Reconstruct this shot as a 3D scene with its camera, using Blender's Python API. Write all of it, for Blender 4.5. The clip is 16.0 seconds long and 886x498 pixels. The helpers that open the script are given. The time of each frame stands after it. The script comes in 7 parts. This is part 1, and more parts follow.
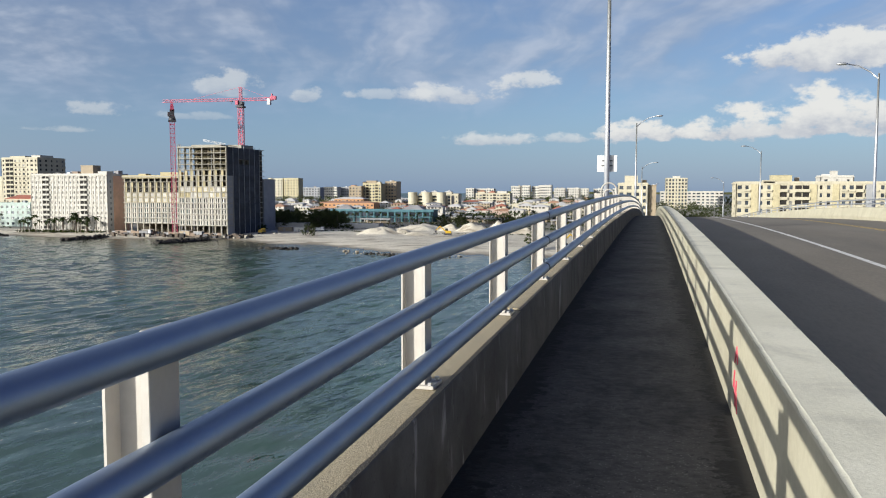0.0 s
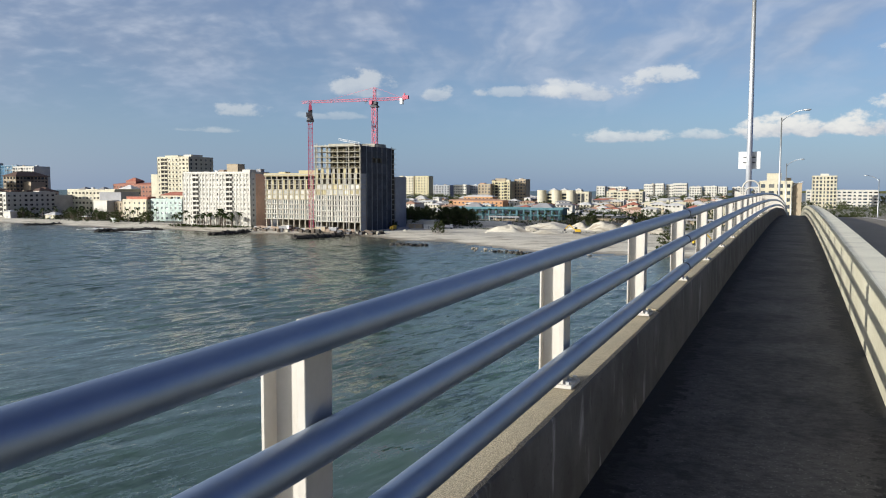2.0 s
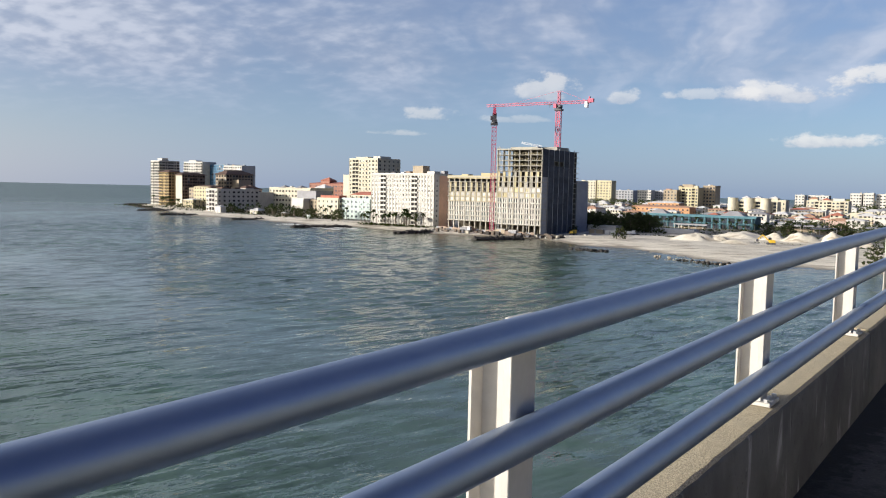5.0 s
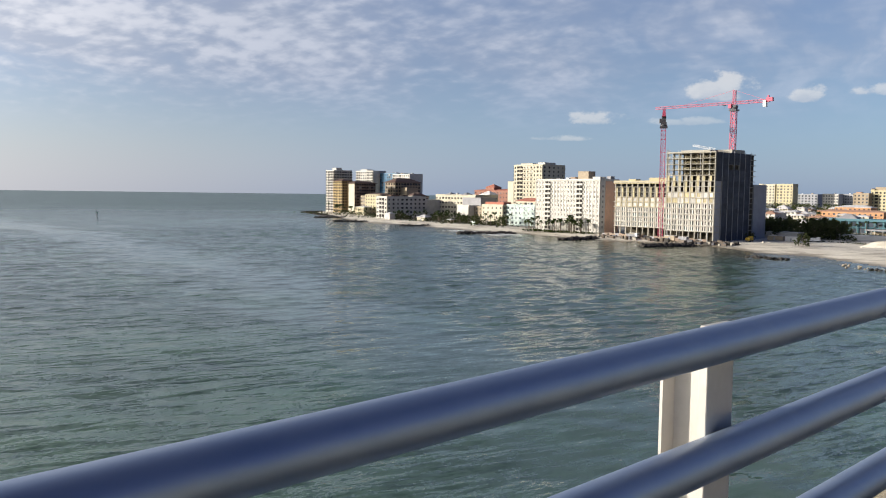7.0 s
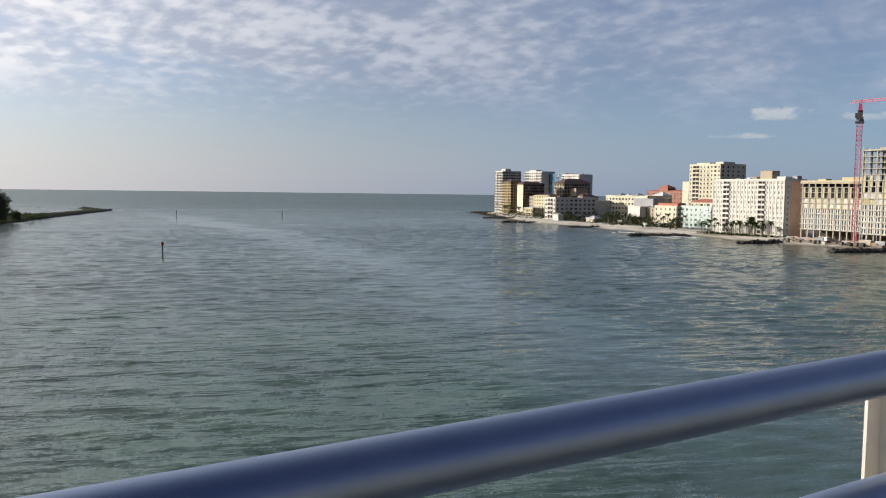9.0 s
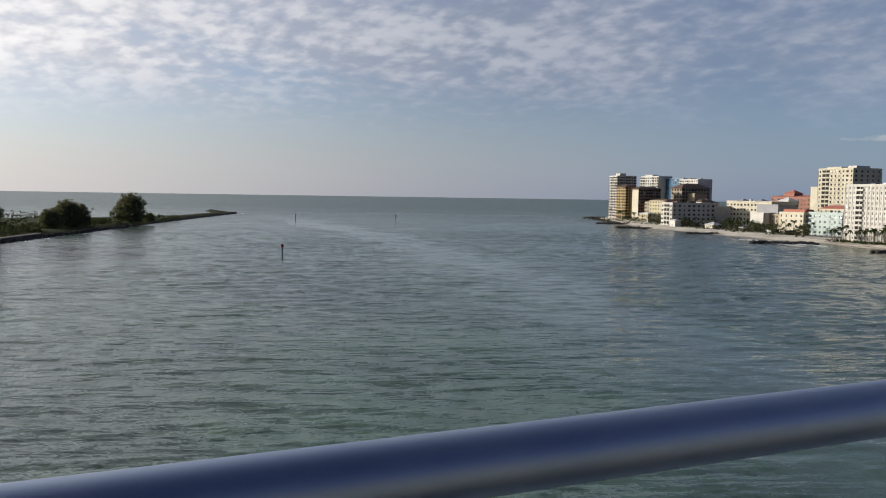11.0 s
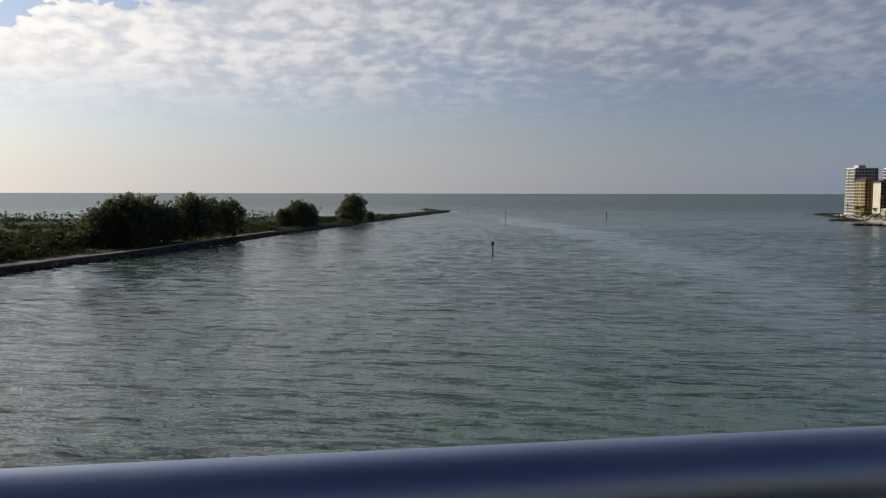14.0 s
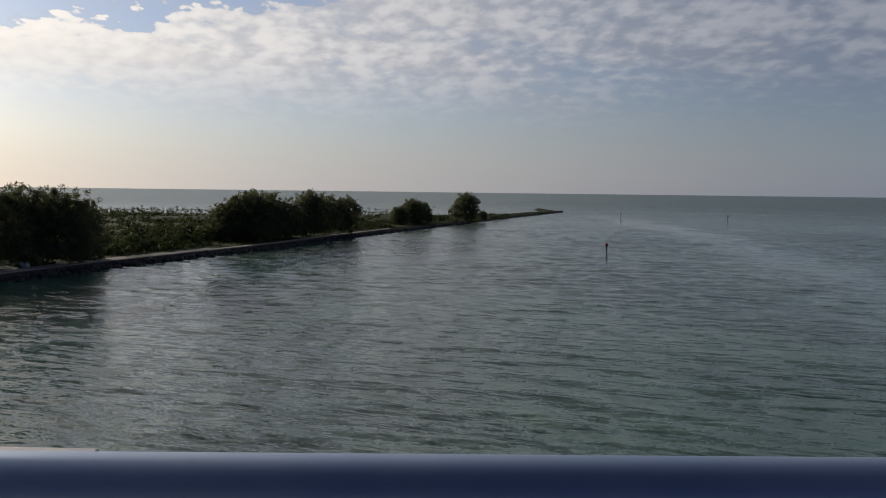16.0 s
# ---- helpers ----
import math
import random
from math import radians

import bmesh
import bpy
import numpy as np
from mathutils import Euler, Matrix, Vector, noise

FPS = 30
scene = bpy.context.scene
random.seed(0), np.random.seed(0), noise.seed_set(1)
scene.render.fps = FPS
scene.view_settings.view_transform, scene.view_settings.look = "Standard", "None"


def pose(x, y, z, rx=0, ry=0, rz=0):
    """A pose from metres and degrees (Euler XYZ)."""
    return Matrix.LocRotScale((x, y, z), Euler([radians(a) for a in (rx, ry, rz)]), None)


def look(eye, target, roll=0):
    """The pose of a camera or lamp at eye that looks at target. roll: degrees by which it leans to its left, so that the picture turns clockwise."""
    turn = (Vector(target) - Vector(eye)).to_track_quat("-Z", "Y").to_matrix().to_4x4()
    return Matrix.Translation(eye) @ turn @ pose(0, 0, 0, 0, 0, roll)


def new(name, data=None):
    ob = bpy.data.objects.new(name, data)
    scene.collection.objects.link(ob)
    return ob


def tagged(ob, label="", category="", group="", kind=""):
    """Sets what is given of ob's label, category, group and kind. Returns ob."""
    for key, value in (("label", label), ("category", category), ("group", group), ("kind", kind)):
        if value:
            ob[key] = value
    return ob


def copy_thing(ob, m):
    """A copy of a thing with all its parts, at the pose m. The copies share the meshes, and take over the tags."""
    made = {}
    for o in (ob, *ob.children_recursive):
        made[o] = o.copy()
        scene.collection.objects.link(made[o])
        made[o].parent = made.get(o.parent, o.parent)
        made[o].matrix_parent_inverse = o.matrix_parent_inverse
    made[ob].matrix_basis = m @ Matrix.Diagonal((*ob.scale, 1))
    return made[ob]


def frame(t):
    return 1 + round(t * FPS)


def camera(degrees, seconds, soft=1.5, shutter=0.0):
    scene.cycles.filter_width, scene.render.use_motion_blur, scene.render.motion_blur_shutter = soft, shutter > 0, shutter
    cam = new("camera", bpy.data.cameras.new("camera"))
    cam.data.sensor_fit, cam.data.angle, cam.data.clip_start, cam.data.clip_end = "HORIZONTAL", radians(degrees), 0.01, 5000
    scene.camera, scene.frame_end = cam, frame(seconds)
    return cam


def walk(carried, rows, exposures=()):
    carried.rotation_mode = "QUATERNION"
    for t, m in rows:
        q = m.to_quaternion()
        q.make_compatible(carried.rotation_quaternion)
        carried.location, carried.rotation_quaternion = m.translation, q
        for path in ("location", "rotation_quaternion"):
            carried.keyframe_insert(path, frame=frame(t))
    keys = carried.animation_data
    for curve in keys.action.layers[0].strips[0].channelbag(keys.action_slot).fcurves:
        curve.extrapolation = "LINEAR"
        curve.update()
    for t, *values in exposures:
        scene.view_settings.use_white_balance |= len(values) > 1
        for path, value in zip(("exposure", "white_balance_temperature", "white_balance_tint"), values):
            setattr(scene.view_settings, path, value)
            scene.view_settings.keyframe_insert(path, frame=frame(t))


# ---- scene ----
cam = camera(58.2, 16.0, soft=1.1)
WALK = [
    (0.0, pose(0.000, 0.000, 26.620, 85.69, -0.05, 14.63)),
    (0.5, pose(-0.010, 0.002, 26.614, 85.63, 0.00, 16.17)),
    (1.0, pose(-0.022, 0.001, 26.613, 85.59, 0.00, 18.42)),
    (1.5, pose(-0.047, 0.007, 26.610, 85.60, -0.10, 21.41)),
    (2.0, pose(-0.061, 0.010, 26.608, 85.52, -0.16, 23.87)),
    (2.5, pose(-0.077, 0.011, 26.607, 85.52, -0.16, 26.89)),
    (3.0, pose(-0.091, 0.018, 26.604, 85.42, -0.46, 29.24)),
    (3.5, pose(-0.103, 0.016, 26.600, 85.38, -0.63, 32.04)),
    (5.8, pose(-0.079, -0.139, 26.618, 85.81, -1.07, 41.52)),
    (6.0, pose(-0.086, -0.140, 26.617, 85.86, -0.90, 43.36)),
    (6.5, pose(-0.111, -0.132, 26.611, 85.85, -0.69, 46.80)),
    (7.0, pose(-0.135, -0.125, 26.605, 85.85, -0.71, 48.56)),
    (7.5, pose(-0.131, -0.142, 26.611, 85.83, -0.62, 51.57)),
    (8.0, pose(-0.122, -0.176, 26.615, 85.82, -0.63, 54.76)),
    (8.5, pose(-0.131, -0.178, 26.614, 85.79, -0.67, 57.93)),
    (9.0, pose(-0.137, -0.173, 26.615, 85.76, -0.67, 60.62)),
    (9.2, pose(-0.138, -0.177, 26.614, 85.72, -0.74, 61.85)),
    (11.3, pose(-0.155, -0.178, 26.590, 85.93, -0.66, 70.97)),
    (11.5, pose(-0.156, -0.178, 26.590, 85.87, -0.51, 72.83)),
    (12.0, pose(-0.157, -0.175, 26.588, 85.94, -0.40, 75.66)),
    (12.5, pose(-0.159, -0.172, 26.587, 85.82, -0.41, 78.03)),
    (13.0, pose(-0.166, -0.169, 26.585, 85.81, -0.39, 79.24)),
    (13.5, pose(-0.173, -0.166, 26.584, 85.78, -0.21, 80.94)),
    (14.0, pose(-0.180, -0.163, 26.583, 85.71, -0.10, 83.63)),
    (14.5, pose(-0.190, -0.160, 26.582, 85.66, -0.26, 84.92)),
    (15.0, pose(-0.200, -0.160, 26.580, 85.65, -0.48, 86.95)),
    (15.5, pose(-0.210, -0.172, 26.578, 85.65, -0.55, 89.26)),
    (16.0, pose(-0.220, -0.188, 26.575, 85.62, -0.70, 91.73)),
]
walk(cam, WALK, [(0.0, 0.69, 6220, 7), (1.5, 0.72, 6220, 7), (2.5, 0.76, 6220, 7), (3.5, 0.92, 6420, 9), (6.0, 0.93, 6450, 10), (7.0, 0.90, 6550, 10), (7.5, 0.83, 6550, 10), (9.0, 0.71, 6550, 10),
                 (11.5, 0.41, 6500, 10), (12.5, 0.36, 6450, 10), (14.0, 0.15, 6450, 10), (14.5, 0.11, 6450, 10), (16.0, -0.13, 6450, 10)])

# ---- world, sun ----
FIBRES = 25.0                         # bearing of the high cloud, degrees left of the bridge's line
SUN_AZ, SUN_EL = 139.0, 12.4          # degrees left of the bridge's line, above the horizon
world = bpy.data.worlds.new("sky")
scene.world = world
world.use_nodes = True


class Nodes:
    """Short way to wire a node tree."""

    def __init__(self, tree):
        self.t = tree
        tree.nodes.clear()

    def n(self, kind, ins=None):
        node = self.t.nodes.new(kind)
        for k, v in (ins or {}).items():
            self.put(node.inputs[k], v)
        return node

    def put(self, socket, v):
        if isinstance(v, bpy.types.NodeSocket):
            self.t.links.new(v, socket)
        elif isinstance(v, bpy.types.Node):
            self.t.links.new(v.outputs[0], socket)
        else:
            socket.default_value = v

    def m(self, op, a, b=0.0, c=0.0, clamp=False):
        node = self.t.nodes.new("ShaderNodeMath")
        node.operation, node.use_clamp = op, clamp
        for i, v in enumerate((a, b, c)):
            self.put(node.inputs[i], v)
        return node.outputs[0]

    def step(self, x, lo, hi):
        node = self.n("ShaderNodeMapRange", {0: x, 1: lo, 2: hi, 3: 0.0, 4: 1.0})
        node.interpolation_type = "SMOOTHSTEP"
        return node.outputs[0]

    def mix(self, f, a, b, mode="MIX"):
        node = self.n("ShaderNodeMix")
        node.data_type, node.blend_type = "RGBA", mode
        self.put(node.inputs[0], f)
        self.put(node.inputs[6], a)
        self.put(node.inputs[7], b)
        return node.outputs[2]

    def noise(self, vec, scale, detail=4.0, rough=0.55, distort=0.0):
        node = self.n("ShaderNodeTexNoise", {"Vector": vec, "Scale": scale, "Detail": detail, "Roughness": rough, "Distortion": distort})
        return node.outputs[0]

    def scale(self, vec, s, loc=(0, 0, 0), rot=(0, 0, 0)):
        node = self.n("ShaderNodeMapping", {"Vector": vec, "Scale": s, "Location": loc, "Rotation": rot})
        return node.outputs[0]


def build_sky():
    w = Nodes(world.node_tree)
    d = w.n("ShaderNodeTexCoord").outputs["Generated"]
    sep = w.n("ShaderNodeSeparateXYZ", {0: d})
    x, y, z = sep.outputs
    sky = w.n("ShaderNodeTexSky")
    sky.sky_type, sky.sun_disc = "NISHITA", False
    sky.sun_elevation, sky.sun_rotation = radians(SUN_EL), radians(360 - SUN_AZ)
    sky.altitude, sky.air_density, sky.dust_density, sky.ozone_density = 10.0, 1.0, 0.6, 1.5
    base = w.mix(1.0, sky.outputs[0], (0.086, 0.098, 0.132, 1), "MULTIPLY")
    # nearness to the sun
    s = Vector((-math.sin(radians(SUN_AZ)) * math.cos(radians(SUN_EL)), math.cos(radians(SUN_AZ)) * math.cos(radians(SUN_EL)), math.sin(radians(SUN_EL))))
    toward = w.n("ShaderNodeVectorMath", {0: d, 1: tuple(s)})
    toward.operation = "DOT_PRODUCT"
    dot = toward.outputs["Value"]
    near = w.step(dot, 0.12, 1.0)
    away = w.m("SUBTRACT", 1.0, w.m("MULTIPLY", near, 0.85))
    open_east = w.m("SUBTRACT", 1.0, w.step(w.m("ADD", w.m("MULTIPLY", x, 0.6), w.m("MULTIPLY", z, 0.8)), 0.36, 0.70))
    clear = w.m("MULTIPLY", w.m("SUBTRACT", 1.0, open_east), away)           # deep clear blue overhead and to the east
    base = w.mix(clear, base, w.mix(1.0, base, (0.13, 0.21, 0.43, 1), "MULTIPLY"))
    glow = w.m("POWER", w.m("MAXIMUM", dot, 0.0), 7.0)
    # thin high cloud, seen in perspective on a plane; its fibres run along one bearing
    zz = w.m("ADD", w.m("MAXIMUM", z, 0.0), 0.24)
    az = w.m("ARCTAN2", x, y)
    plane = w.n("ShaderNodeCombineXYZ", {0: w.m("DIVIDE", x, zz), 1: w.m("DIVIDE", y, zz), 2: 0.0}).outputs[0]
    plane = w.scale(plane, (1, 1, 1), rot=(0, 0, radians(-FIBRES)))
    bend = w.n("ShaderNodeTexNoise", {"Vector": plane, "Scale": 2.2, "Detail": 4.0}).outputs[1]
    bent = w.n("ShaderNodeVectorMath", {0: plane, 1: w.mix(1.0, bend, (0.30, 0.30, 0.0, 1), "MULTIPLY")}).outputs[0]
    sunward = w.step(dot, -0.55, 0.35)
    landward = w.m("SUBTRACT", 1.0, sunward)
    big = w.noise(w.scale(bent, (1.3, 0.55, 1)), 1.5, 4, 0.55)
    fibre = w.noise(w.scale(bent, (1.5, 0.42, 1)), 4.6, 4, 0.5)
    loose = w.n("ShaderNodeVectorMath", {0: plane, 1: w.mix(1.0, bend, (0.10, 0.10, 0.0, 1), "MULTIPLY")}).outputs[0]
    rows = w.noise(w.scale(loose, (0.75, 1.0, 1), rot=(0, 0, 0.45)), 4.8, 3, 0.5)
    cells = w.noise(w.scale(loose, (0.9, 1.0, 1), rot=(0, 0, 0.35)), 15.0, 3, 0.48)
    rip = w.m("ADD", w.m("MULTIPLY", cells, w.m("ADD", 0.12, w.m("MULTIPLY", sunward, 0.46))), w.m("ADD", w.m("MULTIPLY", rows, w.m("MULTIPLY", sunward, 0.42)), w.m("MULTIPLY", w.m("ADD", w.m("MULTIPLY", fibre, 0.7), w.m("MULTIPLY", rows, 0.3)), w.m("MULTIPLY", landward, 0.88))))
    sheet = w.m("ADD", w.m("MULTIPLY", big, 0.50), w.m("MULTIPLY", rip, 0.50))
    cover = w.m("ADD", sheet, w.m("MULTIPLY", near, 0.10))
    hu = w.m("DIVIDE", w.m("ADD", az, 1.94), 0.27)           # a clear gap towards the sun
    hv = w.m("DIVIDE", w.m("SUBTRACT", z, w.m("ADD", 0.258, w.m("MULTIPLY", w.m("ADD", az, 1.94), 0.20))), 0.075)
    gap = w.m("ADD", w.m("ADD", w.m("MULTIPLY", hu, hu), w.m("MULTIPLY", hv, hv)), w.m("MULTIPLY", w.m("SUBTRACT", w.m("ADD", w.m("MULTIPLY", rows, 0.6), w.m("MULTIPLY", cells, 0.4)), 0.5), 5.0))
    cover = w.m("SUBTRACT", cover, w.m("MULTIPLY", w.m("SUBTRACT", 1.0, w.step(gap, 0.6, 1.1)), 0.5))
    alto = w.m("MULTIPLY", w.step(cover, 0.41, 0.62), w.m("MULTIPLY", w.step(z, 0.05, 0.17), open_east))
    lit = w.step(rip, 0.38, 0.64)
    alto_col = w.mix(lit, (0.33, 0.39, 0.51, 1), (0.55, 0.59, 0.69, 1))
    alto_col = w.mix(w.m("MULTIPLY", near, 0.75), alto_col, w.mix(lit, (0.58, 0.58, 0.62, 1), (1.12, 1.06, 1.00, 1)))
    alto_col = w.mix(glow, alto_col, (1.6, 1.45, 1.25, 1))
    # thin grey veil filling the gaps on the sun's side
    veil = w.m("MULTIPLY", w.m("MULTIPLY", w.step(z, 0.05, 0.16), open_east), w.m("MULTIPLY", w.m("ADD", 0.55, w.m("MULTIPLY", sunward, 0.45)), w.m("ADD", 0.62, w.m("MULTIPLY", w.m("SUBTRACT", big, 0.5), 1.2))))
    veil = w.m("MULTIPLY", veil, w.m("ADD", 0.6, w.m("MULTIPLY", w.step(gap, 0.5, 1.2), 0.4)))
    veil_col = w.mix(near, (0.305, 0.350, 0.475, 1), (0.66, 0.65, 0.66, 1))
    base = w.mix(w.m("MINIMUM", veil, 0.9), base, veil_col)
    col = w.mix(w.m("MULTIPLY", alto, 0.80), base, alto_col)
    # low haze
    wide = w.step(dot, -0.40, 0.75)
    haze = w.m("MULTIPLY", w.m("SUBTRACT", 1.0, w.step(z, 0.0, 0.17)), w.m("ADD", 0.55, w.m("MULTIPLY", wide, 0.3)))
    haze_col = w.mix(wide, (0.245, 0.385, 0.66, 1), (0.55, 0.545, 0.575, 1))
    haze_col = w.mix(glow, haze_col, (1.04, 0.96, 0.88, 1))
    haze = w.m("MULTIPLY", haze, w.m("SUBTRACT", 1.0, w.m("MULTIPLY", clear, 0.9)))
    col = w.mix(haze, col, haze_col)
    # heaped clouds low over the land: azimuth (radians right of the bridge's line) and height
    flat = w.n("ShaderNodeCombineXYZ", {0: az, 1: z, 2: 0.0}).outputs[0]
    puff = w.noise(w.scale(flat, (1, 1.6, 1)), 30, 8, 0.62)
    soft = w.noise(w.scale(flat, (1, 1.9, 1), loc=(3, 1, 0)), 9, 3, 0.5)
    for a0, z0, ra, rz, k in HEAPS:
        u = w.m("DIVIDE", w.m("SUBTRACT", az, a0), ra)
        v = w.m("DIVIDE", w.m("SUBTRACT", z, z0), rz)
        low = w.m("MULTIPLY", w.m("LESS_THAN", v, 0.0), w.m("MULTIPLY", w.m("MULTIPLY", v, v), 3.0))   # flat undersides
        r = w.m("ADD", w.m("MULTIPLY", u, u), w.m("ADD", w.m("MULTIPLY", v, v), low))
        body = w.m("ADD", w.m("SUBTRACT", 1.0, r), w.m("MULTIPLY", w.m("SUBTRACT", w.m("ADD", w.m("MULTIPLY", puff, 0.9), w.m("MULTIPLY", soft, 1.1)), 1.0), 4.2))
        mask = w.m("MULTIPLY", w.step(body, 0.0, 0.8), k)
        shade = w.step(w.m("ADD", v, w.m("MULTIPLY", w.m("SUBTRACT", puff, 0.5), 2.4)), -0.9, 0.5)
        ccol = w.mix(shade, (0.48, 0.50, 0.57, 1), (0.86, 0.83, 0.79, 1))
        col = w.mix(mask, col, ccol)
    # brighter towards the sun
    gain = w.m("ADD", 0.94, w.m("MULTIPLY", w.step(dot, 0.25, 1.0), 0.46))
    col = w.n("ShaderNodeVectorMath", {0: col, 1: w.n("ShaderNodeCombineXYZ", {0: gain, 1: gain, 2: gain})})
    col.operation = "MULTIPLY"
    bg = w.n("ShaderNodeBackground", {"Color": col, "Strength": 0.63})
    out = w.n("ShaderNodeOutputWorld")
    w.put(out.inputs[0], bg)


HEAPS = [(0.07, 0.066, 0.17, 0.021, 1.0), (0.21, 0.076, 0.15, 0.036, 1.0), (0.20, 0.150, 0.10, 0.034, 0.95), (-0.166, 0.128, 0.05, 0.016, 0.65), (-0.235, 0.114, 0.06, 0.018, 0.6), (-0.33, 0.114, 0.07, 0.010, 0.4),
         (-0.205, 0.060, 0.062, 0.014, 0.65), (-0.103, 0.061, 0.034, 0.010, 0.5), (-0.42, 0.112, 0.024, 0.014, 0.45), (-0.511, 0.120, 0.05, 0.024, 0.5), (-0.655, 0.088, 0.045, 0.014, 0.4), (-0.70, 0.066, 0.05, 0.006, 0.3), (-0.55, 0.085, 0.05, 0.007, 0.25)]
build_sky()

sun = new("sun", bpy.data.lights.new("sun", "SUN"))
sun.data.energy, sun.data.angle, sun.data.color = 3.7, radians(0.6), (1.0, 0.925, 0.825)
sun.matrix_world = look((-math.sin(radians(SUN_AZ)) * 100, math.cos(radians(SUN_AZ)) * 100, math.tan(radians(SUN_EL)) * 100 + 30), (0, 0, 30))


# ---- materials ----
WAVE_HEAD = 165.0                     # degrees; the waves run in from the open sea along this line


def surface(name, c1, c2, scale=1.0, rough=0.8, metal=0.0, bump=0.0, fine=12.0, stain=None, stain_scale=0.3, stain_amount=0.5, stretch=(1, 1, 1),
            vary=0.0, spec=0.5, dist=0.01):
    """Two-colour grain, stains with a shape of their own, fine relief."""
    mat = bpy.data.materials.new(name)
    mat.use_nodes = True
    w = Nodes(mat.node_tree)
    p = w.scale(w.n("ShaderNodeTexCoord").outputs["Object"], stretch)
    g1 = w.noise(p, scale, 5, 0.6)
    g2 = w.noise(p, scale * fine, 4, 0.65)
    f = w.step(w.m("ADD", w.m("MULTIPLY", g1, 0.6), w.m("MULTIPLY", g2, 0.4)), 0.33, 0.67)
    col = w.mix(f, (*c1, 1), (*c2, 1))
    if stain:
        sn = w.noise(p, stain_scale, 6, 0.65, 0.6)
        col = w.mix(w.m("MULTIPLY", w.step(sn, 0.50, 0.68), stain_amount), col, (*stain, 1))
    if vary:
        r = w.n("ShaderNodeObjectInfo").outputs["Random"]
        k = w.m("ADD", 1.0 - vary, w.m("MULTIPLY", r, 2 * vary))
        col = w.mix(1.0, col, w.n("ShaderNodeCombineColor", {0: k, 1: k, 2: k}).outputs[0], "MULTIPLY")
    b = w.n("ShaderNodeBsdfPrincipled", {"Base Color": col, "Metallic": metal, "Specular IOR Level": spec})
    w.put(b.inputs["Roughness"], w.m("ADD", rough - 0.06, w.m("MULTIPLY", g2, 0.12), clamp=True))
    if bump:
        w.put(b.inputs["Normal"], w.n("ShaderNodeBump", {"Height": w.m("ADD", g2, w.m("MULTIPLY", g1, 0.5)), "Strength": bump, "Distance": dist}))
    w.put(w.n("ShaderNodeOutputMaterial").inputs[0], b)
    return mat


def paint(name, c, rough=0.7, scale=0.2, **kw):
    return surface(name, tuple(v * 0.84 for v in c), tuple(min(v * 1.08, 0.85) for v in c), scale, rough, fine=6, **kw)


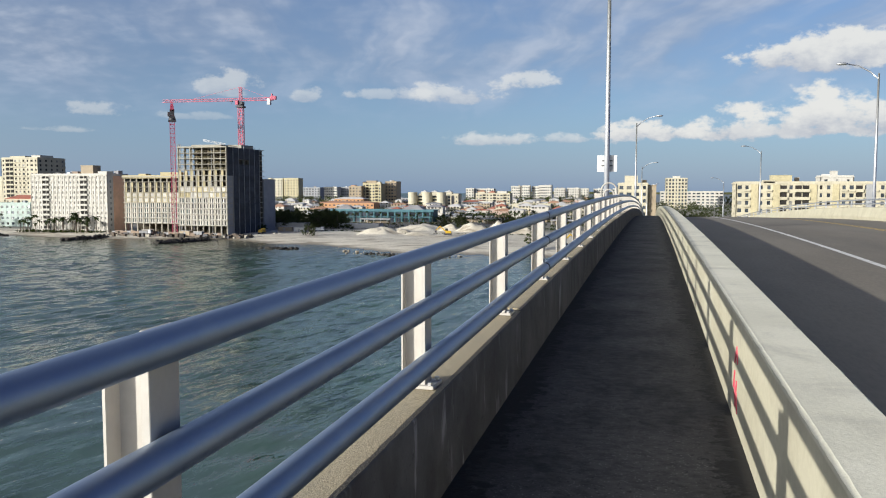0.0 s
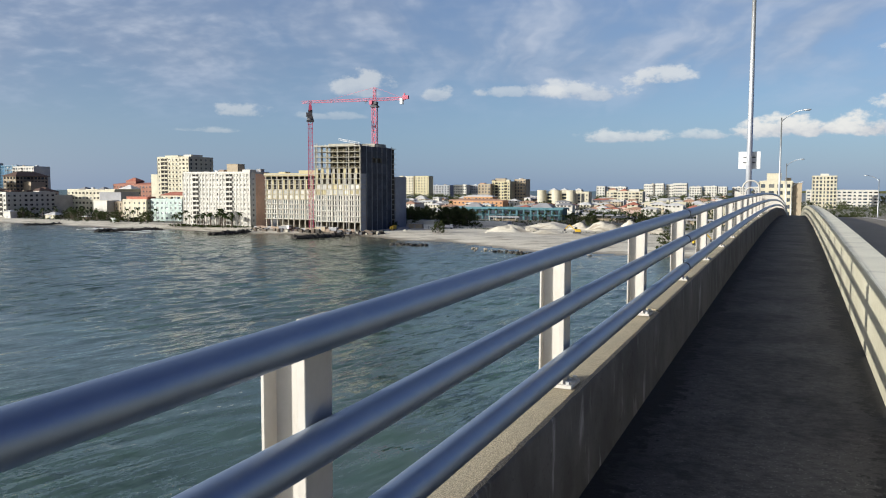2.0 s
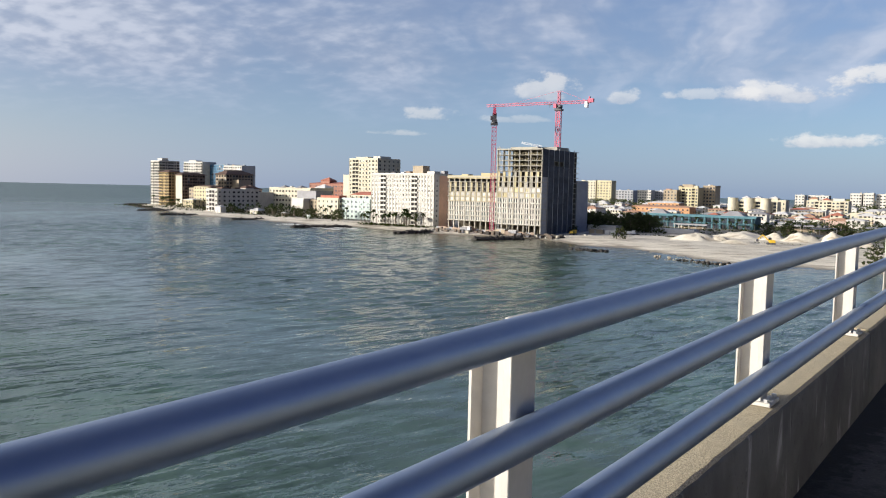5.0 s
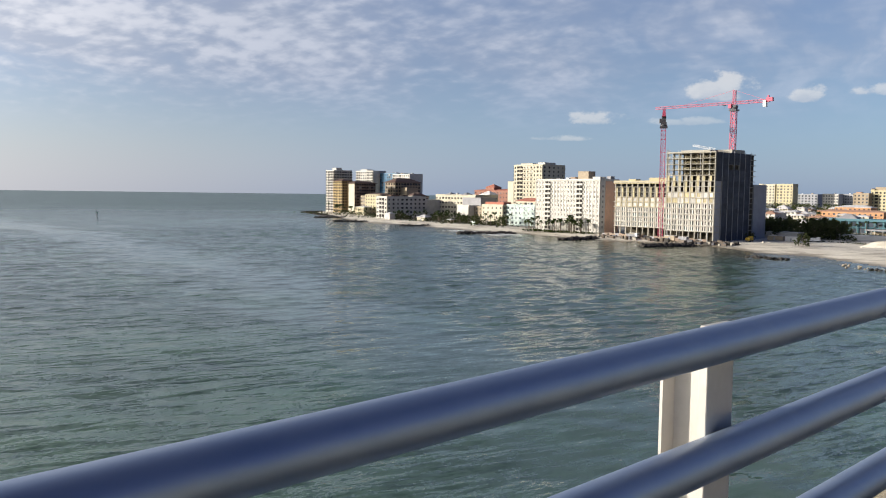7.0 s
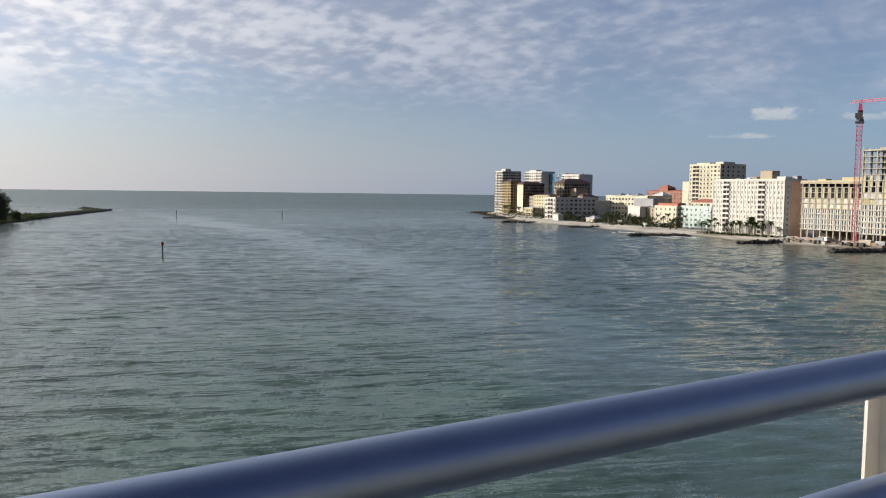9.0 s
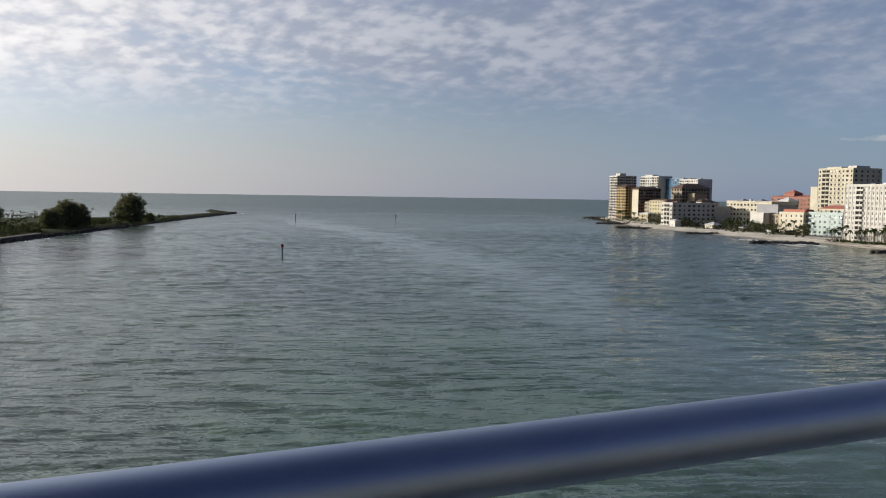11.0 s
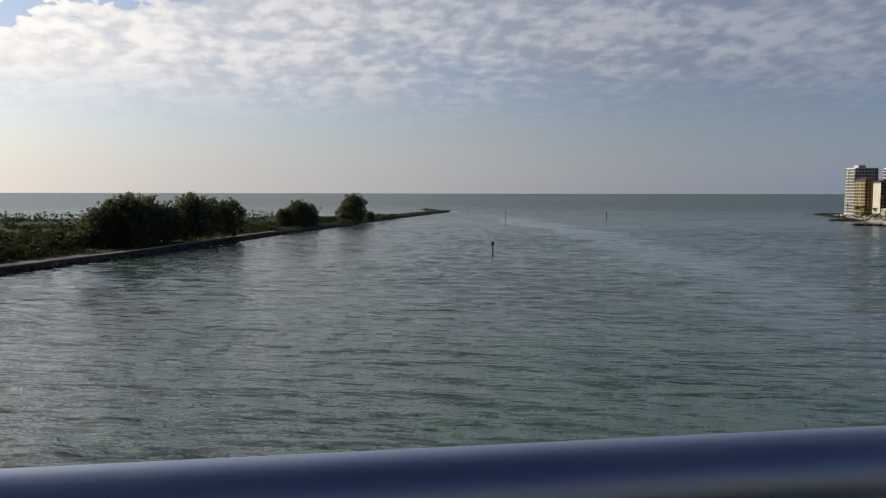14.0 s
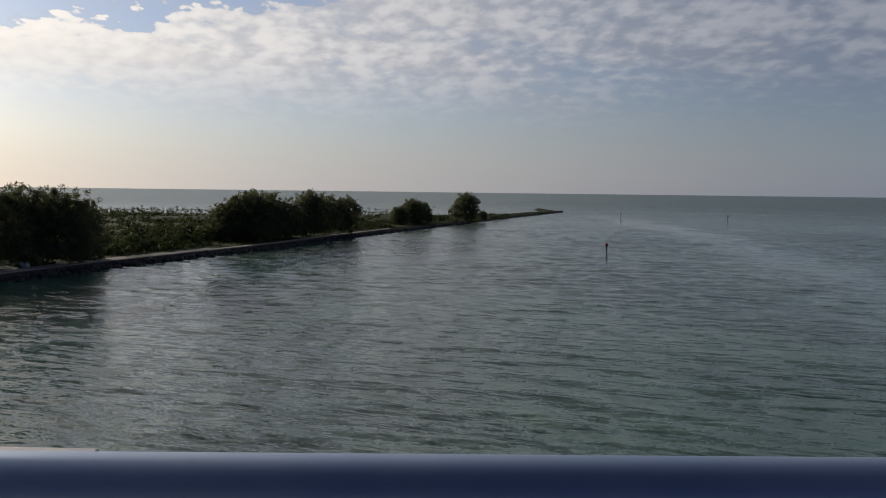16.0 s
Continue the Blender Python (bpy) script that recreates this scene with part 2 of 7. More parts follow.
def water_material():
    """Sea water: wavelets as facet slopes, so that the far sea keeps its roughness too; calmer along a drifting current line."""
    mat = bpy.data.materials.new("sea_water")
    mat.use_nodes = True
    w = Nodes(mat.node_tree)
    p = w.n("ShaderNodeTexCoord").outputs["Object"]
    xs, ys, _ = w.n("ShaderNodeSeparateXYZ", {0: p}).outputs
    # the current line runs seaward with ragged edges; smaller slicks beside it
    mid = w.m("SUBTRACT", 145.0, w.m("MULTIPLY", 100.0, w.m("POWER", 2.718, w.m("DIVIDE", xs, 200.0))))
    rag = w.m("MULTIPLY", w.m("SUBTRACT", w.noise(w.scale(p, (0.7, 1.2, 1), rot=(0, 0, 0.3)), 0.03, 6, 0.62, 0.6), 0.5), 95.0)
    off = w.m("ABSOLUTE", w.m("ADD", w.m("SUBTRACT", ys, mid), rag))
    band = w.m("MULTIPLY", w.m("SUBTRACT", 1.0, w.step(off, 8.0, 26.0)), w.step(xs, -1000.0, -560.0))
    spots = w.step(w.noise(w.scale(p, (1.0, 0.4, 1), rot=(0, 0, 0.5)), 0.016, 5, 0.6, 0.8), 0.57, 0.66)
    slick = w.m("MAXIMUM", band, w.m("MULTIPLY", spots, 0.45))
    # body colour: green over the bars, sandy and lighter in the shallows off the beach
    shoal = w.step(w.noise(w.scale(p, (0.8, 1.0, 1)), 0.018, 4, 0.6, 0.8), 0.46, 0.66)
    col = w.mix(shoal, (0.048, 0.090, 0.067, 1), (0.054, 0.113, 0.070, 1))
    beach = w.m("ADD", w.m("SUBTRACT", ys, w.m("SUBTRACT", 322.0, w.m("MULTIPLY", xs, 0.13))), w.m("MULTIPLY", w.m("SUBTRACT", w.noise(p, 0.03, 4), 0.5), 60.0))
    col = w.mix(w.m("MULTIPLY", w.m("MULTIPLY", w.step(beach, -70.0, 12.0), w.step(xs, -800.0, -520.0)), 0.8), col, (0.135, 0.120, 0.085, 1))
    gust = w.m("ADD", 0.55, w.m("MULTIPLY", w.noise(w.scale(p, (1, 0.6, 1), rot=(0, 0, 0.35)), 0.028, 5, 0.65), 0.9))
    amp = w.m("MULTIPLY", w.m("SUBTRACT", 1.0, w.m("MULTIPLY", slick, 0.72)), gust)
    head = radians(WAVE_HEAD)
    q = w.scale(p, (1, 1, 1), rot=(0, 0, -head))              # first axis: the way the waves run

    def slope(stretch, scale, k, detail=2.0, side=0.45):
        """Slopes of one size of wave: mostly along its heading."""
        c = w.n("ShaderNodeTexNoise", {"Vector": w.scale(q, stretch), "Scale": scale, "Detail": detail, "Roughness": 0.6, "Distortion": 0.25})
        a, b, _ = w.n("ShaderNodeSeparateXYZ", {0: c.outputs[1]}).outputs
        return w.m("MULTIPLY", w.m("SUBTRACT", a, 0.5), k), w.m("MULTIPLY", w.m("SUBTRACT", b, 0.5), k * side)

    waves = [slope((1, 0.20, 1), 0.055, 0.17), slope((1, 0.14, 1), 0.22, 0.58, 2.0, 0.35), slope((1, 0.14, 1), 0.70, 0.80, 1.0, 0.3), slope((1, 0.24, 1), 1.6, 0.70, 1.0, 0.5), slope((1, 0.5, 1), 4.0, 0.75, 2.0, 0.8)]
    u, v = waves[0]
    for a, b in waves[1:]:
        u, v = w.m("ADD", u, a), w.m("ADD", v, b)
    u, v = w.m("MULTIPLY", u, amp), w.m("MULTIPLY", v, amp)
    ca, sa = math.cos(head), math.sin(head)
    tilt = w.n("ShaderNodeCombineXYZ", {0: w.m("SUBTRACT", w.m("MULTIPLY", u, ca), w.m("MULTIPLY", v, sa)), 1: w.m("ADD", w.m("MULTIPLY", u, sa), w.m("MULTIPLY", v, ca)), 2: 0.0}).outputs[0]
    add = w.n("ShaderNodeVectorMath", {0: w.n("ShaderNodeNewGeometry").outputs["Normal"], 1: tilt})
    unit = w.n("ShaderNodeVectorMath", {0: add.outputs[0]})
    unit.operation = "NORMALIZE"
    b = w.n("ShaderNodeBsdfPrincipled", {"Base Color": col, "IOR": 1.34, "Normal": unit.outputs[0]})
    reach = w.n("ShaderNodeVectorMath", {0: p})
    reach.operation = "LENGTH"
    w.put(b.inputs["Roughness"], w.m("SUBTRACT", w.m("ADD", 0.115, w.m("MULTIPLY", w.step(reach.outputs["Value"], 80.0, 1500.0), 0.215)), w.m("MULTIPLY", slick, 0.05)))
    w.put(w.n("ShaderNodeOutputMaterial").inputs[0], b)
    return mat


def walkway_material():
    """Dark weathered brushed concrete, with brush lines across the walk."""
    mat = bpy.data.materials.new("walkway_concrete")
    mat.use_nodes = True
    w = Nodes(mat.node_tree)
    p = w.n("ShaderNodeTexCoord").outputs["Object"]
    brush = w.noise(w.scale(p, (3.0, 110, 1)), 1.0, 3, 0.7)
    blot = w.noise(p, 1.1, 7, 0.68, 0.4)
    mottle = w.noise(w.scale(p, (1, 1.3, 1)), 11, 6, 0.7)
    speck = w.noise(p, 48, 3, 0.65)
    f = w.m("ADD", w.m("MULTIPLY", brush, 0.08), w.m("ADD", w.m("MULTIPLY", blot, 0.52), w.m("MULTIPLY", mottle, 0.40)))
    col = w.mix(w.step(f, 0.36, 0.64), (0.024, 0.023, 0.022, 1), (0.112, 0.104, 0.096, 1))
    chips = w.n("ShaderNodeTexVoronoi", {"Vector": p, "Scale": 95.0})
    pick = w.n("ShaderNodeSeparateXYZ", {0: chips.outputs["Color"]}).outputs[0]
    chip = w.m("MULTIPLY", w.m("GREATER_THAN", pick, 0.91), w.m("LESS_THAN", chips.outputs["Distance"], 0.46))
    col = w.mix(w.m("MULTIPLY", chip, w.step(blot, 0.38, 0.62)), col, (0.22, 0.21, 0.195, 1))
    col = w.mix(w.m("MULTIPLY", w.step(w.noise(p, 33, 3, 0.6), 0.60, 0.70), 0.8), col, (0.015, 0.014, 0.013, 1))
    x = w.n("ShaderNodeSeparateXYZ", {0: p}).outputs[0]
    edge = w.step(w.m("ADD", w.m("ABSOLUTE", w.m("ADD", x, 0.22)), w.m("MULTIPLY", w.m("SUBTRACT", w.m("ADD", w.m("MULTIPLY", blot, 0.5), w.m("MULTIPLY", mottle, 0.5)), 0.5), 1.5)), 0.59, 0.68)
    col = w.mix(w.m("MULTIPLY", edge, 0.92), col, (0.011, 0.010, 0.010, 1))      # mould along both kerbs
    b = w.n("ShaderNodeBsdfPrincipled", {"Base Color": col, "Roughness": 0.85})
    w.put(b.inputs["Normal"], w.n("ShaderNodeBump", {"Height": w.m("ADD", w.m("MULTIPLY", brush, 0.4), w.m("ADD", speck, mottle)), "Strength": 0.7, "Distance": 0.005}))
    w.put(w.n("ShaderNodeOutputMaterial").inputs[0], b)
    return mat


def parapet_material():
    """Old cast concrete: exposed grit, run-down streaks, lime bloom, black mould spots."""
    mat = bpy.data.materials.new("parapet_concrete")
    mat.use_nodes = True
    w = Nodes(mat.node_tree)
    p = w.n("ShaderNodeTexCoord").outputs["Object"]
    grain = w.noise(p, 1.4, 6, 0.62)
    grit = w.noise(p, 85, 3, 0.65)
    runs = w.noise(w.scale(p, (1.2, 1.2, 1.0)), 1.9, 6, 0.65, 0.5)
    bloom = w.noise(w.scale(p, (3.6, 3.6, 0.7)), 1.1, 6, 0.66, 0.9)
    spots = w.noise(p, 26, 3, 0.6)
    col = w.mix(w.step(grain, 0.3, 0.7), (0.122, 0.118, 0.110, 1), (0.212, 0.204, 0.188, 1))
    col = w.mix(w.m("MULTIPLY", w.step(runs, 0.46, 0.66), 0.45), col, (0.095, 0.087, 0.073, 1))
    col = w.mix(w.m("MULTIPLY", w.step(bloom, 0.57, 0.69), 0.8), col, (0.46, 0.45, 0.43, 1))
    col = w.mix(w.m("MULTIPLY", w.step(spots, 0.64, 0.72), 0.6), col, (0.06, 0.055, 0.048, 1))
    col = w.mix(w.m("MULTIPLY", w.step(grit, 0.60, 0.75), 0.12), col, (0.46, 0.42, 0.34, 1))
    b = w.n("ShaderNodeBsdfPrincipled", {"Base Color": col, "Roughness": 0.9, "Specular IOR Level": 0.25})
    w.put(b.inputs["Normal"], w.n("ShaderNodeBump", {"Height": w.m("ADD", grit, w.m("MULTIPLY", spots, 0.8)), "Strength": 0.35, "Distance": 0.004}))
    w.put(w.n("ShaderNodeOutputMaterial").inputs[0], b)
    return mat


def grit_material():
    """Weathered concrete top with its pebbles showing."""
    mat = bpy.data.materials.new("exposed_grit")
    mat.use_nodes = True
    w = Nodes(mat.node_tree)
    p = w.n("ShaderNodeTexCoord").outputs["Object"]
    stones = w.n("ShaderNodeTexVoronoi", {"Vector": p, "Scale": 210.0})
    tone = w.n("ShaderNodeSeparateXYZ", {0: stones.outputs["Color"]}).outputs[0]
    blot = w.noise(p, 3.0, 6, 0.65)
    # pebble tones raised to carry the sun on the parapet's top
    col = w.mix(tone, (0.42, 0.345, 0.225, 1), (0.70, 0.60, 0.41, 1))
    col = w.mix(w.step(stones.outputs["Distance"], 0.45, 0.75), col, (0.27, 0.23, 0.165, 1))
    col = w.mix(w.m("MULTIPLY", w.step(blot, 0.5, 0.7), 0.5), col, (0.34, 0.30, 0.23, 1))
    b = w.n("ShaderNodeBsdfPrincipled", {"Base Color": col, "Roughness": 0.9, "Specular IOR Level": 0.3})
    w.put(b.inputs["Normal"], w.n("ShaderNodeBump", {"Height": w.m("SUBTRACT", 1.0, stones.outputs["Distance"]), "Strength": 0.3, "Distance": 0.004}))
    w.put(w.n("ShaderNodeOutputMaterial").inputs[0], b)
    return mat


def tube_material():
    mat = bpy.data.materials.new("anodised_aluminium")
    mat.use_nodes = True
    w = Nodes(mat.node_tree)
    p = w.n("ShaderNodeTexCoord").outputs["Object"]
    d = w.noise(p, 5, 5, 0.6)
    col = w.mix(w.step(d, 0.35, 0.7), (0.265, 0.33, 0.445, 1), (0.31, 0.37, 0.47, 1))
    b = w.n("ShaderNodeBsdfPrincipled", {"Base Color": col, "Metallic": 0.74})
    w.put(b.inputs["Roughness"], w.m("ADD", 0.42, w.m("MULTIPLY", d, 0.08)))
    w.put(b.inputs["Normal"], w.n("ShaderNodeBump", {"Height": d, "Strength": 0.05, "Distance": 0.002}))
    w.put(w.n("ShaderNodeOutputMaterial").inputs[0], b)
    return mat


def glass_material(name, c, rough=0.08):
    mat = bpy.data.materials.new(name)
    mat.use_nodes = True
    w = Nodes(mat.node_tree)
    r = w.n("ShaderNodeObjectInfo").outputs["Random"]
    col = w.mix(r, (*[v * 0.5 for v in c], 1), (*[v * 1.6 for v in c], 1))
    w.put(w.n("ShaderNodeOutputMaterial").inputs[0], w.n("ShaderNodeBsdfPrincipled", {"Base Color": col, "Roughness": rough, "IOR": 1.5, "Specular IOR Level": 0.3}))
    return mat


def sand_material():
    """Beach sand: pale and dry, dark and damp close to the water's level, with wheel tracks and trodden patches."""
    mat = bpy.data.materials.new("beach_sand")
    mat.use_nodes = True
    w = Nodes(mat.node_tree)
    p = w.n("ShaderNodeTexCoord").outputs["Object"]
    z = w.n("ShaderNodeSeparateXYZ", {0: p}).outputs[2]
    g1, g2 = w.noise(p, 0.06, 5, 0.6), w.noise(p, 0.8, 4, 0.65)
    col = w.mix(w.step(w.m("ADD", w.m("MULTIPLY", g1, 0.6), w.m("MULTIPLY", g2, 0.4)), 0.33, 0.67), (0.55, 0.50, 0.40, 1), (0.77, 0.72, 0.60, 1))
    trod = w.noise(w.scale(p, (0.5, 1.6, 1), rot=(0, 0, 0.12)), 0.09, 6, 0.68, 0.5)
    col = w.mix(w.m("MULTIPLY", w.step(trod, 0.50, 0.64), 0.8), col, (0.26, 0.215, 0.155, 1))
    damp = w.m("SUBTRACT", 1.0, w.step(w.m("ADD", z, w.m("MULTIPLY", w.m("SUBTRACT", g1, 0.5), 0.9)), 0.12, 0.62))
    col = w.mix(w.m("MULTIPLY", damp, 0.85), col, (0.20, 0.165, 0.115, 1))
    b = w.n("ShaderNodeBsdfPrincipled", {"Base Color": col, "Roughness": w.m("SUBTRACT", 0.95, w.m("MULTIPLY", damp, 0.35))})
    w.put(b.inputs["Normal"], w.n("ShaderNodeBump", {"Height": w.m("ADD", g2, trod), "Strength": 0.5, "Distance": 0.4}))
    w.put(w.n("ShaderNodeOutputMaterial").inputs[0], b)
    return mat


def leaf_material(name, c1, c2):
    mat = bpy.data.materials.new(name)
    mat.use_nodes = True
    w = Nodes(mat.node_tree)
    p = w.n("ShaderNodeTexCoord").outputs["Object"]
    isl = w.n("ShaderNodeNewGeometry").outputs["Random Per Island"]
    f = w.m("ADD", w.m("MULTIPLY", isl, 0.6), w.m("MULTIPLY", w.noise(p, 0.4, 3), 0.4))
    col = w.mix(f, (*c1, 1), (*c2, 1))
    d = w.n("ShaderNodeBsdfPrincipled", {"Base Color": col, "Roughness": 0.75, "Specular IOR Level": 0.1})
    t = w.n("ShaderNodeBsdfTranslucent", {"Color": col})
    mx = w.n("ShaderNodeMixShader", {0: 0.42, 1: d, 2: t})
    w.put(w.n("ShaderNodeOutputMaterial").inputs[0], mx)
    return mat


SEA = water_material()
WALKWAY = walkway_material()
TUBE = tube_material()
POST = surface("post_paint", (0.455, 0.428, 0.385), (0.520, 0.493, 0.450), 3, 0.5, 0.1, 0.05, stain=(0.445, 0.380, 0.295), stain_scale=2.5, stain_amount=0.25)
CONCRETE = parapet_material()
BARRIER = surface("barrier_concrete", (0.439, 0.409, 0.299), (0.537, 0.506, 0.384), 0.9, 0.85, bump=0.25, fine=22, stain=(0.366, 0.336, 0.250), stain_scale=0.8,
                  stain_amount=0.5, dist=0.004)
# paler copy of the barrier concrete: light on its top put into colour
LIT_TOP = surface("barrier_top_lit", (0.719, 0.690, 0.545), (0.858, 0.824, 0.667), 1.2, 0.9, bump=0.4, fine=40, stain=(0.464, 0.441, 0.360), stain_scale=1.6, stain_amount=0.45, dist=0.005)
GRIT_TOP = grit_material()
FOAM = surface("sea_foam", (0.62, 0.64, 0.62), (0.80, 0.80, 0.77), 1.5, 0.7)
ASPHALT = surface("road_surface", (0.175, 0.153, 0.118), (0.25, 0.22, 0.172), 0.35, 0.9, bump=0.3, fine=60, stain=(0.12, 0.108, 0.09), stain_scale=0.12,
                  stain_amount=0.5, stretch=(1, 0.25, 1))
WHITE_LINE = surface("road_paint_white", (0.605, 0.594, 0.550), (0.825, 0.814, 0.770), 3, 0.8)
YELLOW_LINE = surface("road_paint_yellow", (0.517, 0.345, 0.081), (0.690, 0.483, 0.115), 3, 0.8)
GALV = surface("galvanised_steel", (0.483, 0.494, 0.506), (0.632, 0.644, 0.655), 4, 0.45, 0.7)
SAND = sand_material()
PATH = surface("path_sand", (0.264, 0.228, 0.180), (0.384, 0.336, 0.264), 0.2, 0.95, fine=9, spec=0.1)
SOIL = surface("town_ground", (0.184, 0.172, 0.138), (0.345, 0.322, 0.276), 0.03, 0.95, fine=9, stain=(0.069, 0.103, 0.046), stain_scale=0.012, stain_amount=0.9)
SCRUB = surface("scrub_ground", (0.018, 0.026, 0.007), (0.055, 0.064, 0.022), 0.05, 0.95, bump=0.6, fine=9, stain=(0.10, 0.095, 0.045), stain_scale=0.02, stain_amount=0.2, dist=0.5, spec=0.05)
ROCK = surface("groin_rock", (0.022, 0.020, 0.018), (0.065, 0.058, 0.05), 0.5, 0.9, bump=0.5, fine=5, vary=0.2, dist=0.2)
BARK = surface("bark", (0.09, 0.07, 0.055), (0.17, 0.14, 0.11), 2, 0.95, bump=0.4, stretch=(1, 1, 0.2))
PINE_LEAF = leaf_material("pine_needles", (0.078, 0.086, 0.040), (0.195, 0.200, 0.098))
BROAD_LEAF = leaf_material("broad_leaves", (0.030, 0.042, 0.016), (0.100, 0.115, 0.044))
SCRUB_LEAF = leaf_material("scrub_leaves", (0.018, 0.027, 0.006), (0.058, 0.076, 0.020))
PALM_LEAF = leaf_material("palm_fronds", (0.030, 0.050, 0.018), (0.075, 0.100, 0.035))
BARE_CONC = surface("bare_concrete", (0.305, 0.287, 0.238), (0.427, 0.403, 0.336), 0.25, 0.9, fine=8, stain=(0.268, 0.232, 0.171), stain_scale=0.15, stain_amount=0.4)
# inner walls coloured near black, so the rooms' shade is in the paint
DARK_ROOM = surface("unlit_interior", (0.035, 0.03, 0.022), (0.075, 0.062, 0.042), 0.3, 0.95)
WHITE_PANEL = paint("white_infill_panel", (0.52, 0.50, 0.455), vary=0.18)
TAN_PANEL = paint("tan_sheathing", (0.40, 0.345, 0.20), vary=0.25)
NETTING = surface("dark_netting", (0.028, 0.033, 0.045), (0.06, 0.07, 0.09), 0.3, 0.8, fine=7, vary=0.25)
STEEL_GREY = paint("scaffold_steel", (0.32, 0.33, 0.34), 0.5)
CRANE_RED = paint("crane_red", (0.48, 0.075, 0.14), 0.5)
CRANE_DARK = paint("crane_dark", (0.06, 0.06, 0.07), 0.6)
CRANE_WHITE = paint("crane_white", (0.75, 0.75, 0.75), 0.5)
W_WHITE = paint("wall_white", (0.55, 0.53, 0.475))
W_APRICOT = paint("wall_apricot", (0.72, 0.44, 0.28))
W_CREAM = paint("wall_cream", (0.53, 0.49, 0.37))
W_YELLOW = paint("wall_pale_yellow", (0.50, 0.445, 0.28))
W_TAN = paint("wall_tan", (0.353, 0.286, 0.197))
W_OCHRE = paint("wall_ochre", (0.50, 0.36, 0.15))
W_BROWN = paint("wall_brown", (0.26, 0.19, 0.14))
W_ORANGE = paint("wall_orange", (0.50, 0.27, 0.13))
W_PINK = paint("wall_pink", (0.47, 0.353, 0.294))
W_RED = paint("wall_red", (0.269, 0.113, 0.071))
W_TURQ = paint("wall_turquoise", (0.42, 0.504, 0.47))
W_TEAL = paint("wall_teal", (0.04, 0.115, 0.14))
W_GREY = paint("wall_grey", (0.319, 0.328, 0.344))
W_BLUE = paint("wall_blue_glass", (0.084, 0.185, 0.286), 0.25)
R_RED = surface("roof_red_tile", (0.324, 0.108, 0.072), (0.456, 0.180, 0.120), 0.6, 0.85, fine=5)
R_BROWN = surface("roof_brown_tile", (0.083, 0.047, 0.033), (0.143, 0.086, 0.061), 0.6, 0.85, fine=5)
R_ORANGE = surface("roof_orange_tile", (0.356, 0.201, 0.127), (0.460, 0.276, 0.184), 0.6, 0.85, fine=5)
R_WHITE = paint("roof_white", (0.622, 0.613, 0.596))
R_GREY = paint("roof_grey", (0.28, 0.28, 0.29))
R_TEAL = paint("roof_teal", (0.075, 0.19, 0.23))
GLASS = glass_material("window_glass", (0.05, 0.06, 0.075))
GLASS_PALE = glass_material("curtained_glass", (0.20, 0.20, 0.19), 0.2)
GLASS_TEAL = glass_material("green_tinted_glass", (0.035, 0.055, 0.055), 0.1)
GLASS_BLUE = glass_material("blue_glass", (0.05, 0.12, 0.20))
BLINDS = glass_material("white_blinds_behind_glass", (0.33, 0.32, 0.29), 0.25)
# near-black panes: the shade behind windows and loggias, put into colour
SHADE_PANE = surface("shade_pane", (0.012, 0.011, 0.010), (0.032, 0.029, 0.027), 0.5, 0.9, vary=0.3)
GRAFFITI = paint("pink_spray_paint", (0.62, 0.10, 0.14), 0.6)
RUBBER = paint("joint_sealant", (0.035, 0.035, 0.035), 0.8)
DIGGER = paint("digger_yellow", (0.65, 0.42, 0.03), 0.5)
MARK_RED = paint("marker_red", (0.50, 0.05, 0.04), 0.6)
MARK_GREEN = paint("marker_green", (0.03, 0.22, 0.10), 0.6)
WOOD = surface("weathered_pile", (0.14, 0.11, 0.09), (0.24, 0.20, 0.16), 2, 0.9)


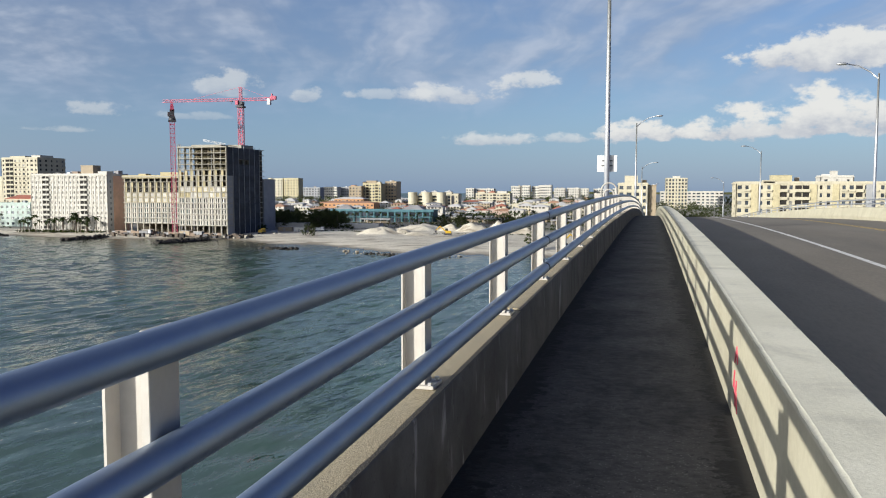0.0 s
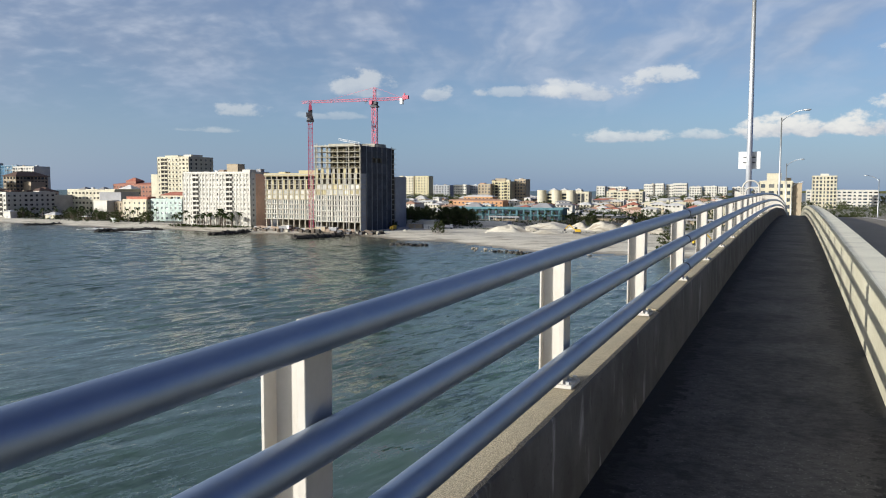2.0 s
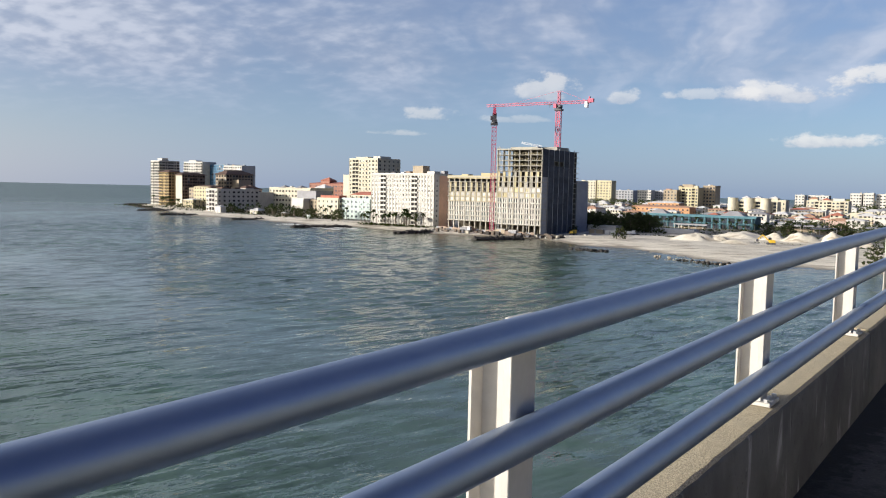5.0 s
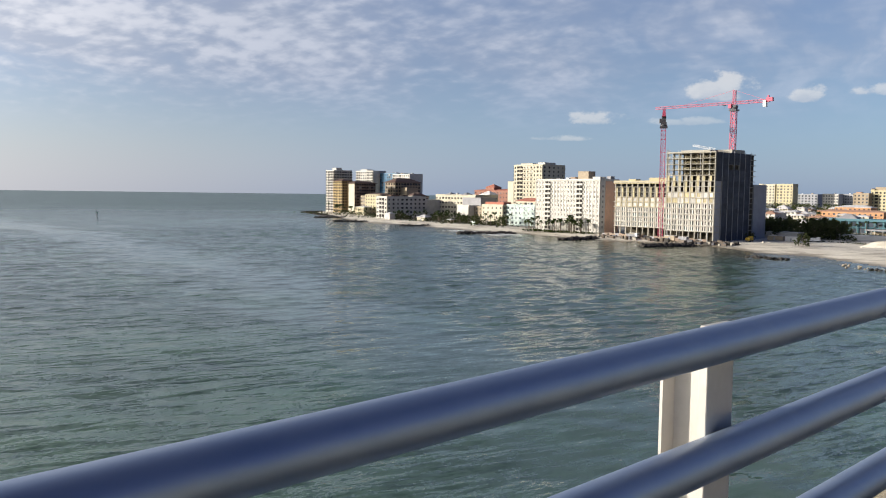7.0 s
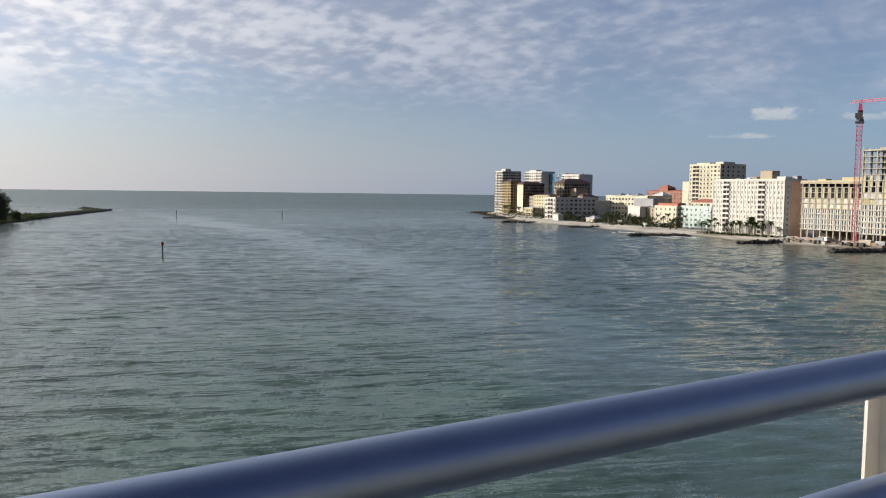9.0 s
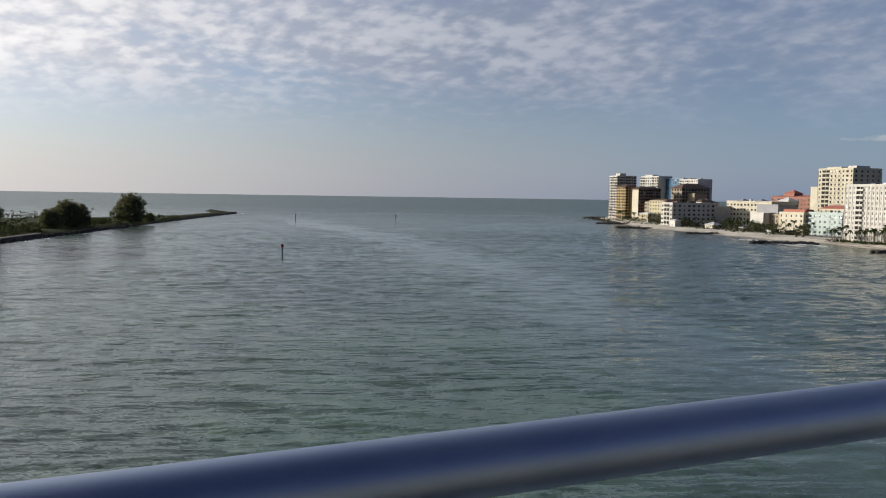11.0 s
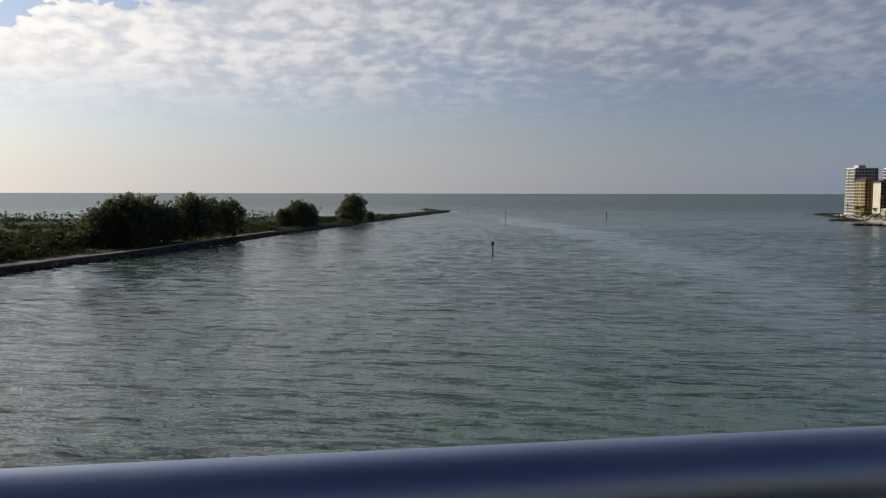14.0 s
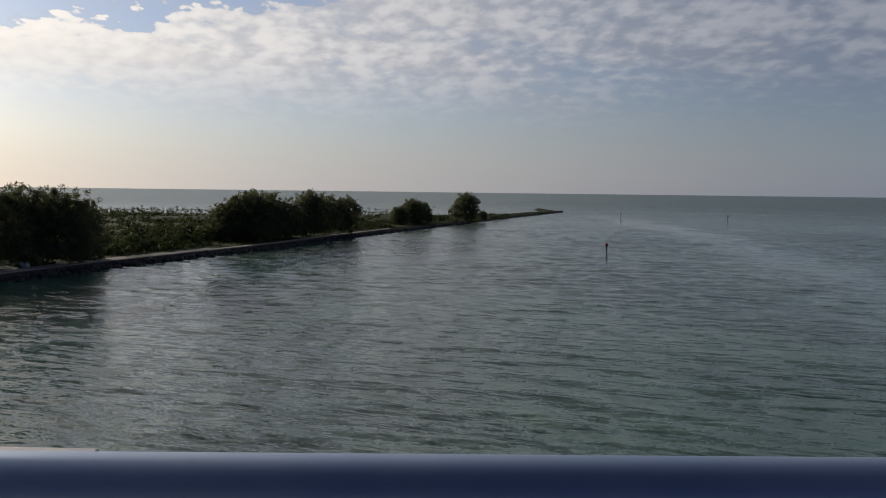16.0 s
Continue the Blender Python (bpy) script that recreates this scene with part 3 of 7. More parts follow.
# ---- geometry helpers ----
class Geo:
    """A mesh in the making: boxes, prisms, tubes, sweeps."""

    def __init__(self):
        self.v, self.f = [], []

    def add(self, verts, faces):
        k = len(self.v)
        self.v += [tuple(p) for p in verts]
        self.f += [tuple(i + k for i in f) for f in faces]
        return self

    def box(self, x0, y0, z0, x1, y1, z1):
        return self.add([(x0, y0, z0), (x1, y0, z0), (x1, y1, z0), (x0, y1, z0), (x0, y0, z1), (x1, y0, z1), (x1, y1, z1), (x0, y1, z1)],
                        [(0, 3, 2, 1), (4, 5, 6, 7), (0, 1, 5, 4), (1, 2, 6, 5), (2, 3, 7, 6), (3, 0, 4, 7)])

    def soft_box(self, x0, y0, z0, x1, y1, z1, c):
        """A box with chamfered upright and top edges."""
        ring = [(x0 + c, y0), (x1 - c, y0), (x1, y0 + c), (x1, y1 - c), (x1 - c, y1), (x0 + c, y1), (x0, y1 - c), (x0, y0 + c)]
        top = [(x0 + c, y0 + c), (x1 - c, y0 + c), (x1 - c, y0 + c), (x1 - c, y1 - c), (x1 - c, y1 - c), (x0 + c, y1 - c), (x0 + c, y1 - c), (x0 + c, y0 + c)]
        v = [(x, y, z0) for x, y in ring] + [(x, y, z1 - c) for x, y in ring] + [(x, y, z1) for x, y in top]
        f = [tuple(range(7, -1, -1)), (16, 18, 20, 22)]
        for i in range(8):
            j = (i + 1) % 8
            f.append((i, j, 8 + j, 8 + i))
            f.append((8 + i, 8 + j, 16 + j, 16 + i))
        return self.add(v, f)

    def beam(self, a, b, w, h=None):
        """A square bar from a to b."""
        a, b = Vector(a), Vector(b)
        d = (b - a).normalized()
        s = d.cross(Vector((0, 0, 1)))
        s = s.normalized() if s.length > 1e-4 else Vector((1, 0, 0))
        u = s.cross(d)
        h = w if h is None else h
        q = [s * (i * w / 2) + u * (j * h / 2) for i, j in ((-1, -1), (1, -1), (1, 1), (-1, 1))]
        return self.add([a + p for p in q] + [b + p for p in q], [(0, 1, 2, 3), (7, 6, 5, 4), (0, 4, 5, 1), (1, 5, 6, 2), (2, 6, 7, 3), (3, 7, 4, 0)])

    def prism(self, poly, z0, z1):
        n = len(poly)
        v = [(x, y, z0) for x, y in poly] + [(x, y, z1) for x, y in poly]
        f = [tuple(range(n - 1, -1, -1)), tuple(range(n, 2 * n))]
        f += [(i, (i + 1) % n, n + (i + 1) % n, n + i) for i in range(n)]
        return self.add(v, f)

    def tube(self, pts, radius, n=12, caps=True):
        """A round tube along points; radius: one, or one for each point."""
        pts = [Vector(p) for p in pts]
        rad = radius if isinstance(radius, (list, tuple)) else [radius] * len(pts)
        v = []
        for i, p in enumerate(pts):
            d = (pts[min(i + 1, len(pts) - 1)] - pts[max(i - 1, 0)]).normalized()
            s = d.cross(Vector((0, 0, 1)))
            s = s.normalized() if s.length > 1e-3 else Vector((1, 0, 0))
            u = s.cross(d)
            v += [p + (s * math.cos(t) + u * math.sin(t)) * rad[i] for t in (2 * math.pi * k / n for k in range(n))]
        f = []
        for i in range(len(pts) - 1):
            for k in range(n):
                j = (k + 1) % n
                f.append((i * n + k, i * n + j, (i + 1) * n + j, (i + 1) * n + k))
        if caps:
            f += [tuple(range(n)), tuple(reversed(range((len(pts) - 1) * n, len(pts) * n)))]
        return self.add(v, f)

    def rings(self, rows):
        """A skin over closed rings of equal length, with both ends closed."""
        n = len(rows[0])
        f = [tuple(reversed(range(n))), tuple(range((len(rows) - 1) * n, len(rows) * n))]
        for i in range(len(rows) - 1):
            f += [(i * n + k, i * n + (k + 1) % n, (i + 1) * n + (k + 1) % n, (i + 1) * n + k) for k in range(n)]
        return self.add([p for r in rows for p in r], f)

    def hip(self, x0, y0, x1, y1, z, h, over=0.4, ridge=None):
        """A hipped roof with a little thickness at the eaves."""
        x0, y0, x1, y1 = x0 - over, y0 - over, x1 + over, y1 + over
        w, d = x1 - x0, y1 - y0
        i = min(w, d) / 2 if ridge is None else ridge
        if w >= d:
            r = [(x0 + i, (y0 + y1) / 2), (x1 - i, (y0 + y1) / 2)]
        else:
            r = [((x0 + x1) / 2, y0 + i), ((x0 + x1) / 2, y1 - i)]
        v = [(x0, y0, z), (x1, y0, z), (x1, y1, z), (x0, y1, z), (x0, y0, z + 0.25), (x1, y0, z + 0.25), (x1, y1, z + 0.25), (x0, y1, z + 0.25),
             (*r[0], z + h), (*r[1], z + h)]
        f = [(0, 3, 2, 1), (0, 1, 5, 4), (1, 2, 6, 5), (2, 3, 7, 6), (3, 0, 4, 7)]
        f += [(4, 5, 9, 8), (5, 6, 9), (6, 7, 8, 9), (7, 4, 8)] if w >= d else [(4, 5, 8), (5, 6, 9, 8), (6, 7, 9), (7, 4, 8, 9)]
        return self.add(v, f)

    def mesh(self, name, material, smooth=False):
        me = bpy.data.meshes.new(name)
        me.from_pydata(self.v, [], self.f)
        me.materials.append(material)
        if smooth:
            me.polygons.foreach_set("use_smooth", [True] * len(me.polygons))
        me.update()
        return me


def part(name, geo, material, parent=None, label="", smooth=False):
    """ONE mesh object, under a thing or a part."""
    ob = new(name, geo if isinstance(geo, bpy.types.Mesh) else geo.mesh(name, material, smooth))
    ob.parent = parent
    if label:
        ob["label"] = label
    return ob


def thing(name, label, category, place=(0, 0, 0), turn=0.0, group="", kind=""):
    ob = new(name)
    ob.empty_display_size = 0.3
    ob.location, ob.rotation_euler = place, (0, 0, radians(turn))
    return tagged(ob, label, category, group, kind)


def whole(name, geo, material, label, category, group="", kind="", smooth=False):
    return tagged(part(name, geo, material, None, "", smooth), label, category, group, kind)


# ---- the bridge's line ----
GRADE, BEND, FLAT_FROM = 0.0145, 0.000334, 111.5


def deck(y):
    """Height of the walkway over the water; the bridge crests ahead of the camera."""
    if y > FLAT_FROM:
        return deck(FLAT_FROM) + (GRADE - 2 * BEND * FLAT_FROM) * (y - FLAT_FROM)
    if y < -60:
        return deck(-60) + (GRADE + 2 * BEND * 60) * (y + 60)
    return 25.0 + GRADE * y - BEND * y * y


def veer(y):
    """Sideways bend of the far ramp."""
    return 14.0 * ((y - 150) / 190) ** 2 if y > 150 else 0.0


def stations(y0, y1, step):
    n = max(1, math.ceil((y1 - y0) / step))
    return [y0 + (y1 - y0) * i / n for i in range(n + 1)]


def along(profile, y0, y1, step=2.0, geo=None):
    """A closed (x, height over the walkway) outline carried along the bridge."""
    geo = geo or Geo()
    return geo.rings([[(x + veer(y), y, deck(y) + z) for x, z in profile] for y in stations(y0, y1, step)])


NEAR_END, FAR_END = -70.0, 440.0
ROAD_Z = -0.10


def worn(geo, amount):
    """Crumbled edges."""
    geo.v = [(x + amount * noise.noise((y * 11.0, z * 90.0, x * 3)) + amount * 0.6 * noise.noise((y * 23.0, z * 90.0, 4)), y, z + amount * 0.15 * noise.noise((x * 30, y * 9.0, 8))) for x, y, z in geo.v]
    return geo


def build_bridge():
    whole("walkway", along([(-1.01, 0), (-1.01, -0.3), (0.57, -0.3), (0.57, 0)], NEAR_END, FAR_END), WALKWAY,
          "dark weathered brushed concrete walkway along the bridge", "walkway", kind="structure")
    whole("road", along([(0.9, ROAD_Z), (0.9, -0.4), (13.2, -0.4), (13.2, ROAD_Z), (6.7, ROAD_Z + 0.06)], NEAR_END, FAR_END), ASPHALT,
          "worn grey-brown road surface of a two-lane bridge", "road", kind="structure")
    whole("girder", along([(-1.3, -0.304), (-0.6, -2.2), (11.8, -2.2), (13.0, -0.304)], NEAR_END, FAR_END, 6), CONCRETE,
          "grey concrete girder under the bridge deck", "bridge girder", kind="structure")
    for y in (-48, -8, 32, 72, 112, 152, 192, 232, 272, 312, 352, 392):
        g = Geo().box(0.5 + veer(y), y - 1.0, -4, 2.6 + veer(y), y + 1.0, deck(y) - 3.6).box(9.0 + veer(y), y - 1.0, -4, 11.1 + veer(y), y + 1.0, deck(y) - 3.6)
        g.box(-0.6 + veer(y), y - 1.2, deck(y) - 3.6, 12.2 + veer(y), y + 1.2, deck(y) - 2.15)
        whole("bridge_pier", g, CONCRETE, "grey concrete bridge pier standing in the channel", "pier", "bridge piers", "structure")
    # painted lines
    for name, x, wd, mat, text in (("edge_line", 4.5, 0.15, WHITE_LINE, "worn white edge line painted on the road"),
                                   ("centre_line", 8.6, 0.12, YELLOW_LINE, "worn yellow line painted on the road"),
                                   ("centre_line", 8.85, 0.12, YELLOW_LINE, "worn yellow line painted on the road")):
        g = Geo()
        def rz(xx):
            return ROAD_Z + 0.06 * (1 - abs(xx - 6.7) / 5.8)
        for a, b in zip(stations(NEAR_END, 200, 2)[:-1], stations(NEAR_END, 200, 2)[1:]):
            q = [(x - wd / 2, a), (x + wd / 2, a), (x + wd / 2, b), (x - wd / 2, b)]
            g.add([(px + veer(py), py, deck(py) + rz(px) + 0.004) for px, py in q], [(0, 1, 2, 3)])
        whole(name, g, mat, text, "road marking", kind="structure")
    # outer parapet, cast in lengths with open joints
    wall = thing("wall_west", "weathered grey concrete parapet beside the walkway", "parapet wall", kind="structure")
    prof = [(-1.005, -0.1), (-1.018, 0.535), (-1.026, 0.548), (-1.280, 0.548), (-1.287, 0.535), (-1.287, -0.6), (-1.005, -0.6)]
    lid = [(-1.022, 0.5475), (-1.038, 0.558), (-1.272, 0.560), (-1.283, 0.5475)]
    joints = [NEAR_END] + [6.45 + 9.2 * k for k in range(-6, 16)] + [FAR_END]
    for i, (a, b) in enumerate(zip(joints[:-1], joints[1:])):
        dz = 0.012 * ((i * 7) % 3 - 1)
        part("wall_panel", along([(x, z + dz * (z > 0.5)) for x, z in prof], a + 0.008, b - 0.008, 1.15), CONCRETE, wall)
        # real grit, but toned brighter than the face to stand for sunlight
        part("wall_top", worn(along([(x, z + dz) for x, z in lid], a + 0.008, b - 0.008, 0.06 if a < 14 else (0.2 if a < 30 else 1.15)), 0.005), GRIT_TOP, wall, "exposed-grit top with sunlight in its tone")
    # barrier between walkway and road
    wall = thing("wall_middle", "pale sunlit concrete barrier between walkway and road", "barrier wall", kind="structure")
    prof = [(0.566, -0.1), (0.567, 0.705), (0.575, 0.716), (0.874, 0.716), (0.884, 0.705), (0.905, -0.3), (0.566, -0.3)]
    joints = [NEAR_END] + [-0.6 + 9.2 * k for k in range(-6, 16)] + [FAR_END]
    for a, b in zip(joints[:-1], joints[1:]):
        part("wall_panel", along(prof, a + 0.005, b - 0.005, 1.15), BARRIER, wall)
        part("wall_top", worn(along([(0.572, 0.7155), (0.589, 0.727), (0.862, 0.731), (0.879, 0.7155)], a + 0.005, b - 0.005, 0.06 if a < 14 else (0.2 if a < 30 else 1.15)), 0.004), LIT_TOP, wall, "worn top of the barrier with extra light in its colour")
    # far barrier
    wall = thing("wall_east", "pale concrete barrier along the far side of the road", "barrier wall", kind="structure")
    part("wall_panel", along([(13.2, -0.3), (13.15, 0.1), (13.32, 0.70), (13.36, 0.72), (13.6, 0.72), (13.62, 0.7), (13.65, -0.4)], NEAR_END, FAR_END, 2), BARRIER, wall)


# ---- railings ----
FACE, TUBE_X = -1.098, -1.050
POST_Y, POST_STEP = 1.618, 2.292
RAILS = [("top_rail", 1.2492, 0.0437), ("middle_rail", 0.990, 0.048), ("bottom_rail", 0.712, 0.051)]


def post_mesh():
    """An H-shaped post: thick inner flange, thin outer flange, web between; foot at the origin, inner face at x = 0."""
    g = Geo()
    g.soft_box(-0.024, -0.06, 0.0, 0.0, 0.06, 0.7225, 0.002)
    g.box(-0.128, -0.058, 0.0, -0.120, 0.058, 0.672)
    g.box(-0.121, -0.006, 0.0, -0.023, 0.006, 0.672)
    return g.mesh("post", POST)


def plate_mesh():
    g = Geo().soft_box(-0.160, -0.085, 0.0, 0.05, 0.085, 0.018, 0.003)
    return g.mesh("base_plate", POST)


def bolt_mesh():
    g = Geo()
    ring = [(0.013 * math.cos(k * math.pi / 3), 0.013 * math.sin(k * math.pi / 3)) for k in range(6)]
    return g.prism(ring, 0.016, 0.034).mesh("bolt", GALV)


def build_railing():
    rail = thing("bridge_railing", "three-tube aluminium railing on pale posts along the parapet", "railing")
    pm, bm, nm = post_mesh(), plate_mesh(), bolt_mesh()
    for k in range(-12, 56):
        y = POST_Y + POST_STEP * k
        p = part("post", pm, POST, rail)
        p.location = (FACE, y, deck(y) + 0.553)
        b = part("base_plate", bm, POST, p)
        for sx, sy in ((-0.145, -0.068), (-0.145, 0.068), (0.028, -0.068), (0.028, 0.068)):
            if -2 < k < 8:
                part("bolt", nm, GALV, b).location = (sx, sy, 0)
    seams = [(k, 0.30 + 7.92 * k) for k in range(-3, 17) if k]
    for name, h, r in RAILS:
        for (i, a), (j, b) in zip(seams[:-1], seams[1:]):
            part(name, Geo().tube([(TUBE_X, y, deck(y) + h) for y in stations(a + (0.045 if i % 4 == 1 else 0.0007), b - (0.045 if j % 4 == 1 else 0.0007), 0.573)], r, 28, False), TUBE, rail, smooth=True)
            part("splice_sleeve", Geo().tube([(TUBE_X, a - 0.06, deck(a - 0.06) + h), (TUBE_X, a + 0.06, deck(a + 0.06) + h)], r - 0.004, 24), RUBBER if i % 4 == 1 else TUBE, rail)
    # railing of the far side
    rail = thing("bridge_railing", "grey metal railing on the far concrete barrier", "railing")
    for k in range(-8, 40):
        y = 2.0 + 4.2 * k
        part("post", Geo().box(13.44, y - 0.05, deck(y) + 0.71, 13.54, y + 0.05, deck(y) + 1.2), GALV, rail)
    for h in (0.95, 1.2):
        part("rail", Geo().tube([(13.49, y, deck(y) + h) for y in stations(-40, 165, 2)], 0.045, 8), GALV, rail, smooth=True)


def street_lamp(x, y, height, toward, sign=False):
    base = deck(y) + (0.55 if x < 5 else 0.4)
    lamp = thing("street_lamp", "tall grey metal street lamp with one curved arm", "street lamp", (x + veer(y), y, base), group="lamps along the bridge")
    part("pedestal", Geo().soft_box(-0.34, -0.40, -1.3, 0.34, 0.40, 0.10, 0.03), CONCRETE, lamp)
    part("flange", Geo().tube([(0, 0, 0.10), (0, 0, 0.14)], 0.2, 12), GALV, lamp)
    part("pole", Geo().tube([(0, 0, 0.12), (0, 0, height * 0.5), (0, 0, height)], [0.105, 0.085, 0.055], 16), GALV, lamp, smooth=True)
    arm = [(toward * s, 0, height - 0.35 + h) for s, h in ((0.03, 0), (0.5, 0.45), (1.2, 0.85), (1.9, 1.0))]
    part("arm", Geo().tube(arm, [0.05, 0.045, 0.04, 0.035], 8), GALV, lamp, smooth=True)
    ex, ez = toward * 2.2, height + 0.66
    g = Geo().rings([[(ex + toward * (s - 0.35), w * math.cos(a), ez + h * math.sin(a)) for a in (2 * math.pi * k / 10 for k in range(10))]
                     for s, w, h in ((0, 0.06, 0.05), (0.2, 0.14, 0.09), (0.5, 0.16, 0.09), (0.7, 0.05, 0.04))])
    part("lamp_head", g, GALV, lamp, "grey cobra-head luminaire", smooth=True)
    if sign:
        # board on the far side of the pole, seen from behind
        board = part("sign_board", Geo().soft_box(-0.36, 0.13, 1.58, 0.36, 0.145, 2.18, 0.004), CRANE_WHITE, lamp, "bare white back of a square sign")
        for z in (1.80, 1.98):
            part("bracket", Geo().box(-0.2, 0.10, z - 0.02, 0.2, 0.13, z + 0.02), CRANE_DARK, board, "dark bracket")
        part("clamp", Geo().box(-0.03, 0.09, 1.73, 0.03, 0.13, 2.05), CRANE_DARK, board)
    return lamp


def pole_guard(y):
    """Tan arched tube guard over the lamp's pedestal, and a short row of posts on the ledge outside the parapet."""
    guard = thing("pole_guard", "tan arched tube guard round a lamp pedestal", "guard rail", (0, y, deck(y)))
    for r, top in ((0.27, 1.44), (0.17, 1.30)):
        pts = [(-1.48 - r, 0, 0.45), (-1.48 - r, 0, top)] + [(-1.48 - r * math.cos(a), 0, top + r * math.sin(a)) for a in (math.pi * k / 10 for k in range(1, 10))] + [(-1.48 + r, 0, top), (-1.48 + r, 0, 0.5)]
        part("arch", Geo().tube(pts, 0.028, 8), POST, guard, smooth=True)
    for k in range(5):
        part("post", Geo().box(-1.95 - 0.09 * k, 1.0 + 0.9 * k, -0.1, -1.85 - 0.09 * k, 1.1 + 0.9 * k, 1.32), POST, guard)
    part("rail", Geo().tube([(-1.9, 1.05, 1.3), (-2.26, 4.65, 1.28)], 0.035, 8), POST, guard, smooth=True)
    part("ledge", Geo().box(-2.5, -0.6, -0.4, -1.30, 5.2, -0.02), CONCRETE, guard)


build_bridge()
build_railing()
street_lamp(-1.60, 30.0, 9.2, 1, sign=True)
for yy in (83, 136, 189):
    street_lamp(-1.55, yy, 8.8, 1)
for yy in (57, 113, 170):
    street_lamp(13.95, yy, 8.9, -1)
pole_guard(29.4)
# sprayed scrawl on the barrier's walkway face
scrawl = thing("graffiti", "faded pink spray-paint scrawl on the barrier", "graffiti")
for dy, z0, dz in ((0.0, 0.10, 0.12), (0.05, 0.30, -0.14), (0.11, 0.12, 0.16), (0.18, 0.34, -0.12), (0.03, 0.42, 0.10), (0.12, 0.48, -0.08)):
    y0 = 5.38 + dy
    part("stroke", Geo().beam((0.5652 + 0.0012 * z0 + veer(y0), y0, deck(y0) + z0), (0.5652 + 0.0012 * (z0 + dz) + veer(y0), y0 + 0.07, deck(y0) + z0 + dz), 0.012, 0.02), GRAFFITI, scrawl)


# ---- sea and land ----
def inside(px, py, poly):
    hit = False
    for (x0, y0), (x1, y1) in zip(poly, poly[1:] + poly[:1]):
        if (y0 > py) != (y1 > py) and px < x0 + (py - y0) * (x1 - x0) / (y1 - y0):
            hit = not hit
    return hit


def offshore(px, py, poly):
    """Distance from the shore, positive on land."""
    best = 1e9
    for (x0, y0), (x1, y1) in zip(poly, poly[1:] + poly[:1]):
        dx, dy = x1 - x0, y1 - y0
        t = min(1, max(0, ((px - x0) * dx + (py - y0) * dy) / (dx * dx + dy * dy)))
        best = min(best, math.hypot(px - x0 - t * dx, py - y0 - t * dy))
    return best if inside(px, py, poly) else -best


def sheet(name, poly, bounds, step, height, pick, mats, label, category):
    """A land sheet from a grid of heights; pick(x, y, d) chooses the material."""
    x0, y0, x1, y1 = bounds
    nx, ny = int((x1 - x0) / step), int((y1 - y0) / step)
    v, keep = [], []
    for j in range(ny + 1):
        for i in range(nx + 1):
            x, y = x0 + i * step, y0 + j * step
            d = offshore(x, y, poly)
            v.append((x, y, height(x, y, d)))
            keep.append(d)
    faces, index = [], []
    for j in range(ny):
        for i in range(nx):
            q = (j * (nx + 1) + i, j * (nx + 1) + i + 1, (j + 1) * (nx + 1) + i + 1, (j + 1) * (nx + 1) + i)
            if max(keep[k] for k in q) > -step * 1.5:
                faces.append(q)
                index.append(pick(v[q[0]][0] + step / 2, v[q[0]][1] + step / 2, sum(keep[k] for k in q) / 4))
    me = bpy.data.meshes.new(name)
    me.from_pydata(v, [], faces)
    for m in mats:
        me.materials.append(m)
    me.polygons.foreach_set("material_index", index)
    me.polygons.foreach_set("use_smooth", [True] * len(faces))
    me.update()
    return tagged(new(name, me), label, category, kind="structure")


TOWN_SHORE = [(140, 290), (20, 300), (-50, 312), (-74, 315), (-97, 306), (-123, 329), (-155, 350), (-178, 350), (-222, 377), (-266, 364), (-299, 364), (-344, 374), (-400, 372),
              (-480, 389), (-539, 386), (-640, 428), (-746, 476), (-812, 505), (-840, 560), (-900, 720), (-900, 1640), (460, 1640), (460, 320)]
MOUNDS = [(-150, 480, 30, 1.2), (-95, 450, 25, 1.2)]


def town_height(x, y, d):
    z = 1.6 * min(1, max(-1, d / 26)) + 0.25 * noise.noise((x * 0.03, y * 0.03, 0))
    if d > 5:
        for mx, my, r, h in MOUNDS:
            q = ((x - mx) ** 2 + (y - my) ** 2) / (r * r)
            if q < 6:
                z += h * math.exp(-q) * (1 + 0.25 * noise.noise((x * 0.15, y * 0.15, 3)))
    return z - (0.3 if d < 2 else 0)


def town_pick(x, y, d):
    if x > -238 and y < 462 + 12 * noise.noise((x * 0.03, 0, 4)) and x < -20:
        return 0
    return 0 if d < (42 if x > -420 else 34) else 1


ISLAND_SHORE = [(-208, -124), (-227, -119), (-250, -113), (-275, -104), (-305, -93), (-340, -80), (-405, -64), (-474, -43), (-571, -11), (-731, 39), (-932, 110), (-940, 102),
                (-1046, 92), (-1044, 86), (-930, 86), (-800, 34), (-745, -20), (-735, -70), (-690, -190), (-700, -330), (-840, -760), (-60, -760), (-60, -210), (-150, -150)]


def island_height(x, y, d):
    return 2.0 * min(1, max(-1, d / 7)) + (0.35 * noise.noise((x * 0.05, y * 0.05, 7)) if d > 6 else 0)


def island_pick(x, y, d):
    return 1 if x < -600 and y < -60 and d < 9 else 0


def spaced(a, b, cell, far):
    """Even steps from a to b, then growing ones out to the horizon."""
    mid = list(np.arange(a, b, cell))
    lo, hi, step = [], [], cell
    x0, x1 = mid[0], mid[-1]
    while x0 > -far or x1 < far:
        step *= 1.35
        x0, x1 = max(x0 - step, -far), min(x1 + step, far)
        if not lo or lo[-1] > -far:
            lo.append(x0)
        if not hi or hi[-1] < far:
            hi.append(x1)
    return np.array(lo[::-1] + mid + hi)


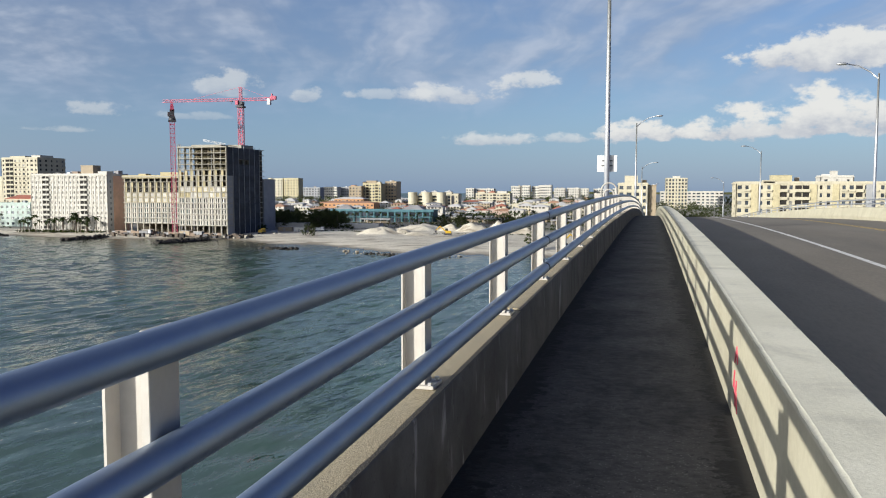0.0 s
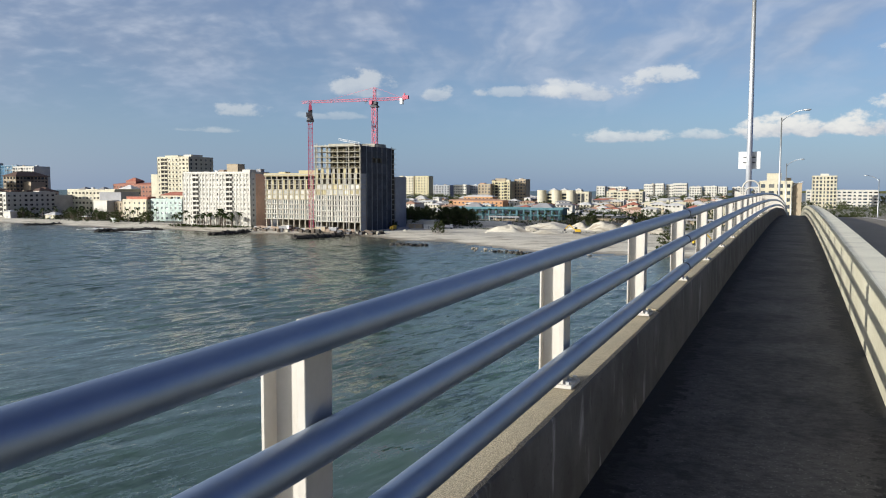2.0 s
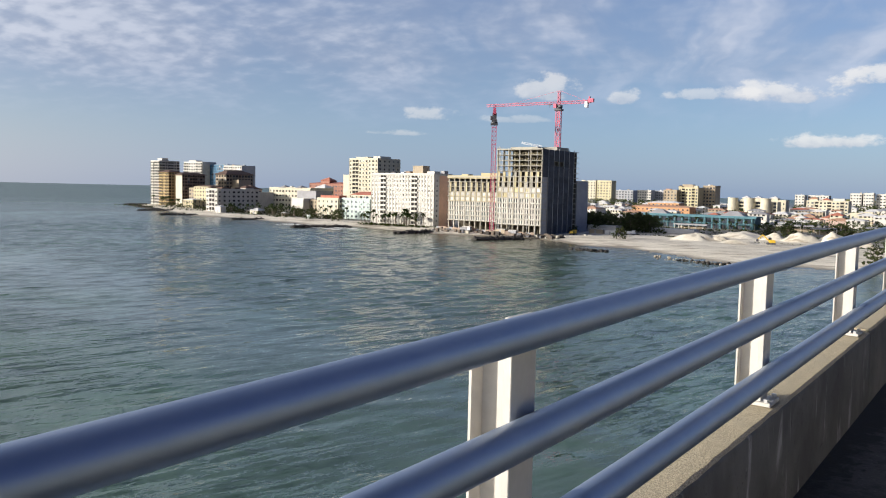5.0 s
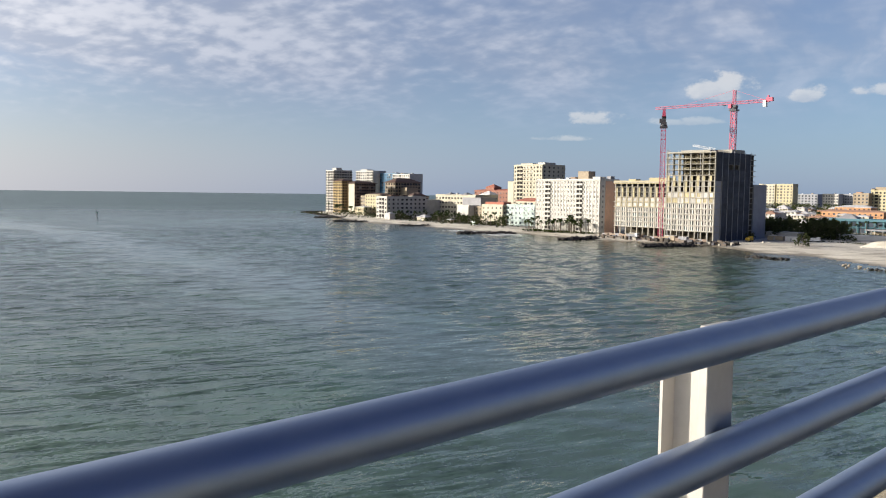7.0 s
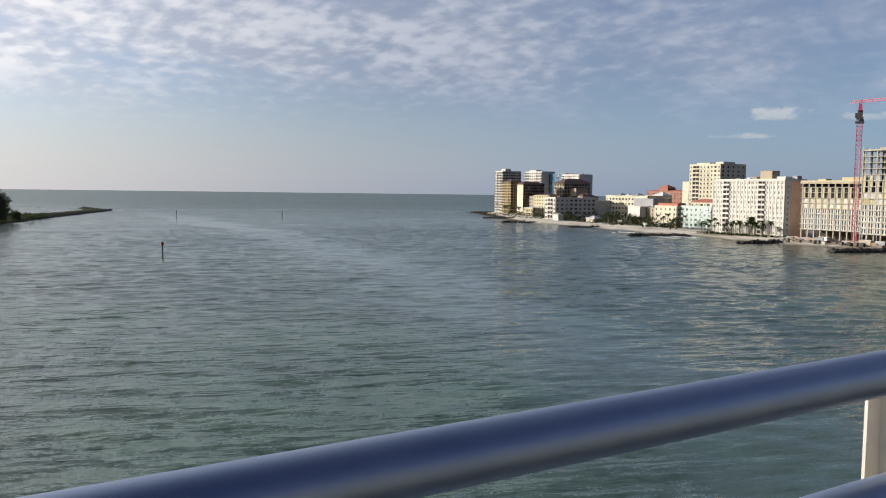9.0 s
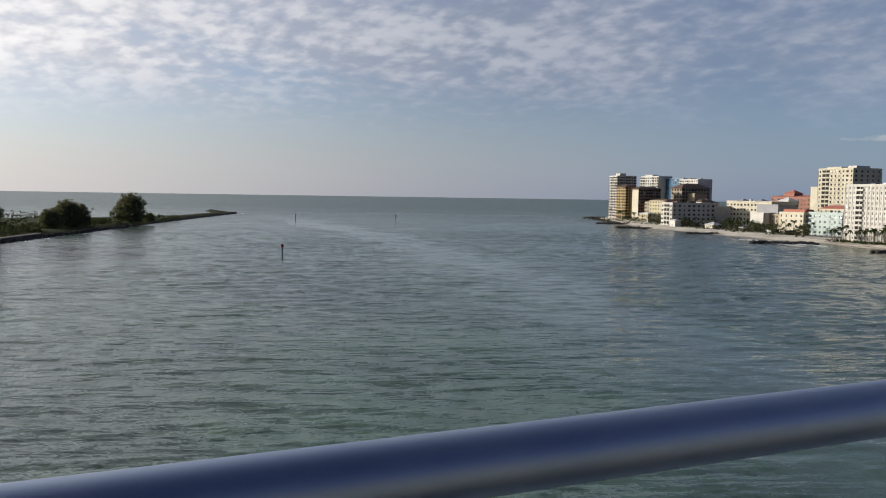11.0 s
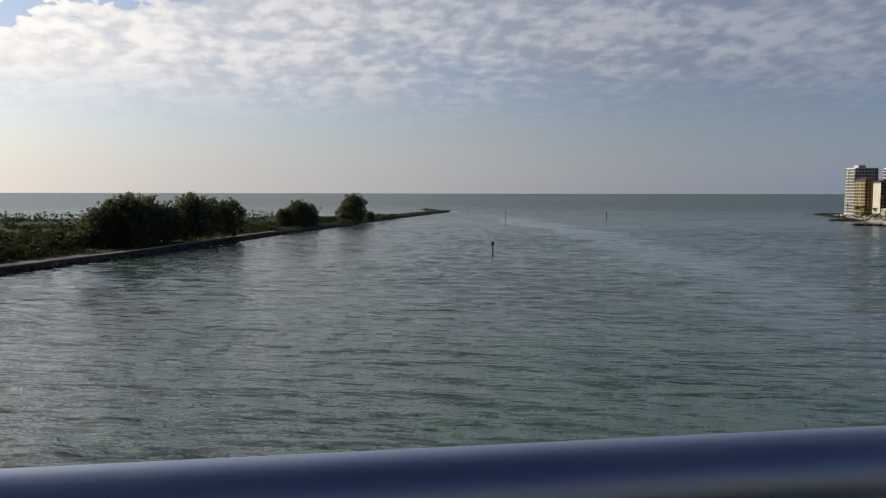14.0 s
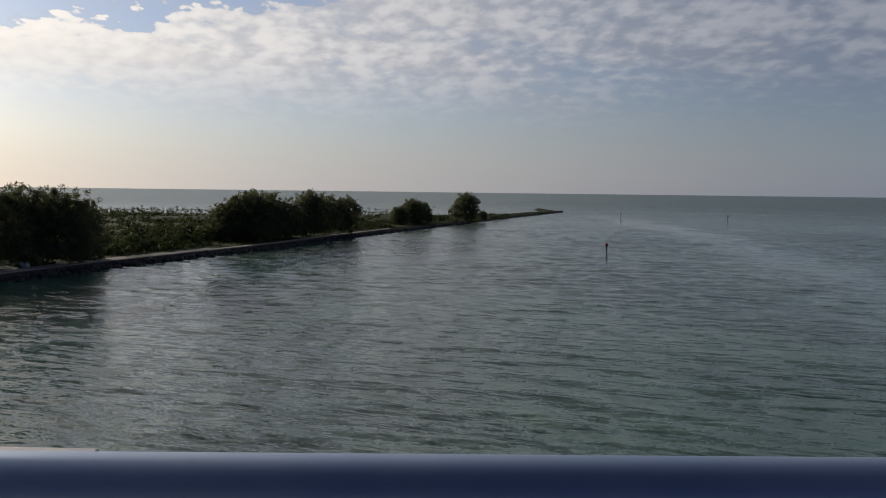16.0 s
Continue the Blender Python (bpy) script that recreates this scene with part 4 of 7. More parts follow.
def build_sea():
    """One sheet to the horizon, with real wavelets in the channel and off the beach."""
    xs, ys = spaced(-640, 4, 1.25, 6500), spaced(-150, 375, 1.25, 6500)
    x, y = np.meshgrid(xs, ys)
    wr = random.Random(12)
    z = np.zeros_like(x)
    for k in range(46):
        lam = 3.6 * (3.0 ** (k / 45))
        a = radians(wr.gauss(165, 24) if k % 5 < 3 else wr.gauss(120, 26))
        kx, ky, ph = math.cos(a) * 2 * math.pi / lam, math.sin(a) * 2 * math.pi / lam, wr.uniform(0, 6.28)
        z += 0.022 / 6.28 * lam * np.sin(kx * x + ky * y + ph)
    patch = 0.75 + 0.35 * np.sin(x * 0.021 + 1.3 * np.sin(y * 0.017)) * np.sin(y * 0.027 + 1.1 * np.sin(x * 0.013) + 1.0)
    fade = np.clip((x + 635) / 230, 0, 1) * np.clip((4 - x) / 30, 0, 1) * np.clip((y + 148) / 30, 0, 1) * np.clip((373 - y) / 70, 0, 1)
    mid = 145 - 100 * np.exp(np.minimum(x, 200) / 200)
    calm = 1 - 0.45 * np.exp(-((y - mid) / 30) ** 2)
    z *= patch * fade * calm
    nx, ny = len(xs), len(ys)
    idx = np.arange(nx * ny).reshape(ny, nx)
    quads = np.stack([idx[:-1, :-1], idx[:-1, 1:], idx[1:, 1:], idx[1:, :-1]], axis=-1).reshape(-1, 4)
    me = bpy.data.meshes.new("water")
    me.vertices.add(nx * ny)
    me.vertices.foreach_set("co", np.stack([x, y, z], axis=-1).astype("f").ravel())
    me.loops.add(quads.size)
    me.loops.foreach_set("vertex_index", quads.astype("i").ravel())
    me.polygons.add(len(quads))
    me.polygons.foreach_set("loop_start", (np.arange(len(quads)) * 4).astype("i"))
    me.polygons.foreach_set("use_smooth", [True] * len(quads))
    me.materials.append(SEA)
    me.update(calc_edges=True)
    tagged(new("water", me), "grey-green rippled sea reaching to the horizon", "water", kind="structure")


build_sea()
sheet("ground_town", TOWN_SHORE, (-920, 270, 480, 1660), 7.0, town_height, town_pick, [SAND, SOIL], "pale sand beach and built-up ground of a beach town", "ground")
sheet("ground_island", ISLAND_SHORE, (-1056, -780, -46, 124), 6.0, island_height, island_pick, [SCRUB, PATH], "scrub-covered low island with a rocky channel edge", "ground")
g = Geo()
for i in range(60):
    a = -900 + i * 70
    hh = 10 + 9 * abs(noise.noise((i * 0.7, 0, 0)))
    g.box(a, 4300, -1, a + 71, 4420, hh)
whole("backdrop_mainland", g, PINE_LEAF, "far low wooded mainland along the horizon", "far shore", kind="structure")


# ---- rocks ----
ICO = [(0, 0, 1)] + [(0.894 * math.cos(a), 0.894 * math.sin(a), 0.447) for a in (k * 1.2566 for k in range(5))] + \
      [(0.894 * math.cos(a), 0.894 * math.sin(a), -0.447) for a in (k * 1.2566 + 0.628 for k in range(5))] + [(0, 0, -1)]
ICO_F = [(0, 1 + k, 1 + (k + 1) % 5) for k in range(5)] + [(1 + k, 6 + k, 1 + (k + 1) % 5) for k in range(5)] + \
        [(6 + k, 6 + (k + 1) % 5, 1 + (k + 1) % 5) for k in range(5)] + [(11, 6 + (k + 1) % 5, 6 + k) for k in range(5)]
rng = random.Random(5)


def rock(geo, x, y, z, r):
    sx, sy, sz, t = r * rng.uniform(0.7, 1.3), r * rng.uniform(0.7, 1.3), r * rng.uniform(0.5, 0.9), rng.uniform(0, 6.3)
    v = []
    for p in ICO:
        k = rng.uniform(0.75, 1.2)
        px, py = p[0] * sx * k, p[1] * sy * k
        v.append((x + px * math.cos(t) - py * math.sin(t), y + px * math.sin(t) + py * math.cos(t), z + p[2] * sz * k))
    geo.add(v, ICO_F)


def rock_line(name, pts, width, size, gap, label, mat=ROCK, top=0.8, base=0.0):
    g = Geo()
    for (x0, y0), (x1, y1) in zip(pts[:-1], pts[1:]):
        n = max(1, int(math.hypot(x1 - x0, y1 - y0) / gap))
        for i in range(n):
            t = (i + rng.random()) / n
            o = rng.uniform(-width, width)
            q = math.hypot(x1 - x0, y1 - y0)
            rock(g, x0 + (x1 - x0) * t - (y1 - y0) / q * o, y0 + (y1 - y0) * t + (x1 - x0) / q * o, base + top * (1 - abs(o) / width) * rng.uniform(0.3, 1.0), size * rng.uniform(0.6, 1.3))
    return whole(name, g, mat, label, "rocks", kind="stuff")


rock_line("rock_groin", [(-290, 344), (-286, 372)], 2.4, 1.1, 0.22, "dark boulder groin running from the beach into the sea", top=1.6)
rock_line("rock_groin", [(-231, 336), (-221, 366)], 2.6, 1.2, 0.20, "dark boulder groin running from the beach into the sea", top=1.7)
rock_line("rock_groin", [(-369, 338), (-352, 372)], 2.4, 1.1, 0.22, "dark boulder groin running from the beach into the sea", top=1.4)
rock_line("rock_groin", [(-470, 372), (-462, 396)], 2.2, 1.0, 0.3, "dark boulder groin running from the beach into the sea", top=1.2)
rock_line("rock_groin", [(-560, 372), (-545, 398)], 2.2, 1.0, 0.3, "dark boulder groin running from the beach into the sea", top=1.2)
rock_line("rock_groin", [(-650, 410), (-635, 436)], 2.2, 1.0, 0.3, "dark boulder groin running from the beach into the sea", top=1.2)
rock_line("beach_rocks", [(-168, 322), (-150, 322)], 3.0, 0.9, 0.7, "scattered boulders at the edge of the beach")
rock_line("beach_rocks", [(-112, 308), (-98, 300), (-84, 306)], 3.0, 0.8, 1.0, "scattered boulders at the edge of the beach")
rock_line("point_rocks", [(-640, 428), (-746, 474), (-812, 500), (-826, 530)], 4.0, 1.4, 0.6, "boulders along the point below the hotels")
rock_line("channel_riprap", ISLAND_SHORE[:11], 2.0, 0.9, 0.38, "dark boulders lining the channel edge of the island", top=1.5)
rock_line("jetty_hook", ISLAND_SHORE[10:13], 2.6, 1.2, 0.35, "dark boulder jetty at the island's tip", top=1.5)
# seawall and path behind the channel edge
for (x0, y0), (x1, y1) in zip(ISLAND_SHORE[0:7], ISLAND_SHORE[1:8]):
    q = math.hypot(x1 - x0, y1 - y0)
    nx, ny = (y1 - y0) / q, -(x1 - x0) / q
    nx, ny = (-nx, -ny) if ny > 0 else (nx, ny)
    whole("seawall", Geo().prism([(x0 + nx * 1.5, y0 + ny * 1.5), (x1 + nx * 1.5, y1 + ny * 1.5), (x1 + nx * 2.4, y1 + ny * 2.4), (x0 + nx * 2.4, y0 + ny * 2.4)], -1, 1.9),
          ROCK, "low dark seawall along the channel", "seawall", kind="structure")
    wide = 9.5 if x0 > -300 else 5.5
    whole("path", Geo().prism([(x0 + nx * 2.5, y0 + ny * 2.5), (x1 + nx * 2.5, y1 + ny * 2.5), (x1 + nx * wide, y1 + ny * wide), (x0 + nx * wide, y0 + ny * wide)], 1.0, 2.06 + 0.004 * (x0 > -300)),
          PATH, "worn sandy promenade behind the seawall", "path", kind="structure")


# ---- trees ----
def leaf_clump(geo, c, r, n, size, rnd, droop=0.0, thin=0.28):
    for _ in range(n):
        d = Vector((rnd.gauss(0, 1), rnd.gauss(0, 1), rnd.gauss(0, 0.8)))
        d.normalize()
        p = Vector(c) + d * r * rnd.uniform(0.35, 1.0)
        a = Vector((rnd.gauss(0, 1), rnd.gauss(0, 1), rnd.gauss(0, 1) + droop)).normalized()
        b = a.cross(d + Vector((0.01, 0.02, 0.3))).normalized()
        s = size * rnd.uniform(0.6, 1.4)
        geo.add([p - a * s * 0.5, p + b * s * thin, p + a * s * 0.6, p - b * s * thin], [(0, 1, 2, 3)])


def tree_meshes(seed, h, spread, lobes, clumps, per, size, leaf, shape, thin=0.28, droop=0.0):
    """Trunk with limbs, and a crown of many small leaf sprays."""
    rnd = random.Random(seed)
    wood, crown = Geo(), Geo()
    wood.tube([(0, 0, -0.5), (0.1, 0.05, h * 0.25), (-0.15, 0.1, h * 0.45), (0.1, -0.1, h * 0.75)], [h * 0.024, h * 0.02, h * 0.015, h * 0.006], 8)
    for k in range(lobes):
        a = k * 2.4 + rnd.uniform(-0.4, 0.4)
        t = (k + 0.5) / lobes
        rr = spread * shape(t) * rnd.uniform(0.75, 1.1)
        tip = Vector((math.cos(a) * rr, math.sin(a) * rr, h * (0.10 + 0.86 * t) + rnd.uniform(-0.4, 0.4)))
        root = Vector((0, 0, h * (0.08 + 0.55 * t)))
        mid = (root + tip) / 2 + Vector((0, 0, 0.08 * h * (1 - t)))
        wood.tube([root, mid, tip], [h * 0.011, h * 0.007, h * 0.003], 5)
        for _ in range(clumps):
            f = rnd.uniform(0.45, 1.1)
            c = root.lerp(tip, f) + Vector((rnd.gauss(0, 1), rnd.gauss(0, 1), rnd.gauss(0, 0.7))) * spread * 0.16
            leaf_clump(crown, c, spread * rnd.uniform(0.10, 0.20), per, size, rnd, droop, thin)
    return wood.mesh("trunk", BARK), crown.mesh("crown", leaf)


DOME = lambda t: math.sqrt(max(0.05, 1 - (t * 1.02 - 0.25) ** 2 / 0.62))
SPIRE = lambda t: 0.35 + 0.65 * math.sin(math.pi * min(1, t * 0.8 + 0.15))
KINDS = {
    "pine": ([tree_meshes(s, 20, 6.8, 32, 12, 34, 0.78, PINE_LEAF, SPIRE, 0.15, 0.6) for s in (11, 12, 13)], "dark feathery pine tree on the island shore"),
    "round": ([tree_meshes(s, 18, 9.2, 36, 15, 40, 0.85, PINE_LEAF, DOME, 0.16, 0.4) for s in (21, 22)], "dark round-headed tree standing near the channel"),
    "broad": ([tree_meshes(s, 9, 5.0, 11, 6, 16, 0.75, BROAD_LEAF, DOME) for s in (31, 32)], "leafy green street tree"),
    "bush": ([tree_meshes(s, 3.6, 2.9, 9, 5, 14, 0.55, BROAD_LEAF, DOME) for s in (41, 42)], "low green shrub growing on sandy ground"),
}


def palm_meshes(seed, h):
    rnd = random.Random(seed)
    wood, crown = Geo(), Geo()
    wood.tube([(0, 0, -0.4), (0.15, 0, h * 0.4), (0.1, 0.1, h)], [0.24, 0.18, 0.15], 7)
    for k in range(22):
        a, up = k * 2.39996, rnd.uniform(-0.5, 1.1)
        ln = rnd.uniform(1.7, 2.5)
        prev = None
        for i in range(5):
            t = i / 4
            r, z = ln * t * math.cos(up * (1 - t) * 0.8), h + ln * (math.sin(up) * t - 0.75 * t * t)
            w = 0.32 * math.sin(math.pi * (0.15 + 0.8 * t))
            c, n = Vector((0.1 + math.cos(a) * r, 0.1 + math.sin(a) * r, z)), Vector((-math.sin(a), math.cos(a), 0))
            row = (c - n * w - Vector((0, 0, w * 0.6)), c, c + n * w - Vector((0, 0, w * 0.6)))
            if prev:
                crown.add([*prev, *row], [(0, 1, 4, 3), (1, 2, 5, 4)])
            prev = row
    return wood.mesh("trunk", BARK), crown.mesh("crown", PALM_LEAF)


KINDS["palm"] = ([palm_meshes(51, 8.0), palm_meshes(52, 6.5), palm_meshes(53, 9.5)], "tall cabbage palm with a tufted head")
PROTO = {}


def tree(kind, x, y, z, size, turn, i=0, group=""):
    """A tree of a kind; the first is built, the others are copied."""
    meshes, label = KINDS[kind]
    i %= len(meshes)
    m = pose(x, y, z, 0, 0, turn) @ Matrix.Scale(size, 4)
    if (kind, i) not in PROTO:
        name = {"palm": "palm_tree", "bush": "shrub"}.get(kind, "tree")
        ob = thing(name, label, {"palm": "palm tree", "bush": "shrub"}.get(kind, "tree"), group=group)
        part("trunk", meshes[i][0], BARK, ob)
        part("crown", meshes[i][1], PINE_LEAF, ob)
        ob.matrix_basis = m
        PROTO[kind, i] = ob
        return ob
    src = PROTO[kind, i]
    made = copy_thing(src, pose(0, 0, 0))
    made.matrix_basis = m
    if group:
        made["group"] = group
    return made


tr = random.Random(77)
G_I = "trees on the island"
# tall pines along the channel
for az, dist, s, kind in ((121.5, 262, 1.22, "pine"), (119.6, 268, 1.25, "pine"), (118.2, 275, 1.22, "pine"), (116.9, 272, 1.15, "pine"), (120.4, 290, 1.2, "pine"), (123.5, 270, 1.2, "pine"),
                          (126.0, 272, 1.2, "pine"), (115.9, 285, 1.02, "pine"), (117.5, 300, 1.1, "pine"),
                          (107.4, 372, 0.85, "pine"), (106.6, 366, 1.0, "pine"), (105.7, 370, 1.14, "pine"), (104.9, 365, 1.16, "pine"), (104.1, 372, 1.12, "pine"), (103.3, 378, 1.0, "pine"),
                          (105.3, 392, 1.1, "pine"), (104.4, 398, 1.1, "pine"), (102.6, 385, 0.92, "pine"),
                          (101.5, 398, 1.12, "pine"), (100.9, 402, 1.16, "pine"), (100.1, 412, 1.05, "pine"), (99.2, 420, 1.0, "pine"), (98.5, 428, 1.05, "pine"), (101.9, 392, 0.75, "pine"),
                          (94.0, 548, 0.95, "round"), (93.3, 560, 0.85, "round"), (90.1, 612, 1.17, "round"), (94.9, 535, 0.7, "round"), (88.9, 625, 0.42, "round")):
    xx, yy = -dist * math.sin(radians(az)), dist * math.cos(radians(az))
    tree(kind, xx, yy, 1.4, s, tr.uniform(0, 360), tr.randrange(3), G_I)
# shrubs and palms behind them
for _ in range(95):
    az, dist = tr.uniform(92, 124), tr.uniform(300, 720)
    xx, yy = -dist * math.sin(radians(az)), dist * math.cos(radians(az))
    if offshore(xx, yy, ISLAND_SHORE) > 14:
        kind = "bush" if tr.random() < 0.62 else ("palm" if tr.random() < 0.75 else "broad")
        tree(kind, xx, yy, 1.5, tr.uniform(0.7, 1.35) * (0.85 if kind == "bush" else 0.5), tr.uniform(0, 360), tr.randrange(3), G_I)
for t in range(46):
    f = t / 45
    xx, yy = -690 + 20 * math.sin(t) + (-28) * f, -330 + 262 * f
    tree("palm", xx + tr.uniform(-22, 12), yy, 1.5, tr.uniform(0.42, 0.68), tr.uniform(0, 360), tr.randrange(3), G_I)
for xx, yy, s in ((-655, 22, 1.0), (-672, 25, 0.8), (-700, 30, 0.9), (-712, 35, 1.1), (-640, 6, 1.2), (-590, -20, 1.4), (-585, -8, 1.0), (-500, -58, 1.3), (-480, -60, 1.1), (-560, -26, 1.0), (-450, -68, 1.2)):
    tree("bush", xx, yy, 1.3, s, tr.uniform(0, 360), tr.randrange(2), G_I)


for _ in range(34):
    az, dist = tr.uniform(107.5, 117), tr.uniform(300, 430)
    xx, yy = -dist * math.sin(radians(az)), dist * math.cos(radians(az))
    if offshore(xx, yy, ISLAND_SHORE) > 15:
        tree("bush", xx, yy, 1.4, tr.uniform(1.1, 2.0), tr.uniform(0, 360), tr.randrange(2), G_I)
for _ in range(16):
    az, dist = tr.uniform(89.5, 98.5), tr.uniform(440, 640)
    xx, yy = -dist * math.sin(radians(az)), dist * math.cos(radians(az))
    if offshore(xx, yy, ISLAND_SHORE) > 9:
        tree("bush", xx, yy, 1.4, tr.uniform(0.8, 1.5), tr.uniform(0, 360), tr.randrange(2), G_I)
for az, dist, sz in ((110.9, 372, 0.75), (110.3, 392, 0.8), (109.5, 385, 0.85), (108.8, 350, 0.65), (113.9, 330, 0.5), (112.2, 420, 0.6), (111.6, 372, 0.7), (108.2, 372, 0.8),
                     (110.0, 372, 0.85), (97.2, 470, 0.7), (96.4, 490, 0.7), (95.6, 500, 0.6)):
    tree("broad", -dist * math.sin(radians(az)), dist * math.cos(radians(az)), 1.4, sz, tr.uniform(0, 360), tr.randrange(2), G_I)

# ---- scrub cover of the island ----
sr = random.Random(4)
scrub = Geo()
count = 0
while count < 1500:
    az, dist = sr.uniform(88, 125), sr.uniform(265, 760)
    xx, yy = -dist * math.sin(radians(az)), dist * math.cos(radians(az))
    if offshore(xx, yy, ISLAND_SHORE) < 13 or noise.noise((xx * 0.02, yy * 0.02, 2)) < 0.0:
        continue
    count += 1
    r = sr.uniform(0.8, 1.6) if count % 3 else sr.uniform(1.6, 3.4)
    for k in range(3):
        leaf_clump(scrub, (xx + sr.gauss(0, r * 0.6), yy + sr.gauss(0, r * 0.6), 1.7 + r * sr.uniform(0.3, 0.8)), r * sr.uniform(0.6, 1.0), 20, 0.5 + 0.2 * r, sr)
for k in range(420):
    f = k / 419
    leaf_clump(scrub, (-690 + 20 * math.sin(k) - 28 * f + sr.uniform(-20, 25), -330 + 262 * f, 2.2 + sr.uniform(0, 3.6)), sr.uniform(0.8, 1.9), 16, 0.9, sr)
whole("scrub", scrub, SCRUB_LEAF, "dense low green scrub covering the island", "scrub", kind="stuff")
grass = Geo()
for _ in range(4200):
    az, dist = sr.uniform(95, 124), sr.uniform(262, 560)
    xx, yy = -dist * math.sin(radians(az)), dist * math.cos(radians(az))
    if offshore(xx, yy, ISLAND_SHORE) < 9.5:
        continue
    w, h, t = sr.uniform(0.3, 0.9), sr.uniform(0.25, 0.8), sr.uniform(0, 3.1)
    c, s = math.cos(t) * w, math.sin(t) * w
    grass.add([(xx - c, yy - s, 1.6), (xx + c, yy + s, 1.6), (xx + c * 0.7, yy + s * 0.7, 2.0 + h), (xx - c * 0.6, yy - s * 0.6, 2.0 + h * 0.8)], [(0, 1, 2, 3)])
whole("grass", grass, SCRUB_LEAF, "rough grass tufts between the shrubs", "grass", kind="stuff")


for bx, by, bs in ((-236, -137, 1.6), (-234, -135, 1.3), (-231, -131, 1.2), (-238, -140, 1.5), (-229.5, -129.5, 1.0)):
    whole("concrete_block", Geo().soft_box(bx - bs, by - bs * 0.7, 1.6, bx + bs, by + bs * 0.7, 1.9 + bs, 0.15), R_WHITE, "pale concrete block dumped by the seawall", "concrete block", "blocks by the seawall")


# ---- green cover of the town and its dunes ----
green = Geo()
gr = random.Random(31)
for _ in range(5200):
    az, dist = gr.uniform(1.0, 27.5), gr.uniform(590, 1330)
    xx, yy = -dist * math.sin(radians(az)), dist * math.cos(radians(az))
    if noise.noise((xx * 0.012, yy * 0.012, 5)) < -0.2:
        continue
    r = gr.uniform(1.4, 4.4)
    leaf_clump(green, (xx, yy, 1.4 + r * gr.uniform(0.5, 1.7)), r, 14, 1.2, gr)
for _ in range(700):                     # trees before the far towers
    az, dist = gr.uniform(19.0, 28.5), gr.uniform(1090, 1230)
    xx, yy = -dist * math.sin(radians(az)), dist * math.cos(radians(az))
    leaf_clump(green, (xx, yy, gr.uniform(3, 15)), gr.uniform(2.0, 4.5), 16, 1.7, gr)
for _ in range(900):                     # belt of trees before the far waterside blocks
    az, dist = gr.uniform(0.5, 13.0), gr.uniform(1120, 1370)
    xx, yy = -dist * math.sin(radians(az)), dist * math.cos(radians(az))
    r = gr.uniform(2.4, 5.5)
    leaf_clump(green, (xx, yy, gr.uniform(3, 13)), r, 18, 1.9, gr)
for _ in range(420):
    xx, yy = gr.uniform(4, 95), gr.uniform(520, 1080)
    r = gr.uniform(1.4, 3.6)
    leaf_clump(green, (xx, yy, 1.4 + r * gr.uniform(0.5, 2.4)), r, 14, 1.2, gr)
whole("town_greenery", green, BROAD_LEAF, "dark green hedges and treetops between the houses", "greenery", kind="stuff")
green = Geo()
for _ in range(520):
    f = gr.random()
    xx = -395 - 370 * f
    yy = 396 + (-xx - 400) * 0.16 + gr.uniform(2, 34)
    if noise.noise((xx * 0.05, yy * 0.05, 8)) < -0.12:
        continue
    r = gr.uniform(0.4, 1.6)
    leaf_clump(green, (xx, yy, 1.4 + r * 0.6), r, 16, 0.7, gr)
for _ in range(160):
    xx, yy = gr.uniform(-362, -302), gr.uniform(386, 399)
    r = gr.uniform(0.5, 1.3)
    leaf_clump(green, (xx, yy, 1.4 + r * 0.6), r, 16, 0.7, gr)
for _ in range(1300):
    xx, yy = gr.uniform(-235, -20), gr.uniform(462, 566)
    if noise.noise((xx * 0.04, yy * 0.04, 1)) < -0.05:
        continue
    r = gr.uniform(0.5, 1.7)
    leaf_clump(green, (xx, yy, 1.6 + r * 0.5), r, 14, 0.7, gr)
for _ in range(260):                     # dark wrack and weeds along the old dune line
    f = gr.random()
    xx, yy = -205 + 150 * f + gr.gauss(0, 1.5), 438 - 18 * f + 6 * math.sin(f * 9) + gr.gauss(0, 1.2)
    leaf_clump(green, (xx, yy, 1.9), gr.uniform(0.3, 0.8), 10, 0.6, gr)
whole("dune_scrub", green, SCRUB_LEAF, "low green dune scrub before the hotels", "scrub", kind="stuff")


# ---- sand heaps on the building site ----
def sand_heap(x, y, r, h, seed):
    g = Geo()
    rows = []
    for i in range(9):
        t = i / 8
        row = []
        for k in range(28):
            a = 2 * math.pi * k / 28
            q = r * t * (1 + 0.28 * noise.noise((math.cos(a) * 1.3 + seed, math.sin(a) * 1.3, seed)))
            z = h * (math.cos(t * math.pi) * 0.5 + 0.5) * (1 + 0.35 * noise.noise((q * math.cos(a) * 0.2, q * math.sin(a) * 0.2, seed)) + 0.25 * noise.noise((q * math.cos(a) * 0.6, q * math.sin(a) * 0.6, seed)))
            row.append((x + q * math.cos(a) * 1.35, y + q * math.sin(a), 0.9 + z))
        rows.append(row)
    g.rings(list(reversed(rows)))
    whole("sand_mound", g, SAND, "pale mound of bulldozed sand on the site", "sand mound", "mounds of sand", smooth=True)


